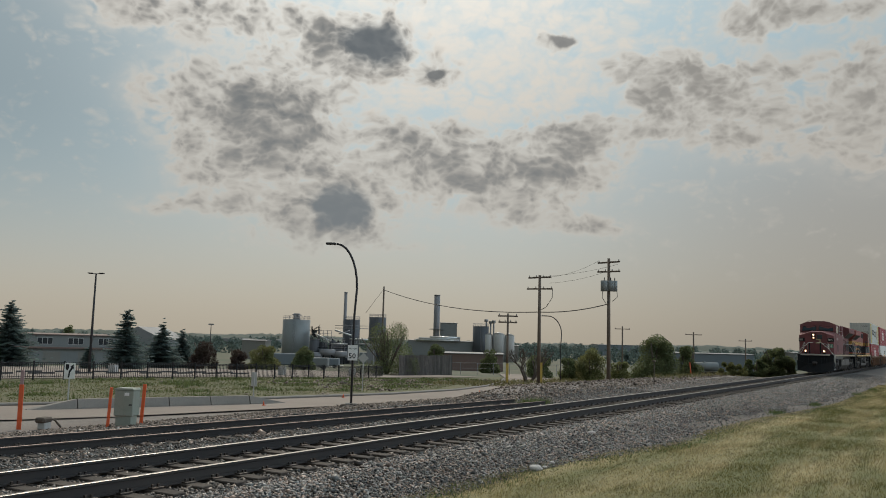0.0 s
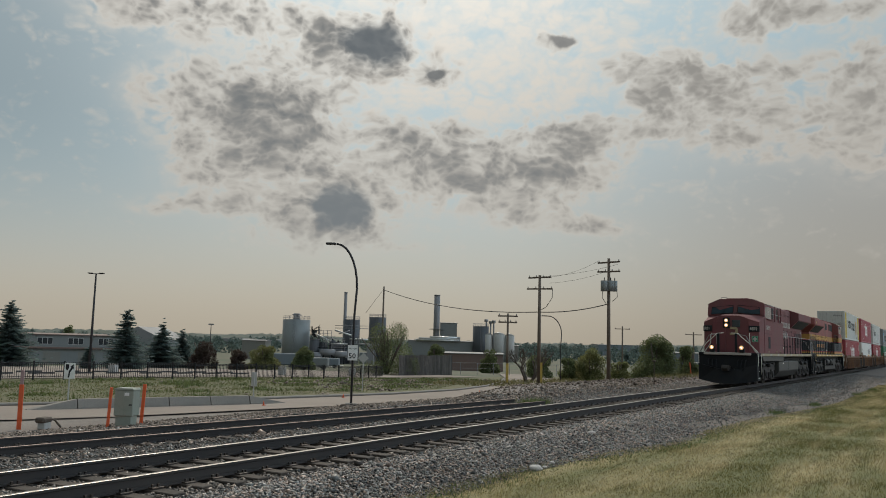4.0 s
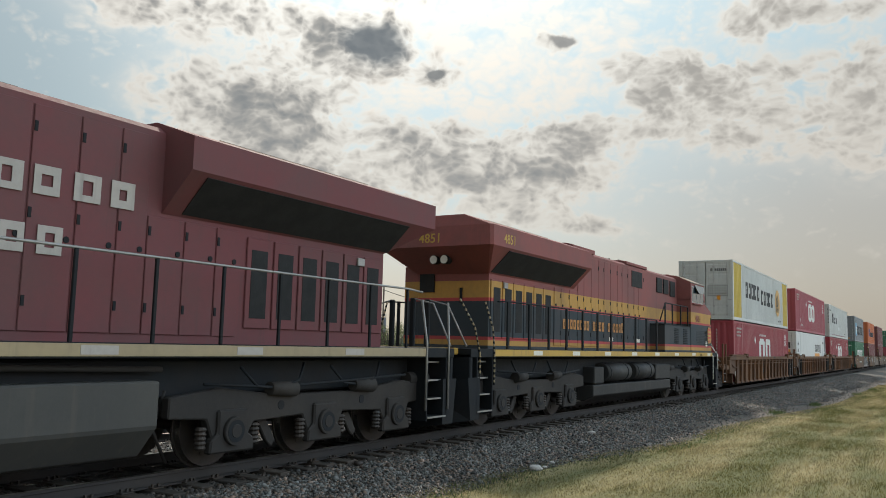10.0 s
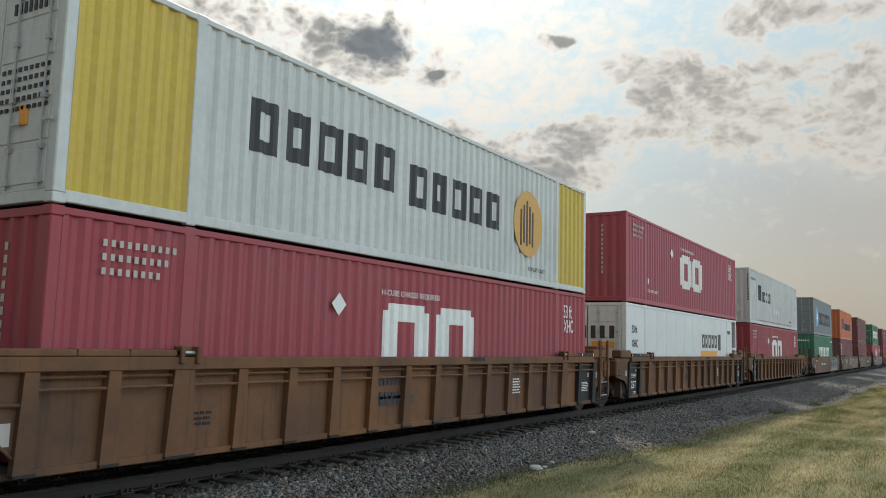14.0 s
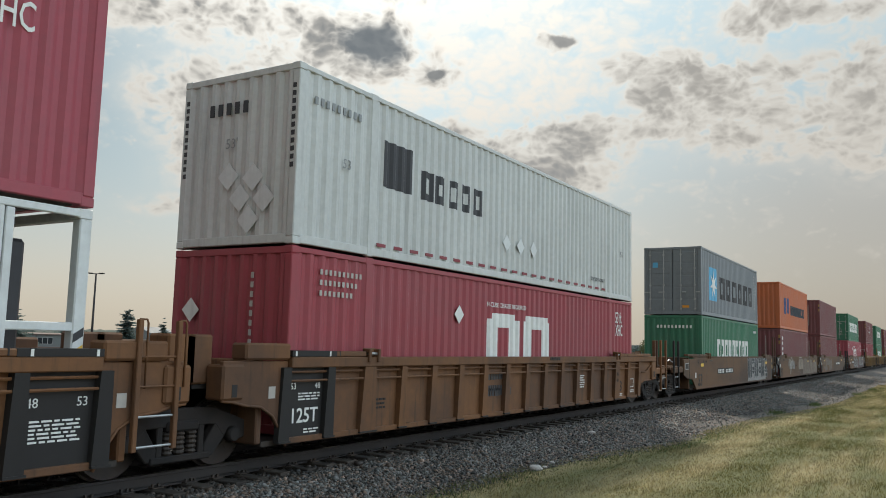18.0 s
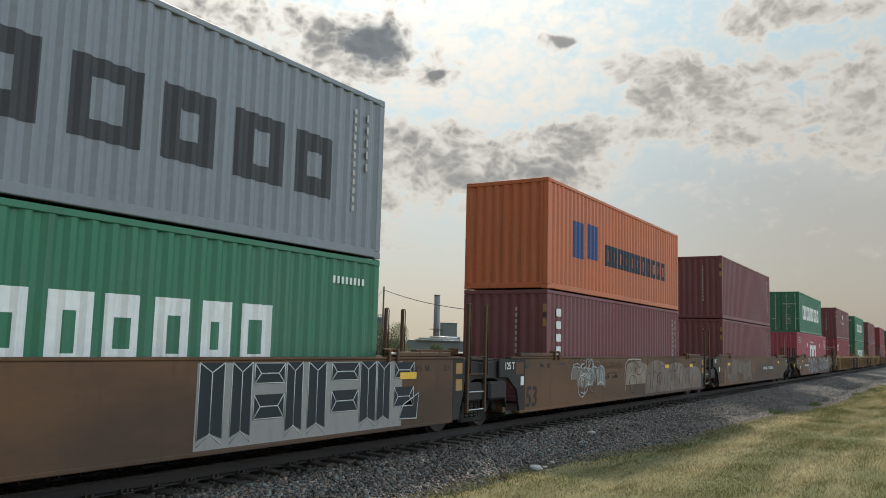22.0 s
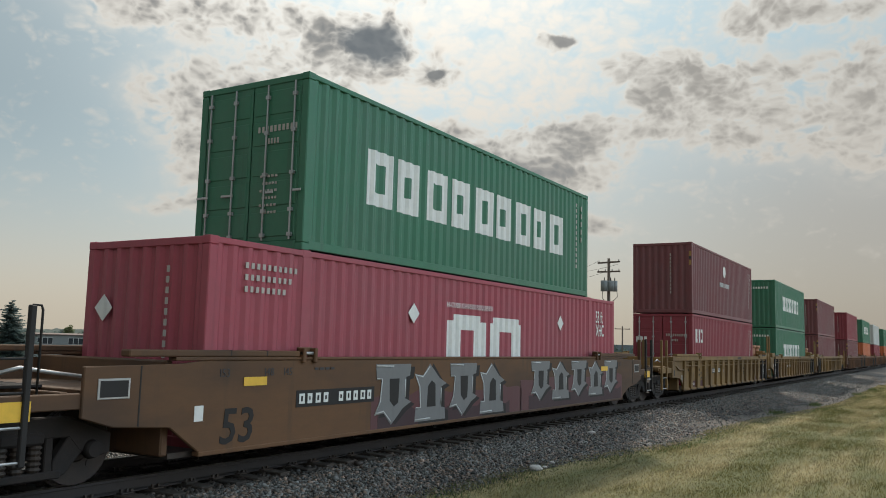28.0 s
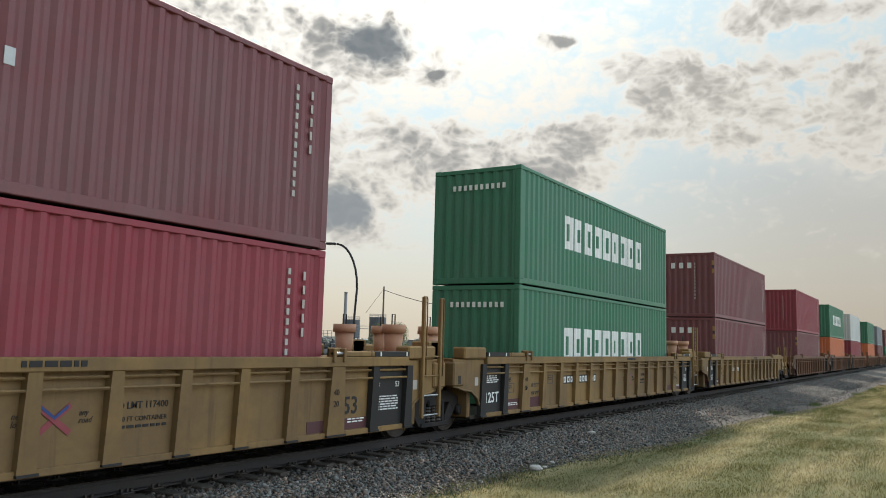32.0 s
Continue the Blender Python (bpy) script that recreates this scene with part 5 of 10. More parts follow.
def make_plants():
    spruce(49.22, 71.5, 5.26, 3.7, 1)
    spruce(58.4, 65.17, 4.56, 2.9, 2)
    spruce(70.91, 74.34, 3.45, 3.5, 3)
    spruce(76.06, 76.5, 2.64, 2.8, 4, "small dark spruce behind the parking lot")
    spruce(52.6, 63.3, 0.2, 0.8, 5, "young spruce by the lamp post")
    spruce(41.6, 78.0, 4.6, 2.0, 6)
    bush("poplar_bush", 85.3, 49.8, 3.9, 8.0, 21, "tall thin-leaved willow bush round the pole", LEAF_GREEN, 9500, 0.09, stems=22)
    bush("yellow_bush", 87.4, 72.5, 0.76, 5.0, 22, "rounded yellow-green bush behind the railings", LEAF_YELLOW, 8000, 0.12)
    bush("dark_bush", 98.8, 74.8, 0.66, 3.6, 23, "rounded dark green bush beside the silo", LEAF_GREEN, 6000, 0.12)
    bush("red_shrub", 74.8, 70.9, 1.5, 3.6, 24, "reddish-leaved shrubs behind the parking lot", LEAF_RED, 5000, 0.12)
    bush("red_shrub", 78.5, 68.5, 0.9, 2.6, 25, "reddish-leaved ornamental shrubs, lower", LEAF_RED, 3500, 0.12)
    bush("roadside_tree", 91.0, 17.6, 2.95, 5.2, 26, "dense dark green trees beside the line", LEAF_GREEN, 15000, 0.11, category="tree")
    bush("roadside_bush", 94.0, 14.8, 2.0, 3.0, 27, "dense green bush beside the line", LEAF_GREEN, 6000, 0.11)
    bush("trackside_bush", 86.0, 8.3, 0.62, 3.6, 28, "spreading yellow-green bush close to the track", LEAF_YELLOW, 9000, 0.09)
    bush("trackside_bush", 89.0, 6.6, 1.0, 3.0, 29, "spreading green bush close to the track", LEAF_GREEN, 6000, 0.09)
    bush("trackside_bush", 92.0, 5.4, 2.2, 4.3, 30, "tall dense green bush close to the track", LEAF_GREEN, 12000, 0.10)
    bush("meadow_bush", 93.4, 26.1, 1.55, 3.6, 31, "yellow-green bush beyond the gravel", LEAF_YELLOW, 6000, 0.11)
    bush("meadow_bush", 95.5, 29.5, 0.4, 3.0, 32, "low green bush beyond the gravel", LEAF_GREEN, 4000, 0.11)
    bush("meadow_bush", 104.0, 26.3, 0.0, 3.8, 33, "low yellow-green bush beyond the gravel", LEAF_YELLOW, 4000, 0.11)
    bush("meadow_bush", 108.0, 23.0, 0.3, 4.0, 34, "low olive bush beyond the gravel", LEAF_GREEN, 4000, 0.11)
    bush("works_tree", 110.7, 58.4, 1.6, 3.6, 35, "rounded green tree in front of the works", LEAF_GREEN, 6000, 0.13, category="tree")
    bush("works_tree", 123.9, 55.5, 1.3, 3.4, 36, "rounded green tree in front of the works", LEAF_GREEN, 6000, 0.13, category="tree")
    bush("works_tree", 100.5, 36.0, 0.4, 4.0, 37, "olive bushes behind the road end", LEAF_GREEN, 5000, 0.12)
    bush("far_tree", 147.3, 204.5, 4.7, 4.6, 38, "round far tree above the roofs", LEAF_GREEN, 3000, 0.22, category="tree")
    # bare tree: limbs that fork and fork again
    x, y = 77.9, 26.7
    root = base("bare_tree", x, y, ground_z(x, y), "leafless grey tree between the poles", "tree")
    rng = random.Random(8)
    bm = bmesh.new()

    def limb(p, d, length, r, depth):
        q = p + d * length
        mid = p + d * length * 0.5 + Vector((rng.uniform(-1, 1), rng.uniform(-1, 1), 0)) * length * 0.08
        tube(bm, [p, mid, q], r, 5)
        if depth:
            for k in range(3 if depth > 1 else 4):
                e = (d + Vector((rng.uniform(-1, 1), rng.uniform(-1, 1), rng.uniform(-0.1, 0.7))) * 0.75).normalized()
                limb(p.lerp(q, rng.uniform(0.55, 1.0)), e, length * rng.uniform(0.5, 0.75), r * 0.55, depth - 1)
    for k in range(4):
        limb(Vector((rng.uniform(-0.3, 0.3), rng.uniform(-0.3, 0.3), -0.1)), Vector((rng.uniform(-0.6, 0.6), rng.uniform(-0.6, 0.6), 1)).normalized(), 2.1, 0.12, 3)
    part("limbs", bm, BARK, root)
    # weeds and rough grass
    def bank_spot(rng):
        x = rng.uniform(16, 82)
        return x, rng.uniform(22.5, 43.0)

    def keep(spot):
        def inner(rng):
            x, y = spot(rng)
            far = 26.5 - 0.45 * (x - 20) if x < 34 else 20.4 + 0.42 * max(0, x - 48)
            return (x, y) if far < y < 45.0 - 0.12 * (x - 27) else (None, None)
        return inner
    grass("bank_grass", 36000, keep(bank_spot), 0.07, 0.03, 41, "rough green and straw grass on the bank below the railings", ROUGH)

    def berm_spot(rng):
        return rng.uniform(62, 130), rng.uniform(8.0, 30.0)
    grass("field_grass", 14000, berm_spot, 0.4, 0.06, 42, "tall straw-coloured grass beyond the gravel", ROUGH_DRY)

    def weed_spot(rng):
        return rng.normal(32.9, 0.5), rng.normal(5.4, 0.25)
    grass("weed_clump", 500, weed_spot, 0.3, 0.015, 43, "green weed clump at the end of the siding", WEED)

    def tuft_spot(rng):
        k = rng.integers(0, 4)
        c = ((39.5, -4.9), (52.0, -5.6), (33.0, -4.4), (60.0, -5.8))[k]
        return rng.normal(c[0], 0.5), rng.normal(c[1], 0.12)
    grass("verge_weed", 600, tuft_spot, 0.16, 0.012, 44, "small green weeds in the ballast edge", WEED)




def make_distance():
    """Low wooded rises on the horizon, and a ragged line of far trees."""
    rng = random.Random(31)
    for k, (near, high, rough, seed) in enumerate(((1350, 15, 6, 3), (900, 4, 5, 5), (2100, 24, 7, 9))):
        bm = bmesh.new()
        rows = []
        for j in range(241):
            a = HEAD + radians(34 - 68 * j / 240)
            f = 0.55 + 0.45 * noise.noise((j * 0.03, seed, 0)) + 0.28 * (j / 240 - 0.5) * -1
            h = high * max(0.1, f) + rough * abs(noise.noise((j * 0.45, seed, 4)))
            c, s = math.cos(a), math.sin(a)
            rows.append([bm.verts.new((EYE[0] + near * q * c, EYE[1] + near * q * s, z)) for q, z in ((1.0, -5), (1.02, -4.5 + h * 0.8), (1.04, -4.5 + h), (1.25, -5))])
        for p, q in zip(rows, rows[1:]):
            for i in range(3):
                bm.faces.new((p[i], q[i], q[i + 1], p[i + 1])).smooth = True
        bmesh.ops.recalc_face_normals(bm, faces=bm.faces[:])
        thing("far_hill", bm, HILL, "low hazy wooded rise on the horizon", "hill", kind="structure")
    # far trees in loose rows
    cs, rs = [], []
    for k in range(760):
        a = HEAD + radians(rng.uniform(-31, 31))
        d = rng.choice((330, 420, 560, 760)) * rng.uniform(0.9, 1.1)
        h = rng.uniform(2.6, 7.0) * (d / 420) ** 0.45
        if abs(math.degrees(HEAD - a) + 3) < 8 and d < 500:
            continue
        x, y = EYE[0] + d * math.cos(a), EYE[1] + d * math.sin(a)
        for q in range(3):
            cs.append((x + rng.uniform(-1.5, 1.5), y + rng.uniform(-1.5, 1.5), -4.3 + h * (0.3 + 0.28 * q)))
            rs.append(h * (0.42 - 0.09 * q))
    tagged(new("far_trees", leaf_mesh("far_trees", cs, rs, 100000, 0.55, LEAF_DARK, 77)), "far rows of dark trees and bushes across the plain", "trees", kind="stuff")


make_road()
make_barriers()
make_fence()
make_lot()
make_roadside()
make_poles()
make_works()
make_plants()
make_distance()

GRAVEL_STONE = surface("gravel_stone", (0.2, 0.16, 0.13), 0.9, second=(0.1, 0.08, 0.068), big=0.8, small=14, patch=0.7, grain=0.3, bump=0.2, island=0.7)
PALE_ROCK = surface("pale_rock", (0.46, 0.44, 0.42), 0.85, big=4, small=20, grain=0.2, bump=0.3)

# loose stones by the lawn
for sx, sy, sr in ((14.23, -3.24, 0.13), (14.5, -3.3, 0.05), (19.25, -2.41, 0.09), (15.2, -3.15, 0.05)):
    bm = bmesh.new()
    bmesh.ops.create_icosphere(bm, subdivisions=2, radius=sr)
    for v in bm.verts:
        v.co *= 1 + 0.25 * noise.noise(v.co * 9 + Vector((sx, sy, 0)))
        v.co.z *= 0.55
    thing("pale_rock", bm, PALE_ROCK, "pale rounded rock at the edge of the lawn", "rock", at=pose(sx, sy, ground_z(sx, sy) + 0.03, 0, 0, 30))


def berm_stones(rng):
    x = rng.uniform(30, 84)
    return x, 6.2 + 8.5 * rng.random() + 0.03 * (x - 30)


scatter_stones("gravel_heap", 14000, berm_stones, 0.06, 6, "loose gravel and rubble heaped beyond the siding", GRAVEL_STONE)


def bank_rubble(rng):
    x = rng.uniform(30, 80)
    y = rng.uniform(21.5 + 0.3 * max(0, x - 45), 39.5 - 0.1 * (x - 27))
    return (x, y) if noise.noise((x * 0.3, y * 0.3, 11)) > -0.02 + 0.4 * (x < 44) else (None, None)


scatter_stones("bank_rubble", 900, bank_rubble, 0.1, 8, "rubble and clods strewn over the grassy bank", GRAVEL_STONE)


def clump_spot(rng):
    x = rng.uniform(18, 80)
    y = rng.uniform(23.0 + 0.25 * max(0, x - 45), 43.0 - 0.12 * (x - 27))
    return (x, y) if noise.noise((x * 0.45, y * 0.45, 21)) > 0.22 and y > 26.5 - 0.45 * (x - 20) else (None, None)


grass("bank_weeds", 9000, clump_spot, 0.24, 0.03, 45, "clumps of taller green weeds on the bank", WEED)


def yard_stones(rng):
    x = 11 + 24 * rng.random()
    return x, rng.uniform(8.8, 15.5)


scatter_stones("yard_stones", 12000, yard_stones, 0.04, 7, "loose brown gravel round the pedestal", GRAVEL_STONE)


# ---- containers ----
ISO40, DOM53 = (12.192, 2.438, 2.896), (16.154, 2.591, 2.896)
WHITE_MARK = paint("white_marking", (0.72, 0.72, 0.70), 0.55, 0.3, 0.25)
YELLOW_MARK = paint("yellow_marking", (0.75, 0.45, 0.05), 0.5, 0.2, 0.2)
CODE_MARK = paint("dull_code_paint", (0.42, 0.39, 0.36), 0.6, 0.5, 0.3)
STEEL_ROD = surface("galvanised_rod", (0.42, 0.42, 0.42), 0.45, 0.7, big=2, small=20, grain=0.15)


def ribs_line(x0, x1, pitch, depth):
    """The wavy outline of corrugated sheet: (x, set back)."""
    count = max(1, round((x1 - x0) / pitch))
    step = (x1 - x0) / count
    out = []
    for i in range(count):
        a = x0 + i * step
        out += [(a, 0.0), (a + 0.26 * step, 0.0), (a + 0.5 * step, depth), (a + 0.76 * step, depth)]
    return out + [(x1, 0.0)]


def ribbed_sheet(bm, x0, x1, y, z0, z1, face, pitch=0.28, depth=0.042, thick=0.004, clip=None):
    """Corrugated sheet; face is -1 or 1, the way it looks along y. clip keeps only a stretch of it."""
    line = ribs_line(x0, x1, pitch, depth)
    if clip:
        a, b = clip

        def at(x):
            for (p, q), (r, s) in zip(line, line[1:]):
                if p <= x <= r:
                    return q + (s - q) * (x - p) / max(1e-6, r - p)
            return 0.0
        line = [(a, at(a))] + [p for p in line if a + 1e-4 < p[0] < b - 1e-4] + [(b, at(b))]
    low = [bm.verts.new((x, y - face * d, z0)) for x, d in line]
    high = [bm.verts.new((x, y - face * d, z1)) for x, d in line]
    for i in range(len(line) - 1):
        quad = (low[i], low[i + 1], high[i + 1], high[i])
        bm.faces.new(quad if face < 0 else quad[::-1])


def end_ribs(bm, x, y0, y1, z0, z1, face, pitch=0.27, depth=0.042):
    """The same sheet across an end wall."""
    line = ribs_line(y0, y1, pitch, depth)
    low = [bm.verts.new((x - face * d, y, z0)) for y, d in line]
    high = [bm.verts.new((x - face * d, y, z1)) for y, d in line]
    for i in range(len(line) - 1):
        quad = (low[i], low[i + 1], high[i + 1], high[i])
        bm.faces.new(quad[::-1] if face < 0 else quad)


def frame_rects(a, b, z0, z1, i):
    """A plain closed frame between two corners, each one a little narrower or wider than the last, as rectangles (x0, x1, z0, z1)."""
    b -= (0.0, 0.14, 0.05, 0.1)[i % 4] * (b - a)
    t, h = (0.31, 0.34, 0.28)[i % 3] * (b - a), (0.24, 0.3)[i % 2] * (z1 - z0)
    return [(a, a + t, z0, z1), (b - t, b, z0, z1), (a + t, b - t, z1 - h, z1), (a + t, b - t, z0, z0 + h)]


class Box:
    """One container: the carrier object, its size, and the ribs of its walls, so that marks can follow them."""

    def __init__(self, x, z, size, colour, label, doors=False, second=None, smooth_walls=False, rail=None, post=None, open_rear=0.0):
        L, W, H = size
        self.L, self.W, self.H, self.smooth_walls = L, W, H, smooth_walls
        self.root = base("container", x, 0, z, label, "shipping container", "containers on the train")
        THINGS.append((self.root, x, z))
        half, hw = L / 2, W / 2
        rail, post = rail or colour, post or colour
        second = second or colour
        long_box = L > 14
        hp = half - 2.0 if long_box else half          # lifting posts of the long boxes
        self.spans = [(-half + 0.16, -hp - 0.08), (-hp + 0.08, hp - 0.08), (hp + 0.08, half - 0.16)] if long_box else [(-half + 0.16, half - 0.16)]
        if open_rear:
            self.spans[-1] = (self.spans[-1][0], half - open_rear)
        zb, zt = 0.16, H - 0.10
        for face in (-1, 1):
            for k, (a, b) in enumerate(self.spans):
                bm = bmesh.new()
                if smooth_walls:
                    panels = max(1, round((b - a) / 1.22))
                    for i in range(panels):
                        p, q = a + (b - a) * i / panels, a + (b - a) * (i + 1) / panels
                        part("wall_panel", slab(p + 0.006, q - 0.006, face * (hw - 0.03), face * (hw - 0.012), zb, zt), colour, self.root)
                    box(bm, a, b, face * (hw - 0.06), face * (hw - 0.031), zb, zt)
                else:
                    ribbed_sheet(bm, a, b, face * (hw - 0.012), zb, zt, face)
                part("side_panel", bm, second if long_box and k != 1 else colour, self.root)
            part("top_rail", slab(-half + 0.15, half - 0.15, face * (hw - 0.07), face * hw, H - 0.10, H - 0.012, bevel=0.01), rail, self.root)
            part("bottom_rail", slab(-half + 0.15, half - 0.15, face * (hw - 0.09), face * (hw - 0.002), 0.02, 0.16, bevel=0.01), rail, self.root)
            for e in (-1, 1):
                part("corner_post", slab(e * (half - 0.16), e * half, face * (hw - 0.15), face * hw, 0.12, H - 0.12, bevel=0.015), post, self.root)
                for z0 in (0.0, H - 0.12):
                    part("corner_casting", slab(e * (half - 0.178), e * half * 1.0003, face * (hw - 0.162), face * (hw + 0.001), z0, z0 + 0.12, bevel=0.012), post, self.root)
                if long_box:
                    bm = slab(e * hp - 0.08, e * hp + 0.08, face * (hw - 0.1), face * (hw + 0.002), 0.0, H - 0.004, bevel=0.012)
                    box(bm, e * hp - 0.1, e * hp + 0.1, face * (hw - 0.12), face * (hw + 0.003), H - 0.12, H + 0.001, bevel=0.01)
                    part("lifting_post", bm, colour, self.root)
        bm = bmesh.new()
        for i in range(int(L / 0.4)):
            a = -half + 0.18 + i * (L - 0.36) / int(L / 0.4)
            if a < half - open_rear - 0.3:
                box(bm, a + 0.02, a + 0.24, -hw + 0.15, hw - 0.15, H - 0.05, H - 0.02)
        box(bm, -half + 0.1, half - max(0.1, open_rear), -hw + 0.06, hw - 0.06, H - 0.07, H - 0.035)
        part("roof", bm, colour, self.root)
        part("floor", slab(-half + 0.1, half - 0.1, -hw + 0.08, hw - 0.08, 0.03, 0.15), IRON, self.root)
        for e in (-1, 1):
            for z0, z1 in ((0.02, 0.16), (H - 0.12, H - 0.01)):
                part("end_beam", slab(e * (half - 0.12), e * (half - 0.003), -hw + 0.15, hw - 0.15, z0, z1, bevel=0.01), rail, self.root)
            if e < 0 and doors:
                self.add_doors(-half, hw, zb, zt, second if doors == "second" else colour)
            else:
                bm = bmesh.new()
                end_ribs(bm, e * (half - 0.01) - (open_rear if e > 0 else 0.0), -hw + 0.15, hw - 0.15, zb, zt, e)
                part("end_wall", bm, second if long_box else colour, self.root)

    def add_doors(self, x, hw, zb, zt, colour):
        for s in (-1, 1):
            bm = slab(x + 0.02, x + 0.06, s * 0.012, s * (hw - 0.155), zb, zt, bevel=0.01)
            for k in range(5):
                z0 = zb + 0.08 + k * (zt - zb - 0.1) / 5
                box(bm, x + 0.008, x + 0.03, s * 0.06, s * (hw - 0.2), z0, z0 + (zt - zb) / 5 - 0.12, bevel=0.02)
            leaf = part("door_leaf", bm, colour, self.root)
            for q in (0.3, 0.78):
                bm = drum(bmesh.new(), (x - 0.02, s * q * hw, zb + 0.02), (x - 0.02, s * q * hw, zt - 0.02), 0.017, n=6)
                for zz in (0.1, 0.5, 1.1, 1.8, 2.4):
                    box(bm, x - 0.04, x + 0.012, s * q * hw - 0.04, s * q * hw + 0.04, zb + zz - 0.03, zb + zz + 0.03)
                part("lock_rod", bm, STEEL_ROD, leaf)
                part("door_handle", slab(x - 0.05, x - 0.03, s * q * hw - 0.05, s * q * hw + 0.22 * s, zb + 0.78, zb + 0.82, bevel=0.005), STEEL_ROD, leaf)

    def mark(self, u0, u1, z0, z1, material, name="marking", face=-1):
        """A painted rectangle on the near wall, u counted from the leading end, laid over the ribs."""
        bm = bmesh.new()
        a, b = -self.L / 2 + u0, -self.L / 2 + u1
        y = face * (self.W / 2 - 0.012 + 0.004)
        for p, q in self.spans:
            lo, hi = max(a, p + 0.001), min(b, q - 0.001)
            if lo < hi:
                if self.smooth_walls:
                    box(bm, lo, hi, y, y - face * 0.003, z0, z1)
                else:
                    ribbed_sheet(bm, p, q, y, z0, z1, face, clip=(lo, hi))
        return part(name, bm, material, self.root)

    def wall_rects(self, name, rects, material):
        """One painted shape made of rectangles (x0, x1, z0, z1), laid over the ribs of the near wall."""
        y = -(self.W / 2 - 0.012 + 0.004)
        bm = bmesh.new()
        for p, q, r, s in rects:
            for sa, sb in self.spans:
                lo, hi = max(p, sa + 0.001), min(q, sb - 0.001)
                if lo < hi:
                    if self.smooth_walls:
                        box(bm, lo, hi, y, y + 0.003, r, s)
                    else:
                        ribbed_sheet(bm, sa, sb, y, r, s, -1, clip=(lo, hi))
        return part(name, bm, material, self.root)

    def blocks(self, u0, u1, z0, z1, count, material, name="name_shape", gap=0.2):
        """A trade name shown as a row of plain frames, as wide and high as its letters."""
        step = (u1 - u0) / count
        for i in range(count):
            a = -self.L / 2 + u0 + i * step
            self.wall_rects(name, frame_rects(a, a + step * (1 - gap), z0, z1, i), material)

    def rings(self, u0, u1, z0, z1, material):
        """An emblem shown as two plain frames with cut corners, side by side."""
        w = (u1 - u0) * 0.47
        t, h = w * 0.32, z1 - z0
        c, d = w * 0.12, h * 0.1
        for a in (u0 - self.L / 2, u1 - w - self.L / 2):
            self.wall_rects("emblem", [(a, a + c, z0 + d, z1 - d), (a + c, a + t, z0, z1), (a + t, a + w - t, z1 - h * 0.24, z1), (a + t, a + w - t, z0, z0 + h * 0.24),
                                       (a + w - t, a + w - c, z0, z1), (a + w - c, a + w, z0 + d, z1 - d)], material)

    def diamond(self, u, z, r, material, end=False):
        """A hazard placard holder standing on its corner."""
        bm = bmesh.new()
        if end:
            x = -self.L / 2 - 0.004
            prism(bm, [(u - r, z), (u, z - r), (u + r, z), (u, z + r)], x - 0.006, x, "x")
        else:
            y = -self.W / 2
            prism(bm, [(-self.L / 2 + u - r, z), (-self.L / 2 + u, z - r), (-self.L / 2 + u + r, z), (-self.L / 2 + u, z + r)], y - 0.006, y + 0.002, "y")
        return part("placard", bm, material, self.root)

    def bars_down(self, u, z0, z1, count, material, wide=0.07, end=False):
        """An upright row of small plain bars, for a row of characters that cannot be read or must not be."""
        bm = bmesh.new()
        step = (z1 - z0) / count
        for i in range(count):
            z = z0 + i * step
            if end:
                box(bm, -self.L / 2 - 0.004, -self.L / 2 + 0.002, u - wide / 2, u + wide / 2, z, z + step * 0.62)
            else:
                box(bm, -self.L / 2 + u - wide / 2, -self.L / 2 + u + wide / 2, -self.W / 2 + 0.004, -self.W / 2 + 0.014, z, z + step * 0.62)
        return tagged(part("code_marking", bm, material, self.root), kind="stuff")

    def bars_across(self, u0, u1, z, high, count, material, end=False, name="code_marking"):
        bm = bmesh.new()
        step = (u1 - u0) / count
        for i in range(count):
            u = u0 + i * step
            if end:
                box(bm, -self.L / 2 - 0.006, -self.L / 2 + 0.012, u, u + step * 0.5, z, z + high)
            else:
                box(bm, -self.L / 2 + u, -self.L / 2 + u + step * 0.5, -self.W / 2 + 0.002, -self.W / 2 + 0.013, z, z + high)
        return tagged(part(name, bm, material, self.root), kind="stuff")


THINGS = []          # (carrier, x, z) of all that rides with the train
WELL_Z = 0.35


CP_RED = paint("rail_red_paint", (0.29, 0.042, 0.056), 0.5, 0.45, 0.35)
CP_PINK = paint("sun_faded_red_paint", (0.33, 0.062, 0.085), 0.55, 0.5, 0.35)
MAROON = paint("oxide_maroon_paint", (0.165, 0.045, 0.05), 0.55, 0.6, 0.45)
MAROON_RED = paint("brown_red_paint", (0.23, 0.028, 0.042), 0.55, 0.4, 0.3)
GREEN = paint("line_green_paint", (0.03, 0.155, 0.085), 0.5, 0.55, 0.45)
ORANGE = paint("line_orange_paint", (0.5, 0.125, 0.04), 0.5, 0.5, 0.5)
GREY_BLUE = paint("line_grey_paint", (0.195, 0.212, 0.232), 0.5, 0.35, 0.25)
OFF_WHITE = paint("dirty_white_paint", (0.53, 0.54, 0.53), 0.5, 0.45, 0.35)
CLEAN_WHITE = paint("white_panel_paint", (0.6, 0.62, 0.625), 0.4, 0.3, 0.2)
YELLOW = paint("box_yellow_paint", (0.52, 0.37, 0.05), 0.5, 0.45, 0.3)
SKY_BLUE = paint("pale_blue_mark", (0.12, 0.42, 0.66), 0.5, 0.2, 0.15)
DEEP_BLUE = paint("dark_blue_mark", (0.01, 0.04, 0.16), 0.5, 0.2, 0.1)
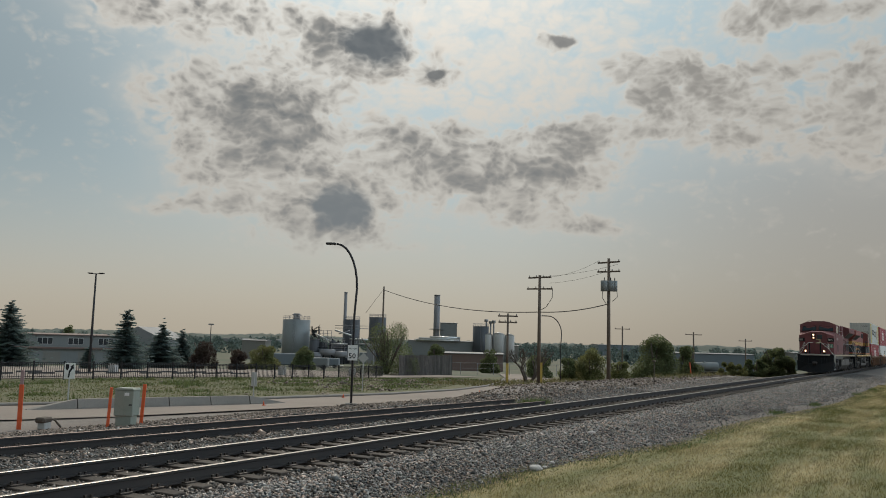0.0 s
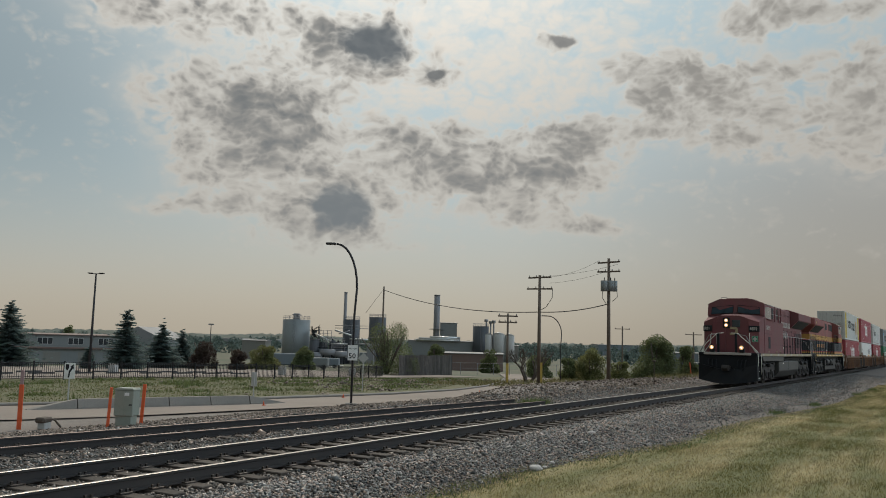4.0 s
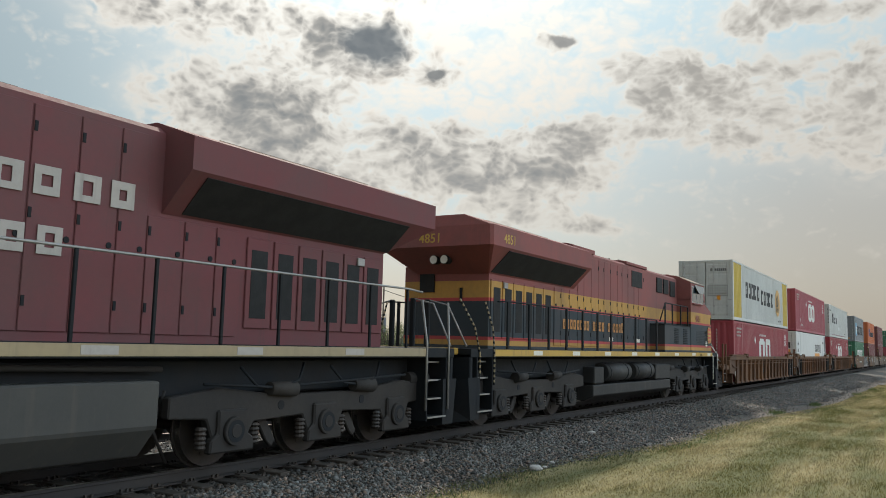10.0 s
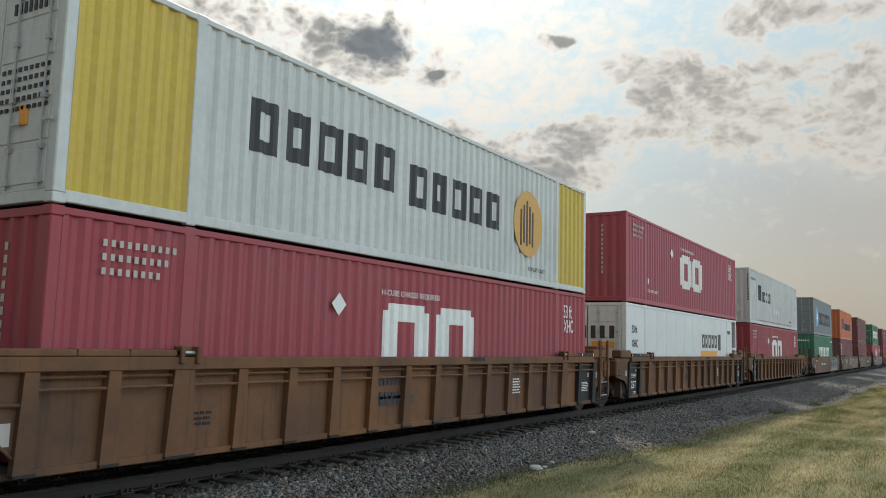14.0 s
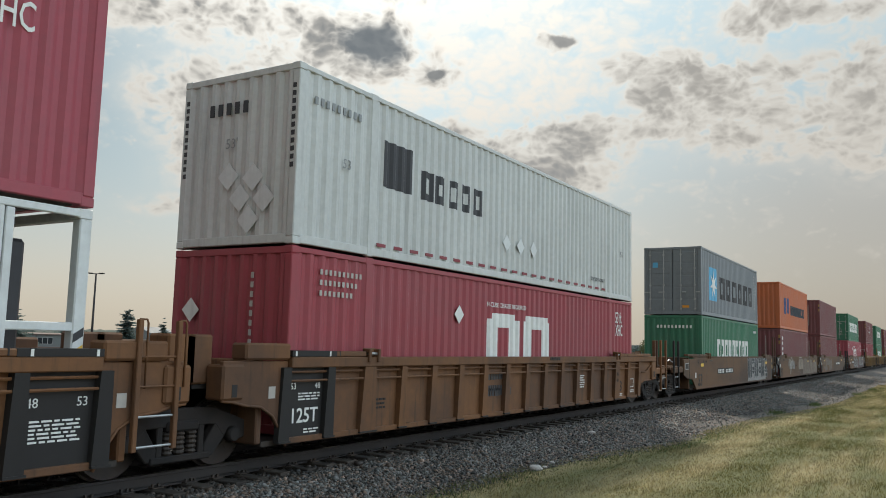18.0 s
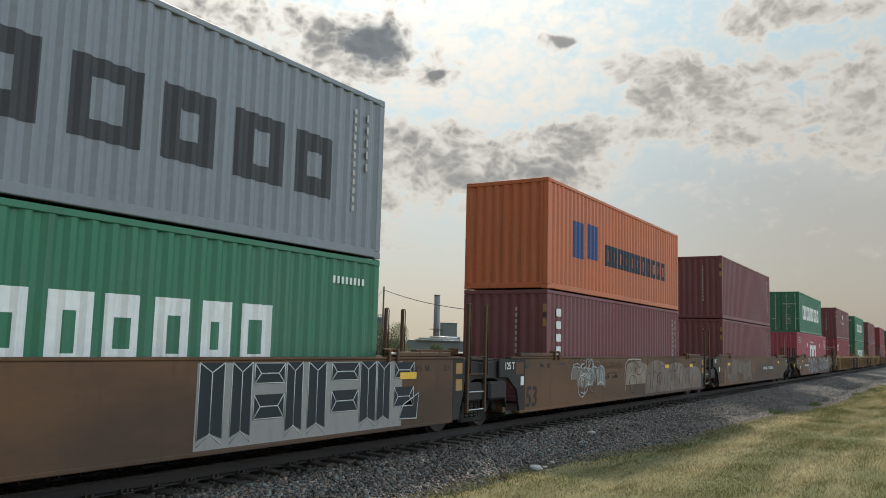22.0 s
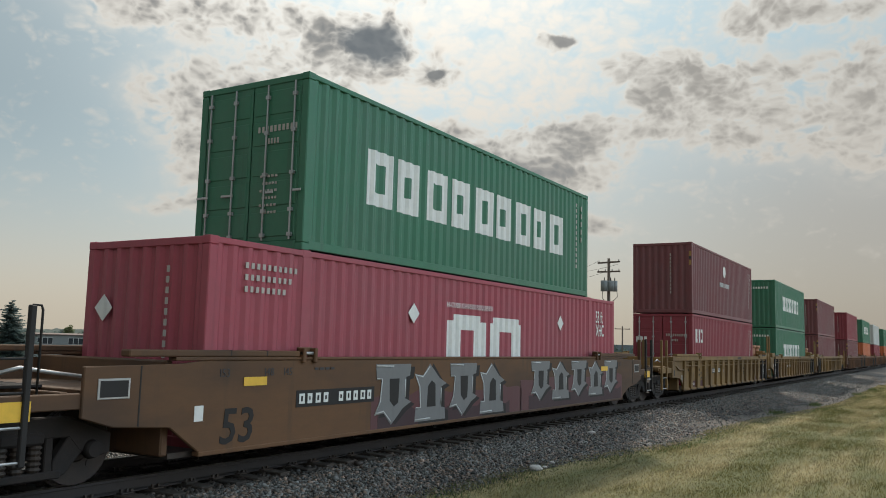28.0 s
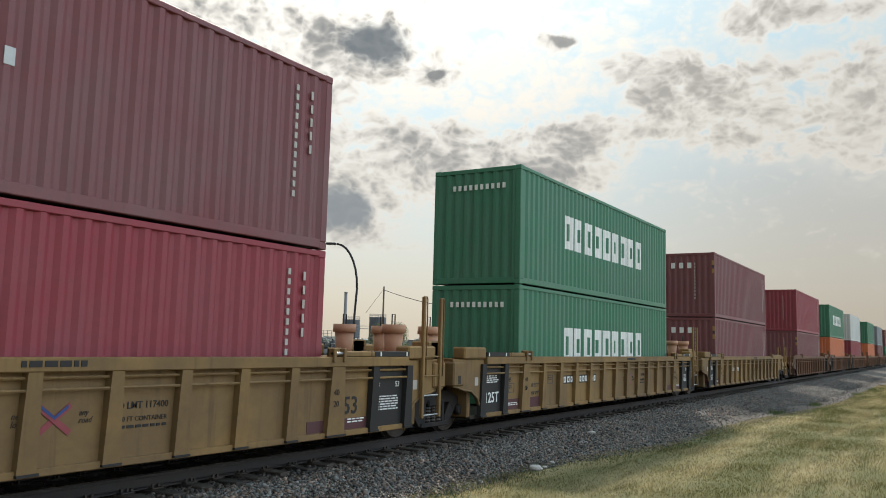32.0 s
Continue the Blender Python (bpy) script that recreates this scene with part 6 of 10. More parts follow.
SLATE = paint("slate_blue_mark", (0.022, 0.034, 0.05), 0.5, 0.25, 0.15)
CHARCOAL = paint("charcoal_mark", (0.05, 0.05, 0.055), 0.5, 0.2, 0.1)
GOLD = paint("gold_mark", (0.55, 0.3, 0.06), 0.5, 0.2, 0.1)
ORANGE_MARK = paint("orange_mark", (0.75, 0.3, 0.03), 0.5, 0.2, 0.1)
SILVER = paint("silver_grey_paint", (0.46, 0.47, 0.48), 0.5, 0.4, 0.3)


def rail_red_box(x, z, label, colour, emblem, end_codes=True, hcube=True, lift_only=False):
    b = Box(x, z, DOM53, colour, label)
    b.rings(*emblem, WHITE_MARK)
    if hcube:
        w = writing("H-CUBE CHASSIS REQUIRED", 0.15, WHITE_MARK, b.root, -b.L / 2 + emblem[0] - 0.1, -b.W / 2 - 0.002, emblem[3] + 0.13, squeeze=1.05)
    b.diamond(emblem[0] - 1.3, 2.05, 0.19, WHITE_MARK)
    for k in range(3):
        b.bars_across(0.7, 1.85 - 0.12 * k, 2.5 - 0.17 * k, 0.085, 10 - k, CODE_MARK)
    writing("53 ft", 0.48, WHITE_MARK, b.root, b.L / 2 - 1.55, -b.W / 2 - 0.001, 2.2, squeeze=0.62, bold=0.006)
    writing("XHC", 0.48, WHITE_MARK, b.root, b.L / 2 - 1.53, -b.W / 2 - 0.001, 1.82, squeeze=0.62, bold=0.006)
    if lift_only:
        writing("TOP LIFT ONLY", 0.17, WHITE_MARK, b.root, -b.L / 2 + 2.2, -b.W / 2 - 0.002, 0.42)
        b.bars_across(2.25, 2.45, 0.72, 0.18, 1, WHITE_MARK)
    b.bars_down(-0.5, 0.9, 2.55, 11, CODE_MARK, 0.06, end=True)
    b.diamond(0.85, 1.9, 0.2, WHITE_MARK, end=True)
    return b


def iso(x, z, colour, label, doors=False, codes=True, mark=WHITE_MARK):
    b = Box(x, z, ISO40, colour, label, doors=doors)
    if codes:
        if doors:
            if mark is WHITE_MARK:
                b.bars_across(-1.0, -0.12, 1.98, 0.1, 10, CODE_MARK, end=True)
                b.bars_across(-0.62, -0.36, 1.78, 0.09, 4, CODE_MARK, end=True)
            else:
                part("placard", slab(-b.L / 2 - 0.004, -b.L / 2 + 0.012, -0.7, -0.42, 0.3, 0.4), ORANGE_MARK, b.root)
                part("placard", slab(-b.L / 2 - 0.004, -b.L / 2 + 0.012, 0.62, 0.84, 2.02, 2.24), SKY_BLUE, b.root)
            for k in range(6):
                b.bars_across(-0.62, -0.22 - 0.06 * (k % 2), 1.22 - 0.12 * k, 0.04, 5, CODE_MARK if mark is WHITE_MARK else GREY_BLUE, end=True)
        else:
            b.bars_down(-0.35, 0.8, 2.5, 11, CODE_MARK, 0.05, end=True)
        if colour is MAROON:
            for z0, m in ((1.95, YELLOW_FADED), (2.2, CHARCOAL), (2.32, YELLOW_FADED)):
                part("height_marking", slab(-b.L / 2 - 0.004, -b.L / 2 + 0.02, -b.W / 2 + 0.02, -b.W / 2 + 0.12, z0, z0 + (0.2 if m is YELLOW_FADED else 0.1)), m, b.root)
        b.bars_down(11.35, 0.75, 2.6, 12, CODE_MARK, 0.06)
        b.bars_down(11.7, 1.5, 2.6, 5, CODE_MARK, 0.05)
    return b


# ---- well cars ----
CAR_BROWN = surface("well_car_brown", (0.175, 0.08, 0.034), 0.72, second=(0.08, 0.045, 0.03), big=0.55, small=7, patch=0.85, grain=0.3, bump=0.1, streak=0.6, streak_colour=(0.035, 0.025, 0.02), spec=0.3)
CAR_TAN = surface("well_car_yellow", (0.235, 0.141, 0.052), 0.7, second=(0.132, 0.083, 0.042), big=0.5, small=7, patch=0.8, grain=0.25, bump=0.08, streak=0.5, streak_colour=(0.06, 0.036, 0.022), spec=0.3)
CAR_FLAT = surface("well_car_smooth_brown", (0.135, 0.069, 0.034), 0.7, second=(0.058, 0.037, 0.027), big=0.4, small=6, patch=0.85, grain=0.25, bump=0.08, streak=0.6, streak_colour=(0.06, 0.04, 0.028), stretch=(0.5, 1.0, 1.4), spec=0.3)
FOOT_MAROON = paint("faded_maroon_foot", (0.075, 0.02, 0.024), 0.65, 0.5, 0.3)
# for black-painted panels, and for shade painted on inner joint parts
CAR_BLACK = paint("well_car_black_and_shade", (0.028, 0.026, 0.026), 0.6, 0.4, 0.2)
TRUCK_IRON = surface("truck_casting", (0.022, 0.02, 0.02), 0.75, 0.1, second=(0.04, 0.031, 0.027), big=1.5, small=16, grain=0.3, bump=0.2, spec=0.2)
WHEEL_STEEL = surface("wheel_steel", (0.034, 0.028, 0.026), 0.65, 0.3, second=(0.06, 0.043, 0.034), big=3, small=20, grain=0.25)
TREAD = surface("polished_tread", (0.5, 0.49, 0.47), 0.3, 1.0, big=3, small=20, grain=0.1)
GRAFFITI_WHITE = paint("spray_white", (0.5, 0.5, 0.5), 0.6, 0.5, 0.2)
GRAFFITI_GREY = paint("spray_grey", (0.17, 0.17, 0.172), 0.6, 0.5, 0.3)
GRAFFITI_CHALK = paint("spray_chalk", (0.26, 0.25, 0.24), 0.6, 0.5, 0.3)
GRAFFITI_SLATE = paint("spray_slate", (0.022, 0.028, 0.034), 0.6, 0.4, 0.2)
GRAFFITI_TEAL = paint("spray_pale_teal", (0.2, 0.26, 0.25), 0.6, 0.5, 0.3)
GRAFFITI_PALE = surface("spray_silver", (0.24, 0.2, 0.16), 0.5, second=(0.12, 0.075, 0.045), big=1.3, small=6, patch=0.95, grain=0.2, bump=0.03, streak=0.3)
GRAFFITI_DARK = paint("spray_dark_red", (0.06, 0.035, 0.04), 0.6, 0.5, 0.3)
GRAFFITI_WINE = paint("spray_wine_red", (0.1, 0.03, 0.034), 0.6, 0.5, 0.3)
GRAFFITI_DUST = surface("spray_dusty_silver", (0.17, 0.135, 0.11), 0.6, second=(0.1, 0.06, 0.038), big=1.1, small=6, patch=0.95, grain=0.2, bump=0.03, streak=0.4)
GRAFFITI_MUD = paint("spray_faded_mud", (0.1, 0.068, 0.052), 0.6, 0.7, 0.6)
GRAFFITI_SHADE = paint("spray_faded_shadow", (0.13, 0.085, 0.06), 0.6, 0.7, 0.6)
GREY_MARK = paint("faded_grey_mark", (0.25, 0.26, 0.27), 0.6, 0.3, 0.2)
YELLOW_FADED = paint("faded_yellow_square", (0.34, 0.2, 0.06), 0.6, 0.4, 0.3)
ROOF_PEACH = paint("primer_orange", (0.4, 0.21, 0.125), 0.6, 0.4, 0.3)
SPINNERS = []


def coil(x, y, z0, z1, r, turns):
    """An upright coil spring as one ringed column."""
    bm = bmesh.new()
    rings = []
    for k in range(2 * turns + 1):
        q = r if k % 2 else 0.72 * r
        z = z0 + (z1 - z0) * k / (2 * turns)
        rings.append([bm.verts.new((x + q * math.cos(j * math.pi / 5), y + q * math.sin(j * math.pi / 5), z)) for j in range(10)])
    for a, b in zip(rings, rings[1:]):
        for j in range(10):
            bm.faces.new((a[j], a[(j + 1) % 10], b[(j + 1) % 10], b[j]))
    bm.faces.new(rings[0][::-1])
    bm.faces.new(rings[-1])
    return bm


def wheelset(parent, x, z, radius):
    """Two flanged wheels on their axle, turning about the axle."""
    bm = bmesh.new()
    for s in (-1, 1):
        drum(bm, (0, s * 0.69, 0), (0, s * 0.72, 0), radius + 0.028, n=28)
        before = len(bm.faces)
        drum(bm, (0, s * 0.72, 0), (0, s * 0.83, 0), radius, radius - 0.006, n=28, caps=False)
        bm.faces.ensure_lookup_table()
        for f in bm.faces[before:]:
            f.material_index = 1
        drum(bm, (0, s * 0.81, 0), (0, s * 0.831, 0), radius - 0.007, radius - 0.012, n=28)
        drum(bm, (0, s * 0.83, 0), (0, s * 0.85, 0), radius * 0.4, radius * 0.34, n=16)
        for k in range(4):
            a = math.pi * k / 2
            c, q = radius * 0.62 * math.cos(a), radius * 0.62 * math.sin(a)
            drum(bm, (c, s * 0.825, q), (c, s * 0.838, q), radius * 0.12, n=8)
    drum(bm, (0, -1.05, 0), (0, 1.05, 0), 0.085, n=10)
    ob = part("wheelset", bm, WHEEL_STEEL, parent)
    ob.data.materials.append(TREAD)
    ob.matrix_basis = pose(x, 0, z)
    SPINNERS.append((ob, x, z, radius))
    return ob


def freight_truck(parent, x):
    """A three-piece truck: two cast side frames with open windows and nested springs, a bolster and two wheelsets."""
    bm = bmesh.new()
    box(bm, -0.2, 0.2, -1.0, 1.0, 0.42, 0.72, bevel=0.03)
    truck = part("truck", bm, TRUCK_IRON, parent)
    truck.matrix_basis = pose(x, 0, 0)
    for s in (-1, 1):
        y0, y1 = s * 0.98, s * 1.12
        bm = bmesh.new()
        prism(bm, [(-1.15, 0.64), (-1.15, 0.4), (-0.95, 0.36), (-0.72, 0.46), (-0.58, 0.62), (0.58, 0.62), (0.72, 0.46), (0.95, 0.36), (1.15, 0.4), (1.15, 0.64), (0.55, 0.86), (-0.55, 0.86)], y0, y1, "y", bevel=0.015)
        for e in (-1, 1):
            prism(bm, [(e * 0.82, 0.5), (e * 0.6, 0.66), (e * 0.4, 0.36), (e * 0.4, 0.18), (e * 0.56, 0.2)], y0 + s * 0.004, y1 - s * 0.004, "y", bevel=0.012)
            box(bm, e * 0.3, e * 0.4, y0 + s * 0.01, y1 - s * 0.01, 0.24, 0.66, bevel=0.012)
        box(bm, -0.5, 0.5, y0 - s * 0.02, y1 + s * 0.02, 0.17, 0.26, bevel=0.015)
        part("side_frame", bm, TRUCK_IRON, truck)
        for k in (-0.2, 0.0, 0.2):
            part("spring", coil(k, s * 1.06, 0.26, 0.56, 0.085, 5), IRON, truck)
        part("bolster_end", slab(-0.27, 0.27, s * 0.98, s * 1.16, 0.56, 0.7, bevel=0.03), TRUCK_IRON, truck)
        for k in (-0.89, 0.89):
            part("bearing_cap", drum(bmesh.new(), (k, s * 1.1, 0.46), (k, s * 1.2, 0.46), 0.12, 0.09, n=14), TRUCK_IRON, truck)
    for k in (-0.89, 0.89):
        wheelset(truck, k, 0.46, 0.46)
    return truck


def ladder(parent, x0, x1, y, z0, z1, material, rungs=4):
    """Two stout posts, each with a bent hand iron beside it, and round rungs that show worn steel."""
    bm = bmesh.new()
    for x in (x0, x1):
        box(bm, x - 0.035, x + 0.035, y - 0.035, y + 0.035, z0, z1, bevel=0.01)
        tube(bm, [(x + 0.12, y, z0 + 0.75), (x + 0.12, y, z1 - 0.05), (x + 0.1, y, z1), (x, y, z1)], 0.014)
    ob = part("ladder", bm, material, parent)
    for k in range(rungs):
        z = z0 + 0.05 + k * 0.36
        part("rung", drum(bmesh.new(), (x0, y, z), (x1, y, z), 0.016, n=6), STEEL_ROD if k < 2 else material, ob)
    return ob


def well_car(xc, style, front, rear, label, colour, seed):
    """One well of an articulated double-stack car. front and rear: 'end' for a coupled end, 'joint' for a shared truck."""
    root = base("well_car", xc, 0, 0, label, "railcar", "well cars of the train")
    THINGS.append((root, xc, 0.0))
    half = 8.6
    ribbed = style == "ribbed"
    spans = [8.2 if kind == "joint" else 9.97 for kind in (front, rear)]
    for s in (-1, 1):
        if ribbed:
            bm = bmesh.new()
            box(bm, -8.25, 8.25, s * 1.36, s * 1.385, 0.3, 1.42)
            part("side_panel", bm, colour, root)
            part("top_sill", slab(-spans[0], spans[1], s * 1.335, s * 1.52, 1.385, 1.545, bevel=0.012), colour, root)
            part("bottom_sill", slab(-8.25, 8.25, s * 1.3, s * 1.44, 0.27, 0.36, bevel=0.01), colour, root)
            for z, y in ((1.19, 1.47), (1.32, 1.44)):
                part("rail_bar", drum(bmesh.new(), (-8.27, s * y, z), (8.27, s * y, z), 0.02, n=6), colour, root)
            for i in range(17):
                x = -8.27 + 1.034 * i
                w = 0.16 if i in (2, 14) else 0.085
                black = s < 0 and (front == "joint" and i < 2 or rear == "joint" and i > 14)
                bm = prism(bmesh.new(), [(s * 1.38, 0.3), (s * 1.475, 0.32), (s * 1.505, 1.39), (s * 1.38, 1.39)], x - w, x + w, "x")
                for v in bm.verts:
                    v.co.x = x + (v.co.x - x) * (1.0 + 0.35 * (1.39 - v.co.z))
                rib = part("rib", bm, CAR_BLACK if black else colour, root)
                part("rib_foot", slab(x - w * 1.4, x + w * 1.6, s * 1.4, s * 1.49, 0.29, 0.32), CAR_BLACK, rib)
        else:
            bm = bmesh.new()
            lead = [(-7.95, 1.5), (-7.95, 0.3)] if front == "joint" else [(-9.98, 1.44), (-9.98, 0.86), (-9.55, 0.73), (-8.73, 0.67), (-8.35, 0.4), (-8.2, 0.3)]
            tail = [(8.3, 0.3), (8.3, 1.5)] if rear == "joint" else [(8.2, 0.3), (8.35, 0.4), (8.83, 0.6), (9.6, 0.7), (10.05, 0.84), (10.05, 1.44)]
            if front != "joint":
                lead = [(-8.2, 1.5), (-8.6, 1.46)] + lead
            if rear != "joint":
                tail = tail + [(8.6, 1.46), (8.2, 1.5)]
            prism(bm, lead + tail, s * 1.44, s * 1.5, "y", bevel=0.012)
            part("side_panel", bm, colour, root)
            part("top_sill", slab(-half - 0.1, half + 0.1, s * 1.36, s * 1.512, 1.5, 1.545, bevel=0.01), colour, root)
            for e, kind in ((-1, front), (1, rear)):
                if kind == "end":
                    card = part("placard_frame", slab(e * 9.36, e * 9.8, s * 1.5, s * 1.512, 1.06, 1.3, bevel=0.006), STEEL_ROD, root)
                    part("placard_card", slab(e * 9.39, e * 9.77, s * 1.511, s * 1.516, 1.085, 1.275), CAR_BLACK, card)
                    part("panel_seam", slab(e * 9.2, e * 9.22, s * 1.499, s * 1.504, 0.72, 1.44), CAR_BLACK, root)
                elif e < 0:
                    shape = [(-7.95, 0.3), (-8.2, 0.34), (-8.35, 0.8), (-8.8, 1.08), (-9.22, 1.1), (-9.22, 1.5), (-7.95, 1.5)]
                    plate = part("joint_plate", prism(bmesh.new(), shape, s * 1.44, s * 1.495, "y", bevel=0.01), CAR_BLACK, root)
                    part("painted_square", slab(-8.4, -8.02, s * 1.495, s * 1.5, 1.15, 1.42), colour, plate)
                    part("pale_card", slab(-8.16, -8.0, s * 1.495, s * 1.5, 0.9, 1.1), WHITE_MARK, plate)
                else:
                    shape = [(8.3, 0.3), (8.55, 0.32), (8.75, 0.9), (8.8, 1.5), (8.3, 1.5)]
                    plate = part("joint_plate", prism(bmesh.new(), shape, s * 1.44, s * 1.495, "y", bevel=0.01), CAR_BLACK, root)
                    for z0, z1 in ((1.21, 1.42), (0.88, 1.1)):
                        part("painted_square", slab(8.41, 8.66, s * 1.495, s * 1.5, z0, z1), YELLOW_FADED, plate)
            part("bottom_sill", slab(-half + 0.35, half - 0.35, s * 1.38, s * 1.515, 0.27, 0.33, bevel=0.01), colour, root)
        for e, kind in ((-1, front), (1, rear)):
            reach = 8.18 if kind == "joint" else 9.4
            guide = part("guide_rail", slab(e * 6.35, e * reach, s * 1.34, s * 1.51, 1.549, 1.635, bevel=0.015), colour, root)
            for q in (7.05, 7.75):
                part("joint_gap", slab(e * q, e * (q + 0.02), s * 1.345, s * 1.513, 1.56, 1.638), CAR_BLACK, guide)
            if ribbed and kind == "joint":
                part("black_band", slab(e * 7.15, e * 8.2, s * 1.345, s * 1.516, 1.552, 1.64), CAR_BLACK, guide)
                for q in (7.3, 8.1):
                    part("white_tick", slab(e * q, e * (q + 0.035), s * 1.516, s * 1.521, 1.555, 1.632), WHITE_MARK, guide)
            # the latch that holds the upper box: two lugs, a bar and a hanging strap
            bm = bmesh.new()
            for q in (6.0, 6.26):
                box(bm, e * q, e * (q + 0.07), s * 1.4, s * 1.56, 1.46, 1.68, bevel=0.012)
            box(bm, e * 6.0, e * 6.33, s * 1.4, s * 1.45, 1.549, 1.69, bevel=0.012)
            latch = part("latch", bm, colour, root)
            part("latch_bar", drum(bmesh.new(), (e * 6.0, s * 1.51, 1.6), (e * 6.33, s * 1.51, 1.6), 0.025, n=8), STEEL_ROD, latch)
    part("well_floor", slab(-half, half, -1.34, 1.34, 0.26, 0.33), IRON, root)
    for e, kind in ((-1, front), (1, rear)):
        part("bulkhead", slab(e * half, e * (half + 0.12), -1.34, 1.34, 0.3, 1.5, bevel=0.02), colour, root)
        reach = 9.72 if kind == "joint" else 11.75
        for s in (-1, 1):
            if ribbed and kind == "joint":
                # stepped casting that carries the shared truck, arched for the wheel
                line = [(8.2, 0.25), (8.34, 0.5), (8.5, 0.7), (8.75, 0.84), (9.05, 0.87), (9.3, 0.93), (9.5, 0.95), (9.5, 1.49), (8.2, 1.49)]
                arm = part("end_casting", prism(bmesh.new(), [(e * p, z) for p, z in line], s * 1.36, s * 1.44, "y", bevel=0.015), colour, root)
                part("upper_step", slab(e * 8.21, e * 9.14, s * 1.2, s * 1.5, 1.5, 1.74, bevel=0.03), colour, arm)
                part("end_block", slab(e * 9.12, e * 9.54, s * 1.15, s * 1.49, 0.96, 1.44, bevel=0.03), colour, arm)
                part("jacking_slot", slab(e * 9.27, e * 9.37, s * 1.488, s * 1.494, 1.0, 1.17), CAR_BLACK, arm)
                part("paper_card", slab(e * 8.46, e * 8.6, s * 1.44, s * 1.445, 0.95, 1.12), CODE_MARK, arm)
                part("arch_lip", tube(bmesh.new(), [(e * p, s * 1.44, z) for p, z in line[:7]], 0.022, 6), colour, arm)
                part("deck_block", slab(e * 9.42, e * 9.9, s * 0.75, s * 1.15, 1.17, 1.84, bevel=0.03), colour, root)
            elif ribbed:
                line = [(8.2, 0.25), (8.36, 0.48), (8.6, 0.69), (8.9, 0.77), (9.97, 0.79), (9.97, 1.49), (8.2, 1.49)]
                arm = part("end_casting", prism(bmesh.new(), [(e * p, z) for p, z in line], s * 1.36, s * 1.42, "y", bevel=0.015), colour, root)
                part("end_block", slab(e * 9.58, e * 9.98, s * 1.34, s * 1.5, 0.79, 1.38, bevel=0.02), colour, arm)
                part("jacking_slot", slab(e * 9.72, e * 9.84, s * 1.498, s * 1.504, 0.86, 1.06), CAR_BLACK, arm)
                part("brace", tube(bmesh.new(), [(e * 8.3, s * 1.46, 1.04), (e * 9.0, s * 1.46, 1.06), (e * 9.57, s * 1.46, 1.24)], 0.025), colour, arm)
                part("paper_card", slab(e * 8.42, e * 8.54, s * 1.42, s * 1.426, 0.62, 0.86), CODE_MARK, arm)
                part("arch_lip", tube(bmesh.new(), [(e * p, s * 1.42, z) for p, z in line[:5]], 0.022, 6), colour, arm)
            else:
                a, b = half + 0.12, reach - 0.05
                if kind == "joint":
                    line = [(a, 0.42), (a + 0.12, 0.75), (a + 0.34, 1.0), (a + 0.6, 1.08), (b, 1.08), (b, 1.42), (a, 1.5)]
                    # black in place of the car's brown: shade at the joint, as colour
                    part("end_sill", prism(bmesh.new(), [(e * p, z) for p, z in line], s * 1.32, s * 1.42, "y", bevel=0.01), CAR_BLACK, root)
            if kind == "end":
                part("step_sill", slab(e * 9.95, e * 11.3, s * 1.36, s * 1.46, 0.96, 1.14, bevel=0.012), colour, root)
                part("air_line", tube(bmesh.new(), [(e * 9.6, s * 1.0, 1.3), (e * 10.1, s * 1.05, 1.36), (e * 10.5, s * 1.1, 1.42), (e * 10.75, s * 1.1, 1.36)], 0.025), STEEL_ROD, root)
        if kind == "joint":
            part("end_platform", slab(e * (half + 0.1), e * reach, -1.1, 1.1, 1.1, 1.17, bevel=0.01), CAR_BLACK, root)
        else:
            part("end_platform", slab(e * (half + 0.1), e * 9.9, -1.3, 1.3, 1.1, 1.17, bevel=0.01), colour, root)
            for k in range(5):
                part("running_board", slab(e * 9.9, e * 11.7, -0.62 + 0.26 * k, -0.44 + 0.26 * k, 1.16, 1.2, bevel=0.008), TRUCK_IRON, root)
            for q in (10.1, 11.3):
                part("board_bearer", slab(e * q, e * (q + 0.1), -1.4, 1.4, 1.06, 1.155, bevel=0.01), colour, root)
        part("centre_sill", slab(e * half, e * (reach + 0.05), -0.3, 0.3, 0.72, 1.06, bevel=0.02), CAR_BLACK, root)
        if kind == "end":
            freight_truck(root, e * 10.43)
            for s in (-1, 1):
                ladder(root, e * 11.24, e * 10.64, s * 1.47, 0.4, 2.1, colour if ribbed else CAR_BLACK)
            part("coupler", prism(bmesh.new(), [(e * 11.7, 0.78), (e * 12.25, 0.8), (e * 12.3, 1.0), (e * 11.7, 1.02)], -0.14, 0.14, "y", bevel=0.03), TRUCK_IRON, root)
            bm = tube(bmesh.new(), [(e * 11.7, -0.35, 0.95), (e * 11.95, -0.4, 0.7), (e * 12.15, -0.38, 0.55), (e * 12.3, -0.2, 0.6)], 0.022)
            part("air_hose", bm, CAR_BLACK, root)
            # posts on the platform, each with a bent hand iron
            for q, y in ((11.35, 0.45), (10.4, 0.95), (11.6, -0.95)):
                bm = slab(e * q - 0.05, e * q + 0.05, y - 0.05, y + 0.05, 1.1, 2.1, bevel=0.01)
                tube(bm, [(e * q + 0.14, y, 1.3), (e * q + 0.14, y, 2.02), (e * q + 0.11, y, 2.07), (e * q, y, 2.07)], 0.014)
                part("stand", bm, colour, root)
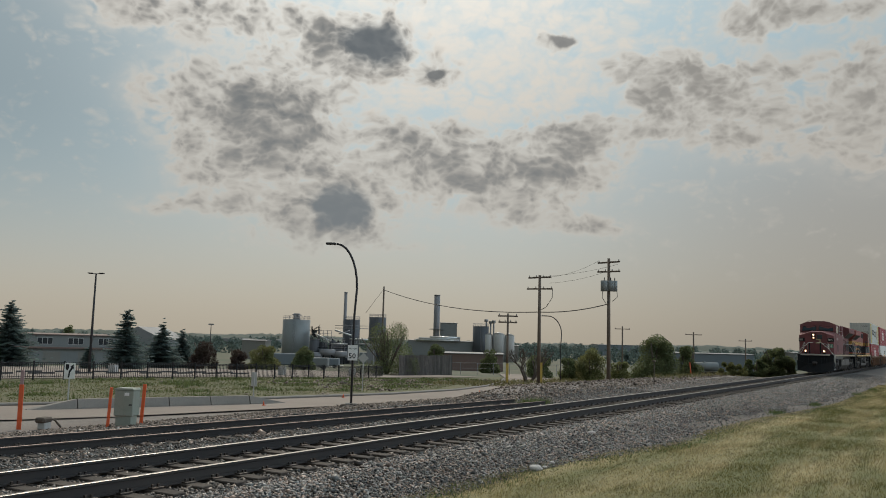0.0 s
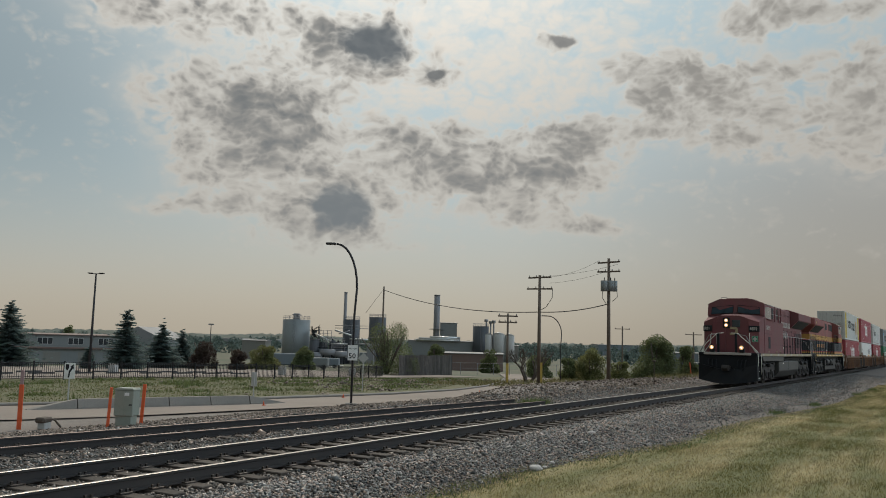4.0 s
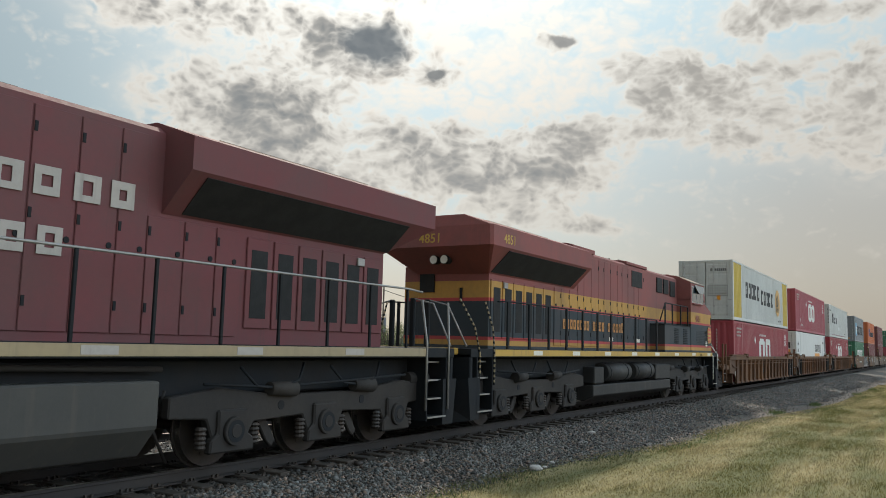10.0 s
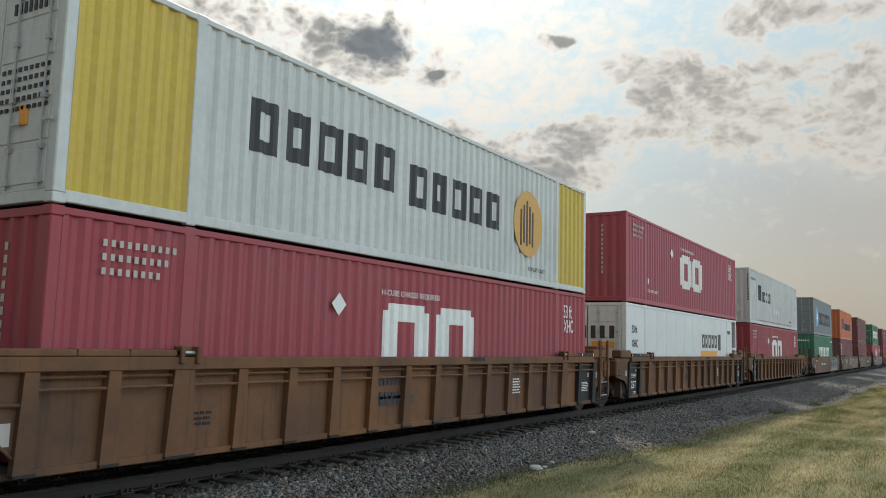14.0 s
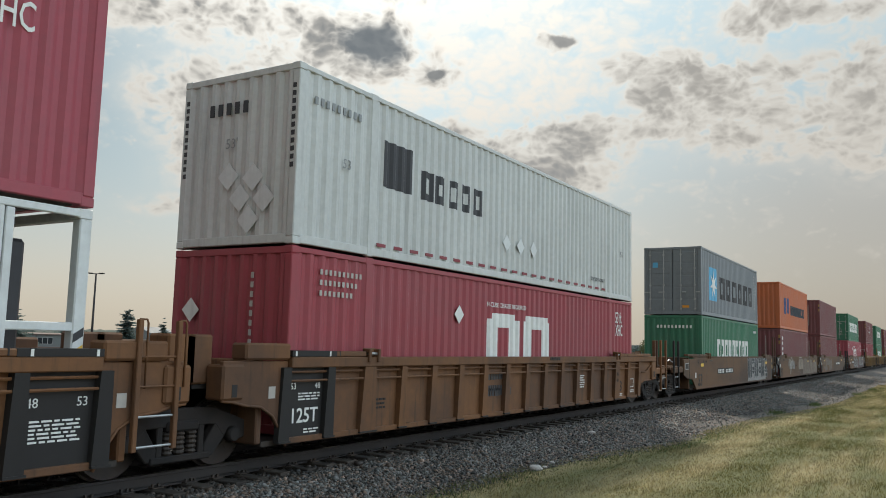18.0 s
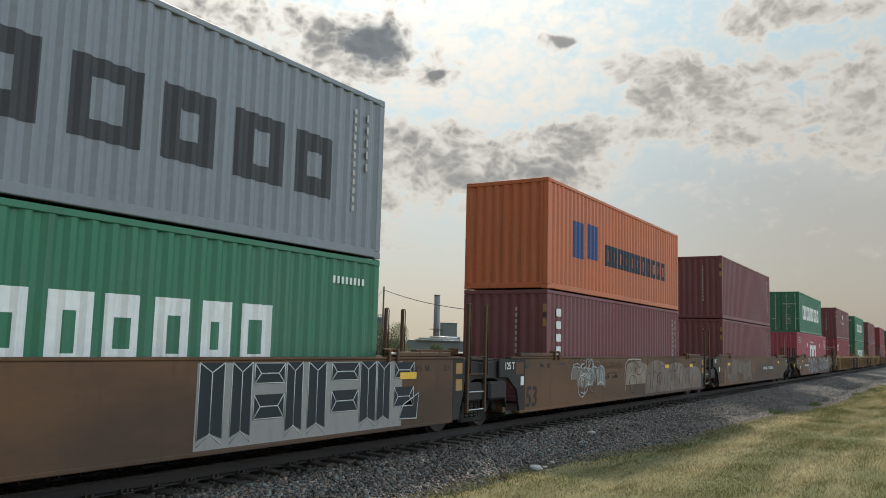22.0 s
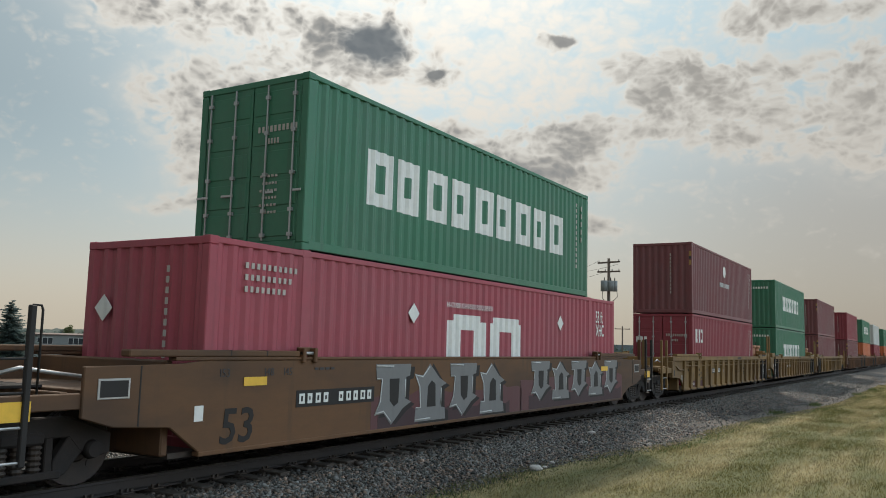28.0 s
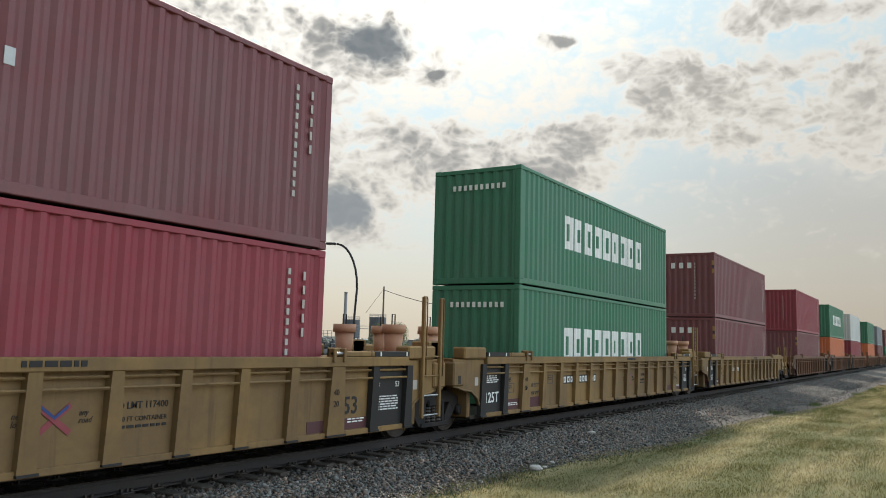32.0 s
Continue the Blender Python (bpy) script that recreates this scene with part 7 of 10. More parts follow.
            if e > 0:
                ring = [(e * 11.26, 0.44 + 0.28 * math.cos(k * math.pi / 10), 1.85 + 0.28 * math.sin(k * math.pi / 10)) for k in range(21)]
                wheel = part("brake_wheel", tube(bmesh.new(), ring, 0.022, 5), CAR_BLACK, root)
                for k in range(6):
                    part("spoke", drum(bmesh.new(), (e * 11.26, 0.44, 1.85), (e * 11.26, 0.44 + 0.28 * math.cos(k * math.pi / 3), 1.85 + 0.28 * math.sin(k * math.pi / 3)), 0.014, n=5), CAR_BLACK, wheel)
                part("brake_gear_case", slab(11.28, 11.5, 0.2, 0.68, 1.55, 2.0, bevel=0.05), CAR_BLACK, root)
            for s in (-1, 1) if front == rear == "end" else ():
                part("reflector", slab(e * 10.57, e * 11.08, s * 1.46, s * 1.468, 0.87, 1.08), YELLOW_MARK, root)
            if front == rear == "end" and e > 0:
                tank = part("air_reservoir", drum(bmesh.new(), (9.35, 0.5, 1.7), (10.45, 0.5, 1.7), 0.27, n=20), CAR_BLACK, root)
                part("filler_cap", drum(bmesh.new(), (9.9, 0.5, 1.96), (9.9, 0.5, 2.04), 0.09, n=10), CAR_BLACK, tank)
                for q in (9.6, 10.2):
                    part("tank_strap", drum(bmesh.new(), (q, 0.5, 1.7), (q + 0.05, 0.5, 1.7), 0.282, n=20), TRUCK_IRON, tank)
                part("reservoir_bracket", slab(9.5, 10.3, 0.35, 0.65, 1.17, 1.5, bevel=0.02), CAR_BLACK, root)
            part("brake_box", slab(e * 10.9, e * 11.2, 0.1, 0.75, 1.17, 1.5, bevel=0.03), CAR_BLACK, root)
        else:
            if e > 0:
                freight_truck(root, e * 9.76)
            # smooth cars: the shade inside the joint is put into these parts' colour
            metal = colour if ribbed else CAR_BLACK
            part("pivot_cover", drum(bmesh.new(), (e * 9.3, 0, 1.17), (e * 9.3, 0, 1.4), 0.3, n=16), metal, root)
            for s in (-1, 1):
                if not ribbed:
                    part("joint_box", slab(e * 9.0, e * 9.45, s * 0.9, s * 1.25, 1.17, 1.5, bevel=0.03), metal, root)
                    part("side_bearing", slab(e * 8.85, e * 9.6, s * 1.33, s * 1.48, 0.62, 1.02, bevel=0.05), metal, root)
                if colour is CAR_TAN:
                    x = 9.0 if e > 0 else -9.1
                    pot = part("lock_pot", drum(bmesh.new(), (x, s * 0.6, 1.98), (x, s * 0.6, 2.14), 0.24, 0.235, n=12), ROOF_PEACH, root)
                    part("pot_stem", drum(bmesh.new(), (x, s * 0.6, 1.4), (x, s * 0.6, 1.98), 0.14, 0.2, n=12), ROOF_PEACH, pot)
                    part("pot_handle", tube(bmesh.new(), [(x - 0.06, s * 0.6, 2.1), (x - 0.06, s * 0.6, 2.34), (x + 0.04, s * 0.6, 2.34), (x + 0.04, s * 0.6, 2.1)], 0.014, 5), CAR_BLACK, pot)
                    part("deck_beam", slab(e * 8.5, e * 9.5, s * 0.3, s * 0.95, 1.3, 1.42, bevel=0.02), colour, root)
            if e > 0:
                ladder(root, 8.68, 9.28, -1.5, 0.42, 2.66 if colour is CAR_TAN else 2.0, colour, 4) if ribbed else ladder(root, 8.86, 9.6, -1.5, 0.42, 2.63, colour, 4)
            elif not ribbed:
                ladder(root, -9.3, -8.6, 1.5, 0.8, 2.6, colour, 2)
    return root


def number_frame(bm, x0, x1, y, z0, z1, i):
    """One character of a car number, as a plain thin frame."""
    for a, b, c, d in frame_rects(x0, x1, z0, z1, i):
        box(bm, a, b, y - 0.009, y - 0.003, c, d)


def car_marks(root, kind, seed, front="joint", rear="joint"):
    """Painted panels, figures and writing on the near side of a well."""
    rng = random.Random(seed)
    yb = -1.389 if kind != "smooth" else -1.502

    def plate(name, x0, x1, z0, z1, material, y=yb):
        return part(name, slab(x0, x1, y - 0.004, y, z0, z1), material, root)

    def small_rows(x, z, wide, rows, material=WHITE_MARK, high=0.035, y=yb):
        bm = bmesh.new()
        for k in range(rows):
            a = x
            while a < x + wide - 0.05:
                w = rng.uniform(0.05, 0.16)
                box(bm, a, min(a + w, x + wide), y - 0.007, y, z - k * high * 2, z - k * high * 2 + high)
                a += w + 0.03
        tagged(part("small_print", bm, material, root), kind="stuff")
    if kind == "ribbed":
        if front == "joint":
            plate("black_panel", -8.2, -7.3, 0.36, 1.38, CAR_BLACK)
            writing("125T", 0.31, WHITE_MARK, root, -8.08, yb - 0.006, 0.56, squeeze=1.0, bold=0.012)
            writing("53", 0.13, WHITE_MARK, root, -8.08, yb - 0.006, 1.06)
            writing("48", 0.13, WHITE_MARK, root, -7.52, yb - 0.006, 1.06)
            small_rows(-7.9, 0.98, 0.5, 3, high=0.022)
            small_rows(-7.75, 0.44, 0.35, 2, high=0.022)
        if rear == "joint":
            plate("black_panel", 7.3, 8.2, 0.36, 1.38, CAR_BLACK)
            writing("48", 0.15, WHITE_MARK, root, 7.36, yb - 0.006, 1.0)
            writing("53", 0.15, WHITE_MARK, root, 7.97, yb - 0.006, 1.0)
            small_rows(7.42, 0.84, 0.62, 6, high=0.022)
        else:
            writing("53", 0.42, CAR_BLACK, root, 6.46, yb - 0.004, 0.52, squeeze=0.95, bold=0.012)
            writing("20", 0.15, CAR_BLACK, root, 6.1, -1.502, 0.98)
            writing("40", 0.15, CAR_BLACK, root, 6.1, -1.498, 0.8)
            for x0, x1, z0, z1 in ((7.55, 7.95, 0.6, 0.62), (7.55, 7.95, 0.84, 0.86), (7.55, 7.57, 0.6, 0.86), (7.93, 7.95, 0.6, 0.86)):
                plate("card_frame", x0, x1, z0, z1, WHITE_MARK)
            small_rows(7.6, 0.5, 0.4, 2, high=0.022)
            small_rows(6.5, 0.42, 0.4, 2, high=0.022)
        small_rows(1.2, 1.46, 0.6, 1, CAR_BLACK, 0.07, -1.521)
        small_rows(-2.0, 1.05, 1.0, 2, CHARCOAL, 0.12)
        small_rows(-2.0, 0.7, 1.3, 1, CHARCOAL, 0.16)
        small_rows(-6.2, 0.8, 0.6, 3, CAR_BLACK)
        small_rows(3.36, 1.02, 0.42, 6, WHITE_MARK, 0.03)
    elif kind == "tan":
        if rear == "joint":
            plate("black_panel", 7.3, 8.2, 0.36, 1.38, CAR_BLACK)
        if front == "joint":
            plate("black_panel", -8.2, -7.3, 0.36, 1.38, CAR_BLACK)
            writing("125T", 0.31, WHITE_MARK, root, -8.08, yb - 0.006, 0.57, squeeze=1.0, bold=0.012)
            small_rows(-8.0, 1.12, 0.55, 4, high=0.022)
        plate("maroon_foot", -7.2, -5.2, 0.37, 0.6, FOOT_MAROON)
        plate("maroon_foot", 5.6, 7.22, 0.37, 0.55, FOOT_MAROON)
        small_rows(6.6, 0.52, 0.45, 2, high=0.022)
        small_rows(-6.98, 0.5, 0.5, 2, high=0.02)
        writing("IL 53'1\"", 0.13, CHARCOAL, root, -5.72, yb - 0.003, 0.83)
        writing("IW 8'9\"", 0.13, CHARCOAL, root, -5.72, yb - 0.003, 0.64)
        for x, z in ((-6.95, 0.74), (-4.78, 0.88)):
            frame_mark = bmesh.new()
            for a, b, c, d in ((0, 0.3, 0, 0.014), (0, 0.3, 0.196, 0.21), (0, 0.014, 0.014, 0.196), (0.286, 0.3, 0.014, 0.196)):
                box(frame_mark, x + a, x + b, yb - 0.006, yb - 0.003, z + c, z + d)
            part("stencil_frame", frame_mark, CHARCOAL, root)
            small_rows(x + 0.06, z + 0.14, 0.18, 2, CHARCOAL, 0.022)
        plate("dark_band", -4.1, -1.45, 0.85, 1.06, CAR_BLACK)
        bm = bmesh.new()
        for i in range(4):
            number_frame(bm, -4.02 + i * 0.23, -3.86 + i * 0.23, yb, 0.88, 1.03, i)
            number_frame(bm, -2.7 + i * 0.2, -2.56 + i * 0.2, yb, 0.88, 1.03, i + 1)
        for i in range(2):
            number_frame(bm, -1.82 + i * 0.18, -1.69 + i * 0.18, yb, 0.88, 1.03, i)
        tagged(part("code_marking", bm, WHITE_MARK, root), kind="stuff")
        writing("53", 0.4, CAR_BLACK, root, 6.48, yb - 0.003, 0.62, bold=0.014)
        writing("40", 0.14, CAR_BLACK, root, 6.1, -1.5, 0.94)
        writing("20", 0.14, CAR_BLACK, root, 6.1, -1.496, 0.76)
        writing("40", 0.14, CAR_BLACK, root, -6.3, -1.5, 0.98)
        writing("20", 0.14, CAR_BLACK, root, -6.3, -1.496, 0.78)
        writing("48", 0.15, CAR_BLACK, root, -7.55, yb - 0.003, 0.98)
        writing("45", 0.15, CAR_BLACK, root, -6.95, yb - 0.003, 0.98)
        if rear == "joint":
            writing("8", 0.14, WHITE_MARK, root, 7.42, yb - 0.006, 1.02)
            writing("53", 0.14, WHITE_MARK, root, 7.95, yb - 0.006, 1.02)
            small_rows(7.4, 0.85, 0.65, 6, high=0.022)
        writing("LD LMT 117400", 0.12, CAR_BLACK, root, 2.12, yb - 0.003, 0.93, bold=0.006)
        writing("20 FT CONTAINER", 0.085, CAR_BLACK, root, 2.2, yb - 0.003, 0.78)
        small_rows(2.2, 0.7, 0.7, 1, CAR_BLACK)
        small_rows(0.85, 1.44, 0.8, 1, CAR_BLACK, 0.07, -1.521)
        for k, (first, second) in enumerate((("next", "any"), ("load", "road"))):
            writing(first, 0.1, CAR_BLACK, root, 0.86, yb - 0.003, 0.89 - 0.085 * k, lean=0.3, squeeze=0.9)
            writing(second, 0.1, CAR_BLACK, root, 1.66, yb - 0.003, 0.89 - 0.085 * k, lean=0.3, squeeze=0.9)
        bm = bmesh.new()
        for a in (-1, 1):
            before = len(bm.verts)
            box(bm, -0.25, 0.25, yb - 0.006, yb - 0.003, -0.035, 0.035)
            bm.verts.ensure_lookup_table()
            bmesh.ops.transform(bm, matrix=pose(1.36, -0.003 * a, 0.86, 0, 38 * a, 0), verts=bm.verts[before:])
        part("cross_mark", bm, MAROON_RED, root)
        part("cross_outline", prism(bmesh.new(), [(1.2, 1.02), (1.36, 0.9), (1.52, 1.02), (1.52, 0.98), (1.36, 0.86), (1.2, 0.98)], yb - 0.012, yb - 0.009, "y"), DEEP_BLUE, root)
    else:
        writing("53", 0.66, CAR_BLACK, root, -7.92, yb - 0.003, 0.4, bold=0.014, lean=0.1)
        at, step = (-4.6, 0.29) if rear == "joint" else (2.0, 0.3) if front == "joint" else (-6.4, 0.19)
        if front == "end" or rear == "end":
            plate("dark_band", at, at + 10.4 * step, 0.8, 1.05, CAR_BLACK)
        bm = bmesh.new()
        for i in range(10 if front == "end" or rear == "end" else 0):
            if i != 4:
                number_frame(bm, at + (i + 0.35) * step, at + (i + 1.0) * step, yb, 0.85, 1.0, i)
        if len(bm.verts):
            tagged(part("code_marking", bm, WHITE_MARK, root), kind="stuff")
        if front == "joint":
            writing("125 T", 0.22, WHITE_MARK, root, -8.98, -1.5, 1.27, squeeze=0.95, bold=0.008)
        else:
            plate("paper_card", -8.35, -8.2, 0.72, 0.92, WHITE_MARK)
        if front == "joint":
            spots = ((3.3, 3.72), (6.53, 6.95)) if rear == "joint" else ((-6.48, -6.02), (6.5, 6.95))
        else:
            spots = ((-7.5, -7.05), (6.42, 6.95))
        for a, b in spots:
            part("yellow_patch", slab(a, b, -1.514, -1.51, 1.15, 1.27), YELLOW_MARK, root)
        for x, word in ((-7.95, "53"), (-7.1, "48"), (-6.7, "45"), (7.95, "53"), (7.25, "48"), (6.95, "45")):
            writing("I" + word, 0.16, CHARCOAL, root, x, yb - 0.003, 1.28)
        small_rows(-6.0, 1.35, 0.5, 1, CHARCOAL)


SPRAY_FORMS = (((0, 0.9), (0.5, 1), (1, 0.85), (0.72, 0.55), (1, 0.2), (0.6, 0), (0.3, 0.18), (0, 0), (0.22, 0.5)),
               ((0, 1), (0.8, 0.95), (0.6, 0.62), (1, 0.5), (0.8, 0.05), (0.4, 0.25), (0.1, 0), (0.2, 0.45)),
               ((0.1, 0.95), (0.5, 0.78), (0.95, 1), (0.82, 0.4), (1, 0.1), (0.5, -0.05), (0.05, 0.1), (0.22, 0.6)),
               ((0, 0.8), (0.3, 1), (0.6, 0.85), (1, 1), (0.9, 0.6), (1, 0.3), (0.7, 0), (0.4, 0.2), (0.05, 0.05), (0.15, 0.45)))


def flat_form(pts, y):
    """A filled outline, a few millimetres proud of the wall at y."""
    return prism(bmesh.new(), pts, y - 0.002, y, "y")


def graffiti(root, x0, x1, z0, z1, seed, y=-1.502, fill=GRAFFITI_GREY, edge=GRAFFITI_WHITE, back=CAR_BLACK, wide=0.95, bubble=False):
    """A sprayed tag of angular forms that spell nothing: dark backing, filled form, pale edge."""
    rng = random.Random(seed)
    letters = max(2, round((x1 - x0) / wide))
    for i in range(letters):
        a = x0 + (x1 - x0) * i / letters
        w = (x1 - x0) / letters * 0.93
        form = SPRAY_FORMS[(i + seed) % len(SPRAY_FORMS)]
        if bubble:
            form = [(0.5 + (0.5 + 0.07 * math.sin(3 * k + i)) * math.cos(-k * math.pi / 9), 0.5 + (0.48 + 0.08 * math.sin(2 * k + 2 * i)) * math.sin(-k * math.pi / 9)) for k in range(18)]
        lift, tilt = rng.uniform(-0.04, 0.05), rng.uniform(-0.08, 0.12)
        shape = [(a + w * (p + tilt * (q - 0.5)) + rng.uniform(-0.02, 0.02), z0 + lift + (z1 - z0 - 0.06) * max(q, -0.05 if z0 > 0.4 else 0.0)) for p, q in form]
        mx, mz = a + w / 2, (z0 + z1) / 2
        if back:
            outer = [(mx + (p - mx) * 1.14 - 0.03, max(0.33, mz + (q - mz) * 1.08 - 0.03)) for p, q in shape]
            part("sprayed_shadow", flat_form(outer, y), back, root)
        part("sprayed_form", flat_form(shape, y - 0.0025), fill, root)
        inner = [(mx + (p - mx) * 0.36 + 0.03, mz + (q - mz) * 0.3) for p, q in shape[1:-1:2]]
        part("sprayed_facet", flat_form(inner, y - 0.005), back or CAR_FLAT, root)
        line = bmesh.new()
        tube(line, [(p, y - 0.006, q) for p, q in shape + shape[:1]], 0.018, 4)
        for v in line.verts:
            v.co.y = y - 0.006 + 0.03 * (v.co.y - y + 0.006)
        part("sprayed_line", line, edge, root)


def pillars(root, x0, x1, z0, z1, y=-1.502):
    """A sprayed row of dark faceted columns with pale edges on a pale ground; it spells nothing."""
    part("sprayed_ground", slab(x0, x1 - 0.55, y - 0.002, y, z0, z1), GRAFFITI_CHALK, root)
    a, i = x0 + 0.04, 0
    while a < x1 - 0.5:
        w = (0.44, 0.38, 0.62, 0.36, 0.42, 0.7)[i % 6]
        b, d = a + w, 0.13
        if i % 3 == 2:
            # two stacked cut blocks
            for lo, hi in ((z0 + 0.3 * (z1 - z0), z0 + 0.6 * (z1 - z0)), (z0 + 0.74 * (z1 - z0), z1 - 0.02)):
                part("sprayed_form", flat_form([(a, hi), (b, hi), (b, lo), (a, lo)][::-1], y - 0.0025), GRAFFITI_SLATE, root)
                mid = (lo + hi) / 2
                for pts in ([(a, hi), (a + d, mid), (b - d, mid), (b, hi)], [(a, lo), (a + d, mid)], [(b, lo), (b - d, mid)], [(a, lo), (b, lo)], [(a, lo), (a, hi)], [(b, lo), (b, hi)]):
                    line_run(root, pts, y - 0.0055, 0.01, GRAFFITI_WHITE)
        else:
            shape = [(a, z1), (b, z1), (b, z0 + d), ((a + b) / 2, z0 + 1.6 * d), (a, z0 + d)]
            part("sprayed_form", flat_form(shape[::-1], y - 0.0025), GRAFFITI_SLATE, root)
            m = (a + b) / 2
            for pts in ([(a, z1), (m, z1 - d), (b, z1)], [(m, z1 - d), (m, z0 + 1.6 * d)], [(a, z0 + d * 0.4), (m, z0 + 1.6 * d), (b, z0 + d * 0.4)], [(a, z0 + d), (a, z1)], [(b, z0 + d), (b, z1)]):
                line_run(root, pts, y - 0.0055, 0.01, GRAFFITI_WHITE)
        a = b + (0.14, 0.05, 0.04, 0.13)[i % 4]
        i += 1
    tip = [(x1 - 0.62, z0 + 0.12), (x1 - 0.5, z0 + 0.36), (x1, z0 + 0.55), (x1 - 0.06, z0 + 0.1)]
    part("sprayed_form", flat_form(tip, y - 0.0025), GRAFFITI_SLATE, root)
    line_run(root, tip + tip[:1], y - 0.0055, 0.014, GRAFFITI_WHITE)


def line_run(root, pts, y, wide, material):
    """A straight-edged sprayed line through the points (x, z)."""
    line = bmesh.new()
    tube(line, [(p, y, q) for p, q in pts], wide, 4)
    for v in line.verts:
        v.co.y = y + 0.03 * (v.co.y - y)
    part("sprayed_line", line, material, root)


SILVER_FORM = ((0.0, 1.0), (1.0, 1.0), (0.97, 0.8), (0.86, 0.78), (0.84, 0.42), (1.02, 0.36), (0.78, 0.26), (0.45, 0.0), (0.24, 0.2), (0.0, 0.18), (0.14, 0.4), (0.18, 0.76), (0.03, 0.76))


def silver_blocks(root, x0, x1, z0, z1, count, y=-1.5045):
    """Heavy silver forms, each a slab on two legs that runs out in a point, with a dark inside, a dark cast side and pale chipped edges."""
    step = (x1 - x0) / count
    for i in range(count):
        a, w, h = x0 + i * step, step * 0.88, z1 - z0
        flip = i % 2

        def at(p, q, dx=0.0, dz=0.0):
            return (a + w * p + dx, z0 + h * ((1 - q) if flip else q) + dz)
        shape = [at(p, q) for p, q in SILVER_FORM]
        way = 1 if flip else -1
        part("sprayed_shadow", flat_form([at(p, q, 0.13, -0.05 if q > 0.1 else 0.0) for p, q in SILVER_FORM][::way], y), CAR_BLACK, root)
        part("sprayed_form", flat_form(shape[::way], y - 0.0028), GRAFFITI_GREY, root)
        hole = [at(p, q) for p, q in ((0.4, 0.4), (0.38, 0.76), (0.66, 0.76), (0.64, 0.36), (0.52, 0.3))]
        part("sprayed_facet", flat_form(hole[::-way], y - 0.0056), CAR_BLACK, root)
        for pts in (shape[9:13], [at(0.02, 0.97), at(0.5, 0.96)], [at(0.84, 0.44), at(0.84, 0.74)], [at(0.0, 0.2), at(0.24, 0.23), at(0.45, 0.05)]):
            line_run(root, pts, y - 0.006, 0.017, GRAFFITI_WHITE)


def stroke(root, pts, y, wide, material):
    """One sprayed line that follows a smooth way through the points (x, z)."""
    way = []
    ends = [pts[0]] + list(pts) + [pts[-1]]
    for p, q, r, s in zip(ends, ends[1:], ends[2:], ends[3:]):
        for k in range(5):
            t = k / 5
            way.append(tuple(0.5 * (2 * q[i] + (r[i] - p[i]) * t + (2 * p[i] - 5 * q[i] + 4 * r[i] - s[i]) * t * t + (3 * q[i] - p[i] - 3 * r[i] + s[i]) * t ** 3) for i in (0, 1)))
    way.append(tuple(pts[-1]))
    line = bmesh.new()
    tube(line, [(p, y, min(max(q, 0.35), 1.48)) for p, q in way], wide, 4)
    for v in line.verts:
        v.co.y = y + 0.03 * (v.co.y - y)
    part("sprayed_line", line, material, root)


def arches(root, x0, x1, z0, z1, seed, wide, fill, edge, y=-1.502, heavy=0.022):
    """Fat round forms crowded over one another, each a tall dome with a dark outline and its own shade of silver."""
    rng = random.Random(seed)
    x, i = x0, 0
    while x < x1 - 0.3:
        w = wide * rng.uniform(0.55, 1.3)
        low = z0 if i % 4 else z0 + 0.3 * (z1 - z0)
        high = z1 - rng.uniform(0.0, 0.28) * (z1 - z0)
        lean = rng.uniform(-0.25, 0.3)
        shape = []
        for k in range(13):
            a = math.pi * (1 - k / 12)
            shape.append((x + w * (0.5 + 0.5 * math.cos(a)) + lean * (k / 6 if k <= 6 else 2 - k / 6) * 0.5 + rng.uniform(-0.02, 0.02), low + (high - low) * max(0.0, math.sin(a)) ** 0.38))
        layer = y - 0.0012 * (i % 4)
        part("sprayed_form", flat_form(shape[::-1], layer), fill[rng.randrange(len(fill))], root)
        if edge:
            stroke(root, shape[::2], layer - 0.0035, heavy, edge)
        if edge and rng.random() < 0.6:
            cx, cz = x + w * 0.5, low + (high - low) * 0.45
            stroke(root, [(cx - 0.12 * w, cz - 0.2), (cx - 0.02 * w, cz + 0.15), (cx + 0.15 * w, cz + 0.05), (cx + 0.1 * w, cz - 0.25)], layer - 0.0035, heavy * 0.8, edge)
        x += w * rng.uniform(0.62, 0.92)
        i += 1


def tangle(root, x0, x1, z0, z1, seed, count, material, y=-1.503, wide=0.014):
    """A quick scribbled tag: looping pale lines over one another that spell nothing."""
    rng = random.Random(seed)
    for i in range(count):
        cx, cz = rng.uniform(x0, x1), rng.uniform(z0, z1)
        rx, rz = rng.uniform(0.15, 0.4), rng.uniform(0.15, 0.5) * (z1 - z0)
        turn = rng.uniform(0, 6.28)
        pts = [(cx + rx * (1 - 0.08 * k) * math.cos(turn + k * 0.9), cz + rz * (1 - 0.06 * k) * math.sin(turn + k * 0.9)) for k in range(rng.randint(4, 8))]
        stroke(root, pts, y - 0.0008 * (i % 5), wide, material[i % len(material)])


def drips(root, x0, x1, z0, z1, seed, count, material, y=-1.504):
    """Runs of thin paint down the side."""
    rng = random.Random(seed)
    for i in range(count):
        x = x0 + (x1 - x0) * (i + rng.random() * 0.8) / count
        top = rng.uniform(0.6 * z1 + 0.4 * z0, z1)
        length = rng.uniform(0.15, 0.6) * (z1 - z0)
        pts = [(x + rng.uniform(-0.05, 0.05), top - length * k / 4) for k in range(5)]
        stroke(root, pts, y - 0.0006 * (i % 4), rng.uniform(0.012, 0.03), material)


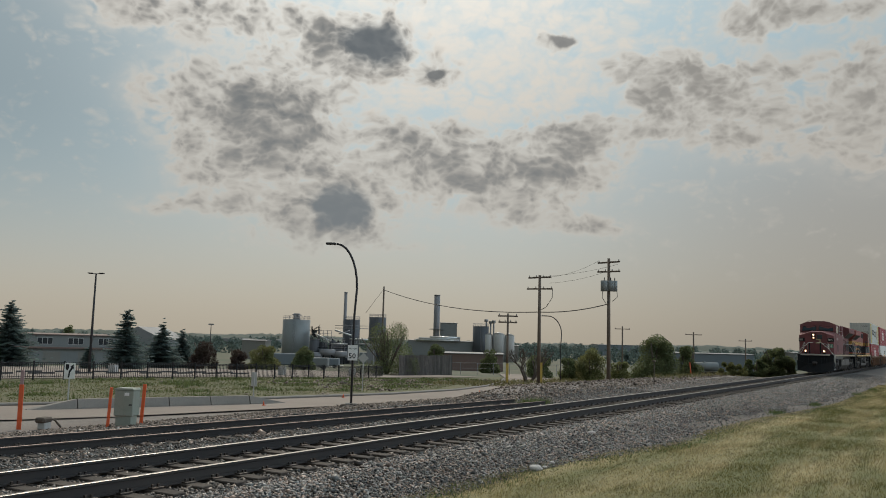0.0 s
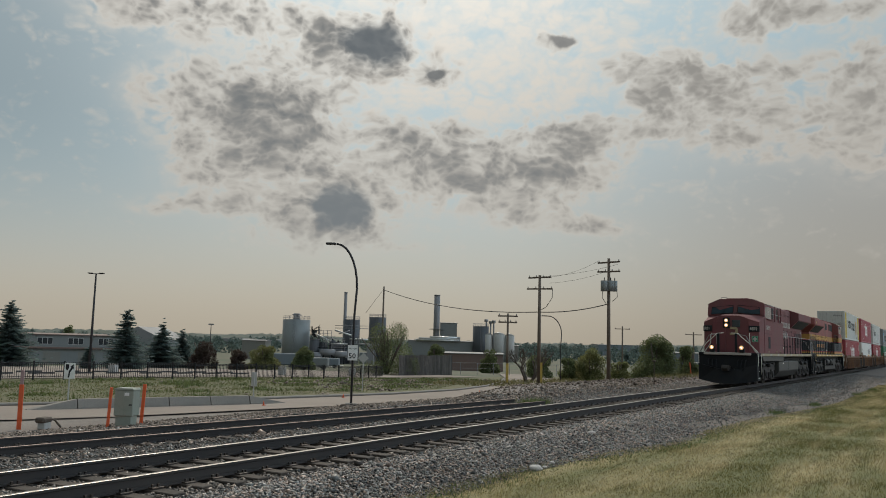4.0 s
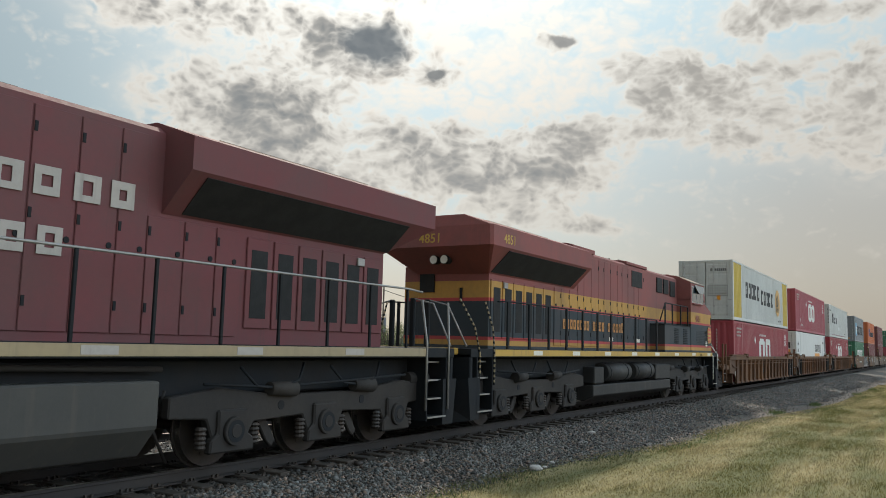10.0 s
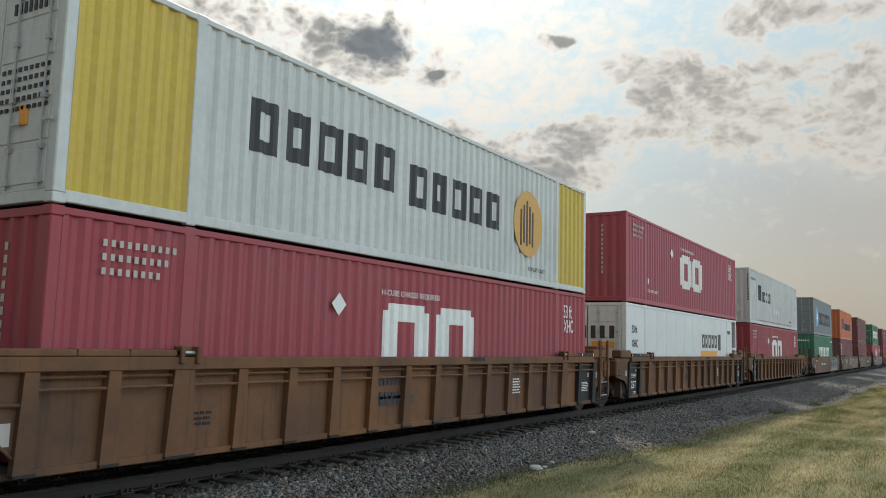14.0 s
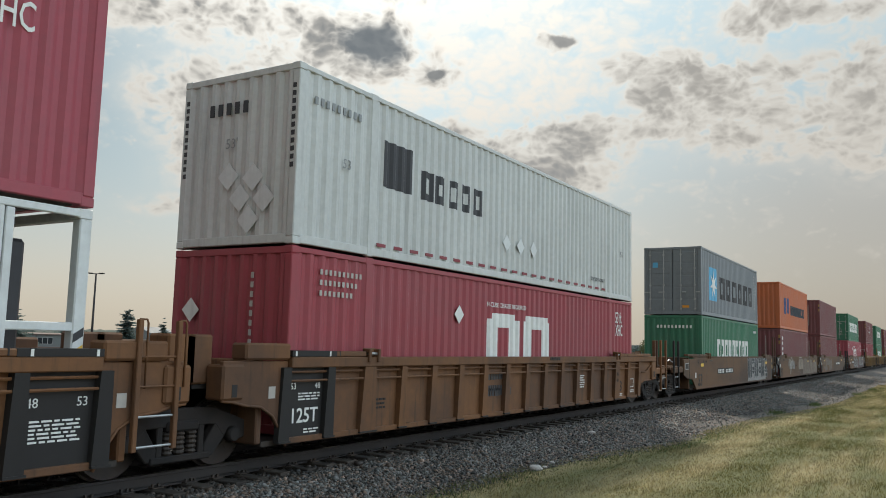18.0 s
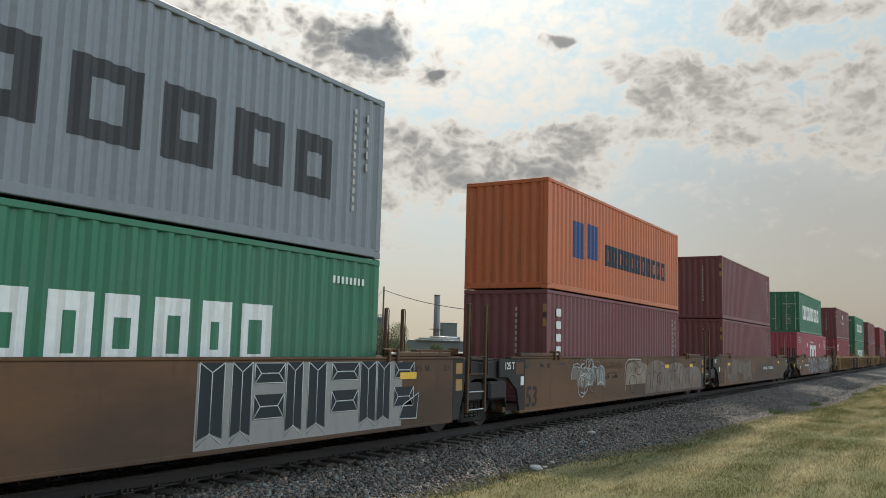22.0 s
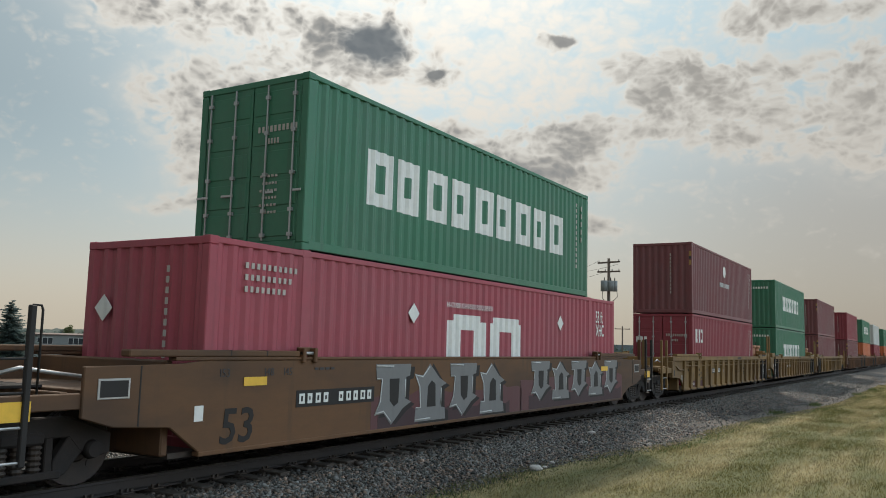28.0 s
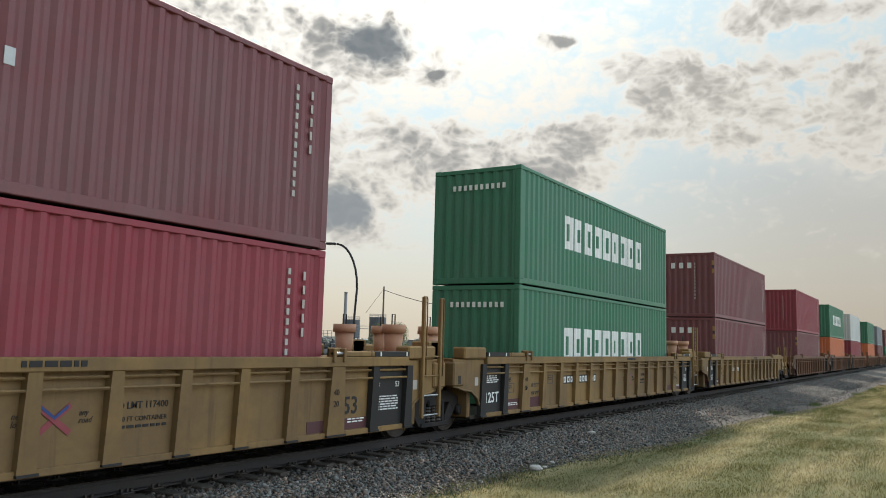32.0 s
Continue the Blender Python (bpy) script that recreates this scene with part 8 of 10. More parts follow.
# ---- locomotives ----
def banded(name, bands, rough=0.72):
    """Coach paint in level bands: (lower edge, colour) from the sill upwards, with dust and faint runs."""
    m = bpy.data.materials.new(name)
    m.use_nodes = True
    n = Nodes(m.node_tree)
    where = n.add("ShaderNodeTexCoord").outputs["Object"]
    split = n.add("ShaderNodeSeparateXYZ")
    n.put(where, split.inputs[0])
    c = rgba(bands[0][1])
    for z, colour in bands[1:]:
        c = n.mix(n.math("GREATER_THAN", split.outputs[2], z), c, rgba(colour))
    large, fine = n.noise(where, 0.7, 4.0, 0.6), n.noise(where, 11.0, 5.0, 0.65)
    c = n.mix(n.math("MULTIPLY", n.ramp(large.outputs["Fac"], 0.35, 0.7), 0.6), c, n.mix(0.6, c, rgba((0.085, 0.066, 0.062))))
    tone = n.add("ShaderNodeCombineXYZ")
    for s in tone.inputs:
        n.put(n.math("MULTIPLY_ADD", fine.outputs["Fac"], 0.4, 0.8), s)
    c = n.mix(1.0, c, tone.outputs[0], "MULTIPLY")
    runs = n.noise(n.vec("MULTIPLY", where, (6.0, 6.0, 0.4)), 1.0, 4.0, 0.6)
    c = n.mix(n.math("MULTIPLY", n.ramp(runs.outputs["Fac"], 0.54, 0.8), 0.3), c, rgba((0.07, 0.05, 0.045)))
    p = n.add("ShaderNodeBsdfPrincipled")
    n.put(c, p.inputs["Base Color"])
    n.put(n.math("MULTIPLY_ADD", fine.outputs["Fac"], 0.3, rough - 0.1), p.inputs["Roughness"])
    n.put(p.outputs[0], n.add("ShaderNodeOutputMaterial").inputs[0])
    return m


LOCO_RED = banded("locomotive_red", [(0, (0.152, 0.042, 0.047))], 0.72)
SOUTH_RED, SOUTH_YELLOW, SOUTH_BLACK, SOUTH_LINE = (0.255, 0.075, 0.07), (0.48, 0.26, 0.06), (0.026, 0.036, 0.045), (0.45, 0.06, 0.06)
LOCO_BANDS = banded("locomotive_bands", [(0, SOUTH_BLACK), (1.78, SOUTH_YELLOW), (1.9, SOUTH_LINE), (1.98, SOUTH_BLACK), (2.79, SOUTH_LINE), (2.87, SOUTH_YELLOW), (3.26, SOUTH_RED)])
SILL_CREAM = paint("sill_stripe_cream", (0.33, 0.255, 0.15), 0.55, 0.6, 0.5)
NAME_PALE = paint("faded_name_paint", (0.4, 0.36, 0.33), 0.6, 0.6, 0.5)
SILL_YELLOW = paint("sill_stripe_yellow", (0.50, 0.30, 0.05), 0.5, 0.6, 0.6)
REFLECT_WHITE = paint("reflective_white", (0.7, 0.68, 0.62), 0.4, 0.3, 0.2)
RUNNING = surface("running_gear_grime", (0.032, 0.029, 0.028), 0.75, 0.1, second=(0.055, 0.046, 0.04), big=1.2, small=14, grain=0.3, bump=0.2, spec=0.25)
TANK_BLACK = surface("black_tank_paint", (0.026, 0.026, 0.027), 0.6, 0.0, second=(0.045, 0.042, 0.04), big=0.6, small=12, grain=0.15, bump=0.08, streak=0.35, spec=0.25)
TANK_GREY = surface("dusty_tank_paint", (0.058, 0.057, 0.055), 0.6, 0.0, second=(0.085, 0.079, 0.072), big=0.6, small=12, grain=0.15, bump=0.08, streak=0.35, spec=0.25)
DARK_STEEL = surface("blackened_steel", (0.009, 0.0115, 0.015), 0.72, 0.0, second=(0.018, 0.016, 0.016), big=1.5, small=14, grain=0.3, spec=0.25)
CAB_GLASS = glassy("cab_glass", (0.016, 0.03, 0.04), 0.08)
GRILLE = surface("dark_grille", (0.012, 0.012, 0.013), 0.8, 0.2, big=3, small=30, grain=0.3)
LAMP_WARM = glowing("headlamp_glow", (1.0, 0.6, 0.3), 0.75)
LAMP_HOT = glowing("headlamp_filament", (1.0, 0.9, 0.75), 9.0)
RAIL_GREY = surface("handrail_steel", (0.30, 0.29, 0.28), 0.45, 0.5, big=2, small=20, grain=0.15)
SAFETY_GREEN = paint("safety_green", (0.01, 0.17, 0.08), 0.5, 0.2, 0.1)
ROOF_DUST = paint("dusty_roof", (0.36, 0.27, 0.2), 0.6, 0.5, 0.1)
VISOR_GREY = paint("visor_grey", (0.25, 0.23, 0.21), 0.6, 0.3, 0.2)


def loco_truck(root, centre, mirror):
    """A three-axle truck: cast side frames with arches, journal boxes, brake gear and three wheelsets."""
    truck = part("truck", slab(-2.9, 2.9, -0.9, 0.9, 0.72, 0.98, bevel=0.04), RUNNING, root)
    truck.matrix_basis = pose(centre, 0, 0)
    for s in (-1, 1):
        line = [(-3.1, 1.02), (-3.1, 0.74), (-2.45, 0.70), (-2.3, 0.36), (-1.72, 0.36), (-1.55, 0.62), (-0.5, 0.66), (-0.34, 0.36), (0.34, 0.36), (0.5, 0.66),
                (1.55, 0.62), (1.72, 0.36), (2.3, 0.36), (2.45, 0.70), (3.1, 0.74), (3.1, 1.02), (2.2, 1.12), (1.0, 0.98), (-1.0, 0.98), (-2.2, 1.12)]
        part("side_frame", prism(bmesh.new(), line, s * 1.12, s * 1.27, "y", bevel=0.02), RUNNING, truck)
        for a in (-2.0, 0.0, 2.0):
            bm = prism(bmesh.new(), [(a - 0.42, 0.24), (a + 0.42, 0.24), (a + 0.4, 0.42), (a + 0.28, 0.5), (a + 0.28, 0.82), (a - 0.28, 0.82), (a - 0.28, 0.5), (a - 0.4, 0.42)], s * 1.19, s * 1.33, "y", bevel=0.025)
            part("journal_box", bm, RUNNING, truck)
            bm = drum(bmesh.new(), (a, s * 1.32, 0.53), (a, s * 1.385, 0.53), 0.2, 0.19, n=20)
            drum(bm, (a, s * 1.38, 0.53), (a, s * 1.4, 0.53), 0.1, 0.09, n=14)
            part("journal_cap", bm, RUNNING, truck)
            part("cap_ring", drum(bmesh.new(), (a, s * 1.383, 0.53), (a, s * 1.39, 0.53), 0.155, n=20), DARK_STEEL, truck)
            for q in (-0.5, 0.5):
                part("spring", coil(a + q, s * 1.22, 0.3, 0.6, 0.085, 5), IRON, truck)
        for a in (-1.0, 1.0):
            part("bolt_hole", drum(bmesh.new(), (a, s * 1.262, 0.83), (a, s * 1.279, 0.83), 0.07, n=12), DARK_STEEL, truck)
            part("brake_rigging", prism(bmesh.new(), [(a - 0.3, 0.6), (a - 0.12, 0.62), (a + 0.1, 0.3), (a + 0.02, 0.2), (a - 0.1, 0.3)], s * 1.02, s * 1.1, "y", bevel=0.015), RUNNING, truck)
            part("brake_cylinder", drum(bmesh.new(), (a - 0.3, s * 1.3, 1.08), (a + 0.25, s * 1.3, 1.06), 0.1, 0.12, n=14), RUNNING, truck)
            part("hose", tube(bmesh.new(), [(a - 0.9, s * 1.3, 1.4), (a - 0.6, s * 1.35, 1.12), (a - 0.1, s * 1.36, 1.08), (a + 0.3, s * 1.35, 1.2), (a + 0.45, s * 1.3, 1.45)], 0.022), DARK_STEEL, truck)
        bm = drum(bmesh.new(), (2.5, s * 1.15, 1.12), (3.15, s * 1.15, 1.12), 0.14, n=14)
        part("brake_cylinder", bm, RUNNING, truck)
        bm = tube(bmesh.new(), [(-2.6, s * 1.34, 1.18), (-1.2, s * 1.35, 1.1), (0.6, s * 1.35, 1.16), (2.2, s * 1.34, 1.22)], 0.022)
        part("brake_pipe", bm, DARK_STEEL, truck)
        part("sand_pipe", tube(bmesh.new(), [(-3.0, s * 1.05, 1.1), (-3.12, s * 1.0, 0.6), (-2.7, s * 0.8, 0.12)], 0.025), RUNNING, truck)
    for a in (-2.0, 0.0, 2.0):
        wheelset(truck, a, 0.53, 0.53)
    return truck


def stairs(root, x0, x1, side, rail_material, tread=REFLECT_WHITE):
    """Corner steps in their well, with the edge of each tread shining."""
    y0, y1 = side * 0.95, side * 1.5
    part("step_well", slab(x0, x1, side * 0.9, y0, 0.35, 1.55), DARK_STEEL, root)
    for k in range(4):
        z = 0.4 + 0.34 * k
        bm = slab(x0, x1, y0, y1 - side * 0.06 * k, z, z + 0.035, bevel=0.006)
        st = part("step", bm, DARK_STEEL, root)
        part("step_edge", slab(x0, x1, y1 - side * 0.06 * k, y1 - side * 0.06 * k + side * 0.012, z + 0.002, z + 0.034), tread, st)
    for x in (x0 - 0.02, x1 + 0.02):
        part("step_side", slab(x - 0.02, x + 0.02, y0, y1, 0.35, 1.55, bevel=0.008), DARK_STEEL, root)


def locomotive(name, label, x, turn, south):
    """A six-axle wide-cab road diesel. x runs back from the nose; the shown side is -y, or +y for the engine that runs backwards."""
    root = base(name, x, 0, 0, label, "locomotive", "locomotives of the train", turn)
    THINGS.append((root, x, 0.0))
    body = LOCO_BANDS if south else LOCO_RED
    stripe = SILL_YELLOW if south else SILL_CREAM
    vis = 1 if south else -1
    wide_top = 2.66 if south else 3.5
    wing0, wing1 = (14.12, 20.05) if south else (14.05, 20.12)
    wide_end = 7.0 if south else 7.65

    def put(part_name, bm, material, parent=root, note=""):
        return part(part_name, bm, material, parent, note)
    # frame and deck
    put("underframe", slab(-0.7, 20.6, -1.05, 1.05, 1.0, 1.5, bevel=0.03), DARK_STEEL)
    put("deck", slab(-0.75, 20.9, -1.5, 1.5, 1.53, 1.71, bevel=0.01), DARK_STEEL)
    for s in (-1, 1):
        bm = slab(0.25, 19.85, s * 1.5, s * 1.515, 1.555, 1.7)
        put("sill_stripe", bm, stripe)
        a = 0.6
        while a < 19.4:
            put("reflector", slab(a, a + 0.5, s * 1.514, s * 1.52, 1.575, 1.68), REFLECT_WHITE if south else NAME_PALE)
            a += 2.4
        if not south:
            prof = [(0.75, 1.53), (7.6, 1.53), (7.6, 1.28), (1.15, 1.28), (0.85, 1.42)]
            put("skirt", prism(bmesh.new(), prof, s * 1.42, s * 1.49, "y", bevel=0.01), TANK_GREY)
    # nose: its top falls away to both sides
    cs = [(-1.48, 1.71), (1.48, 1.71), (1.48, 3.36), (0.5, 3.7), (-0.5, 3.7), (-1.48, 3.36)]
    bm = bmesh.new()
    front = [bm.verts.new((0.0 if abs(y) < 1 else 0.06 if south else 0.24, y * (0.97 if abs(y) > 1 else 1), z)) for y, z in cs]
    backs = [bm.verts.new((1.5, y, z if z < 2 else z + (0.36 if abs(y) > 1 else 0.16))) for y, z in cs]
    f1 = [bm.verts.new((0.0, -0.95, 1.71)), bm.verts.new((0.0, 0.95, 1.71)), bm.verts.new((0.0, 0.95, 3.52)), bm.verts.new((0.0, -0.95, 3.52))]
    bm.faces.new((f1[0], f1[3], front[4], front[3], f1[2], f1[1]))
    bm.faces.new((f1[1], f1[2], front[2], front[1]))
    bm.faces.new((f1[3], f1[0], front[0], front[5]))
    bm.faces.new((f1[2], front[3], front[2]))
    bm.faces.new((f1[3], front[5], front[4]))
    for i in (1, 2, 3, 4):
        bm.faces.new((front[i], front[i + 1], backs[i + 1], backs[i]))
    bm.faces.new((front[5], front[0], backs[0], backs[5]))
    bmesh.ops.recalc_face_normals(bm, faces=bm.faces[:])
    put("nose", bm, body)
    # cab
    roof = [(-1.5, 3.72), (-1.5, 4.4), (-0.85, 4.68), (0.85, 4.68), (1.5, 4.4), (1.5, 3.72)]
    bm = bmesh.new()
    rows = []
    for u, lift in ((1.34, None), (1.52, 0.0), (3.58, 0.0)):
        rows.append([bm.verts.new((u if lift is not None else 1.34, y, (3.74 if abs(y) > 1 else 3.86) if lift is None else z)) for y, z in roof])
    for a, b in zip(rows, rows[1:]):
        for i in range(5):
            bm.faces.new((a[i], a[i + 1], b[i + 1], b[i]))
    bm.faces.new(rows[2])
    bm.faces.new(rows[0][::-1])
    bmesh.ops.recalc_face_normals(bm, faces=bm.faces[:])
    cab = put("cab", bm, body)
    for s in (-1, 1):
        put("cab_side", slab(1.45, 3.58, s * 1.44, s * 1.5, 1.71, 3.8, bevel=0.01), body)
        # side windows, set in bright frames
        for a, b in ((1.66, 2.06), (2.12, 2.74), (2.8, 3.4)):
            w = put("window_frame", slab(a - 0.03, b + 0.03, s * 1.49, s * 1.508, 3.62, 4.27, bevel=0.006), RAIL_GREY if (a > 2.1 or south) else body, cab)
            part("pane", slab(a, b, s * 1.505, s * 1.514, 3.66, 4.23), CAB_GLASS, w)
        put("window_sill", slab(2.05, 3.45, s * 1.5, s * 1.58, 3.56, 3.61, bevel=0.01), body, cab)
        if south:
            bm = prism(bmesh.new(), [(1.62, 4.34), (3.1, 4.34), (2.85, 4.02), (1.95, 4.05)], s * 1.62, s * 1.635, "y")
            for v in bm.verts:
                if v.co.z > 4.3:
                    v.co.y -= s * 0.12
            put("sun_visor", bm, VISOR_GREY, cab)
        # windscreens
        y0, y1 = (s * 0.12, s * 1.3)
        bm = bmesh.new()
        quad = [(1.335, y0, 3.9), (1.335, y1, 3.82), (1.46, y1 * 0.98, 4.2), (1.47, y0, 4.33)]
        lo = [bm.verts.new((a - 0.02, b, c)) for a, b, c in quad]
        hi = [bm.verts.new((a + 0.02, b, c)) for a, b, c in quad]
        bm.faces.new(lo)
        bm.faces.new(hi[::-1])
        for i in range(4):
            bm.faces.new((lo[i], lo[(i + 1) % 4], hi[(i + 1) % 4], hi[i]))
        bmesh.ops.recalc_face_normals(bm, faces=bm.faces[:])
        put("windscreen", bm, CAB_GLASS, cab)
        bm = tube(bmesh.new(), [(a - 0.025, b, c) for a, b, c in quad] + [(quad[0][0] - 0.025, quad[0][1], quad[0][2])], 0.02, 4)
        put("windscreen_seal", bm, DARK_STEEL, cab)
        bm = tube(bmesh.new(), [(1.3, s * 0.7, 3.86), (1.36, s * 0.5, 4.15)], 0.012, 4)
        put("wiper", bm, DARK_STEEL, cab)
        put("gutter", drum(bmesh.new(), (1.5, s * 1.51, 4.4), (3.58, s * 1.51, 4.4), 0.018, n=6), RAIL_GREY, cab)
        put("roof_panel", prism(bmesh.new(), [(s * 0.87, 4.684), (s * 1.49, 4.416), (s * 1.49, 4.424), (s * 0.87, 4.693)], 1.58, 3.5, "x"), ROOF_DUST, cab)
    put("roof_hatch", slab(1.9, 3.4, -0.6, 0.6, 4.68, 4.74, bevel=0.02), body, cab)
    put("roof_grab", tube(bmesh.new(), [(1.62, 0.5, 4.68), (1.62, 0.5, 4.78), (1.62, 0.8, 4.76), (1.62, 0.8, 4.66)], 0.015), RAIL_GREY, cab)
    # wide body behind the cab, with the narrow hood above it
    put("wide_body", slab(3.58, wide_end, -1.48, 1.48, 1.71, wide_top, bevel=0.015), body)
    put("wide_body_ledge", slab(3.6, wide_end + 0.02, -1.5, 1.5, wide_top, wide_top + 0.03), DARK_STEEL if south else body)
    hood_top = 4.58
    prof = [(-0.95, 1.71), (0.95, 1.71), (0.95, hood_top - 0.08), (0.85, hood_top), (-0.85, hood_top), (-0.95, hood_top - 0.08)]
    put("hood", prism(bmesh.new(), prof, 3.58, 19.15, "x"), body)
    for s in (-1, 1):
        if not south:
            for a, b in ((4.5, 5.3), (6.52, 7.28), (8.45, 9.0)):
                put("air_intake", slab(a, b, s * 0.945, s * 0.99, 3.8, 4.42), GRILLE)
                put("intake_frame", slab(a - 0.05, a, s * 0.945, s * 0.995, 3.77, 4.45), RAIL_GREY if a < 8 else body)
                put("intake_frame", slab(b, b + 0.05, s * 0.945, s * 0.995, 3.77, 4.45), RAIL_GREY if a < 8 else body)
            for z in (3.95, 4.42):
                put("upper_handrail", tube(bmesh.new(), [(3.7, s * 1.4, z), (7.3, s * 1.4, z), (7.6, s * 1.2, z - 0.02)], 0.017), RAIL_GREY)
            for a in (3.75, 5.2, 6.5, 7.3):
                put("upper_stanchion", slab(a - 0.03, a + 0.03, s * 1.37, s * 1.43, 3.5, 4.42, bevel=0.008), body)
            put("slope_rail", tube(bmesh.new(), [(7.5, s * 1.2, 4.4), (8.5, s * 1.3, 3.1), (9.1, s * 1.45, 3.0), (9.1, s * 1.47, 2.7)], 0.017), RAIL_GREY)
            put("panel_line", slab(3.62, wide_end - 0.05, s * 1.479, s * 1.487, 2.2, 2.215), DARK_STEEL)
            for a in (2.5, 5.1, 6.4):
                put("lifting_lug", slab(a, a + 0.1, s * 1.48, s * 1.52, 1.76, 1.84, bevel=0.01), SILL_CREAM)
            put("battery_door", slab(2.55, 3.15, s * 1.5, s * 1.512, 1.98, 2.62, bevel=0.01), DARK_STEEL)
            put("nose_door_line", slab(1.4, 3.5, s * 1.5, s * 1.506, 2.78, 2.795), DARK_STEEL)
        else:
            for a, b in ((0.95, 1.75), (1.95, 2.75), (4.1, 4.6), (5.3, 5.8)):
                bm = bmesh.new()
                for k in range(9):
                    prism(bm, [(s * 1.478, 2.02 + 0.064 * k), (s * 1.512, 2.03 + 0.064 * k), (s * 1.5, 2.05 + 0.064 * k), (s * 1.478, 2.06 + 0.064 * k)], a, b, "x")
                put("louvre", bm, DARK_STEEL)
            for a, b, c in ((3.9, 4.55, 3.9), (4.8, 5.4, 3.95), (5.6, 6.25, 3.95), (8.0, 9.1, 3.95)):
                put("air_intake", slab(a, b, s * 0.945, s * 0.99, c - 0.1, 4.38), GRILLE)
        # hood doors, with hinges and latches
        a = 7.8
        k = 0
        while a < 15.4:
            w = (0.58, 0.46, 0.62)[k % 3]
            d = put("hood_door", slab(a + 0.012, min(a + w, 15.6) - 0.012, s * 0.95, s * 0.972, 1.82, 4.42 if a + w < wing0 else 3.36, bevel=0.008), body)
            for z in (2.1, 3.1, 4.1)[:3 if a + w < wing0 else 2]:
                part("hinge", slab(a + 0.02, a + 0.06, s * 0.972, s * 0.985, z, z + 0.12), DARK_STEEL, d)
            part("latch", drum(bmesh.new(), (a + w - 0.1, s * 0.97, 2.9), (a + w - 0.1, s * 0.985, 2.9), 0.04, n=8), DARK_STEEL, d)
            a += w
            k += 1
        for a in (7.75, 10.4):
            put("warning_card", slab(a + 0.5, a + 0.85, s * 0.973, s * 0.977, 2.0, 2.12), REFLECT_WHITE)
        # radiator wing that hangs out over the walkway, and the screens below it
        put("wing_screen", prism(bmesh.new(), [(s * 1.46, 3.918), (s * 0.99, 3.455), (s * 1.0, 3.445), (s * 1.47, 3.908)], wing0 + 0.3, wing1 - 0.9, "x"), GRILLE)
        n_doors = 6
        for k in range(n_doors):
            a = 15.64 + k * 0.58
            d = put("screen_door", slab(a, a + 0.54, s * 0.95, s * 0.98, 1.95, 3.3, bevel=0.01), body)
            part("screen", slab(a + 0.09, a + 0.43, s * 0.978, s * 0.986, 2.1, 3.12), GRILLE, d)
        put("box_light", slab(18.3, 18.5, s * 0.978, s * 1.02, 3.12, 3.26, bevel=0.01), RAIL_GREY)
        # walkway handrail
        posts = [8.0 + 1.12 * k for k in range(11)]
        thick = 0.05 if south else 0.024
        for a in posts:
            put("stanchion", slab(a - thick, a + thick, s * 1.46, s * 1.5, 1.71, 2.76, bevel=0.006), DARK_STEEL)
        put("handrail", tube(bmesh.new(), [(posts[0] - 0.25, s * 1.48, 2.6), (posts[0], s * 1.48, 2.77), (posts[-1], s * 1.48, 2.77), (19.7, s * 1.48, 2.74)], 0.02), RAIL_GREY if not south else DARK_STEEL)
        if south:
            put("raised_handrail", tube(bmesh.new(), [(7.6, s * 1.48, 2.77), (6.9, s * 1.46, 3.42), (3.9, s * 1.46, 3.42)], 0.022), DARK_STEEL)
            for a in (6.9, 6.0, 4.9, 3.9):
                put("raised_stanchion", slab(a - 0.04, a + 0.04, s * 1.44, s * 1.48, 2.66, 3.42, bevel=0.006), DARK_STEEL)
        # corner steps and their rails
        stairs(root, -0.58, 0.14, s, RAIL_GREY, RAIL_GREY if south else REFLECT_WHITE)
        stairs(root, 19.95, 20.6, s, RAIL_GREY, RAIL_GREY)
        put("step_rail", tube(bmesh.new(), [(0.2, s * 1.53, 0.6), (0.2, s * 1.53, 1.55), (-0.1, s * 1.02, 2.2), (-0.1, s * 1.0, 2.66), (0.02, s * 0.98, 2.74)], 0.019), REFLECT_WHITE)
        put("step_rail", tube(bmesh.new(), [(-0.6, s * 1.4, 0.98), (-0.62, s * 1.53, 1.05), (-0.62, s * 1.53, 1.62), (-0.7, s * 1.1, 2.2), (-0.72, s * 0.7, 2.55), (-0.72, s * 0.55, 2.72), (-0.72, s * 0.2, 2.74)], 0.019), REFLECT_WHITE)
        if south:
            for a, q in ((19.9, 0.05), (20.55, 0.5)):
                pts = [Vector(p) for p in ((a + q, s * 1.3, 2.72), (a + 0.35 * q, s * 1.48, 2.15), (a, s * 1.52, 1.6), (a, s * 1.52, 0.95 if q < 0.2 else 1.15))]
                rope = bmesh.new()
                for u, v in zip(pts, pts[1:]):
                    k = max(2, round((v - u).length / 0.055))
                    for i in range(k):
                        before = len(rope.faces)
                        drum(rope, u.lerp(v, i / k), u.lerp(v, (i + 1) / k), 0.02, n=6)
                        rope.faces.ensure_lookup_table()
                        for f in rope.faces[before:]:
                            f.material_index = i % 2
                ob = put("safety_rope", rope, SILL_CREAM, root, "yellow and black twisted safety rope")
                ob.data.materials.append(DARK_STEEL)
        for a in () if south else (19.85, 20.65):
            put("step_rail", tube(bmesh.new(), [(a, s * 1.52, 0.55), (a, s * 1.52, 1.8), (a - 0.1 if a < 20 else a + 0.05, s * 1.45, 2.6)], 0.022), RAIL_GREY if not south else SILL_YELLOW)
    bm = bmesh.new()
    loops = []
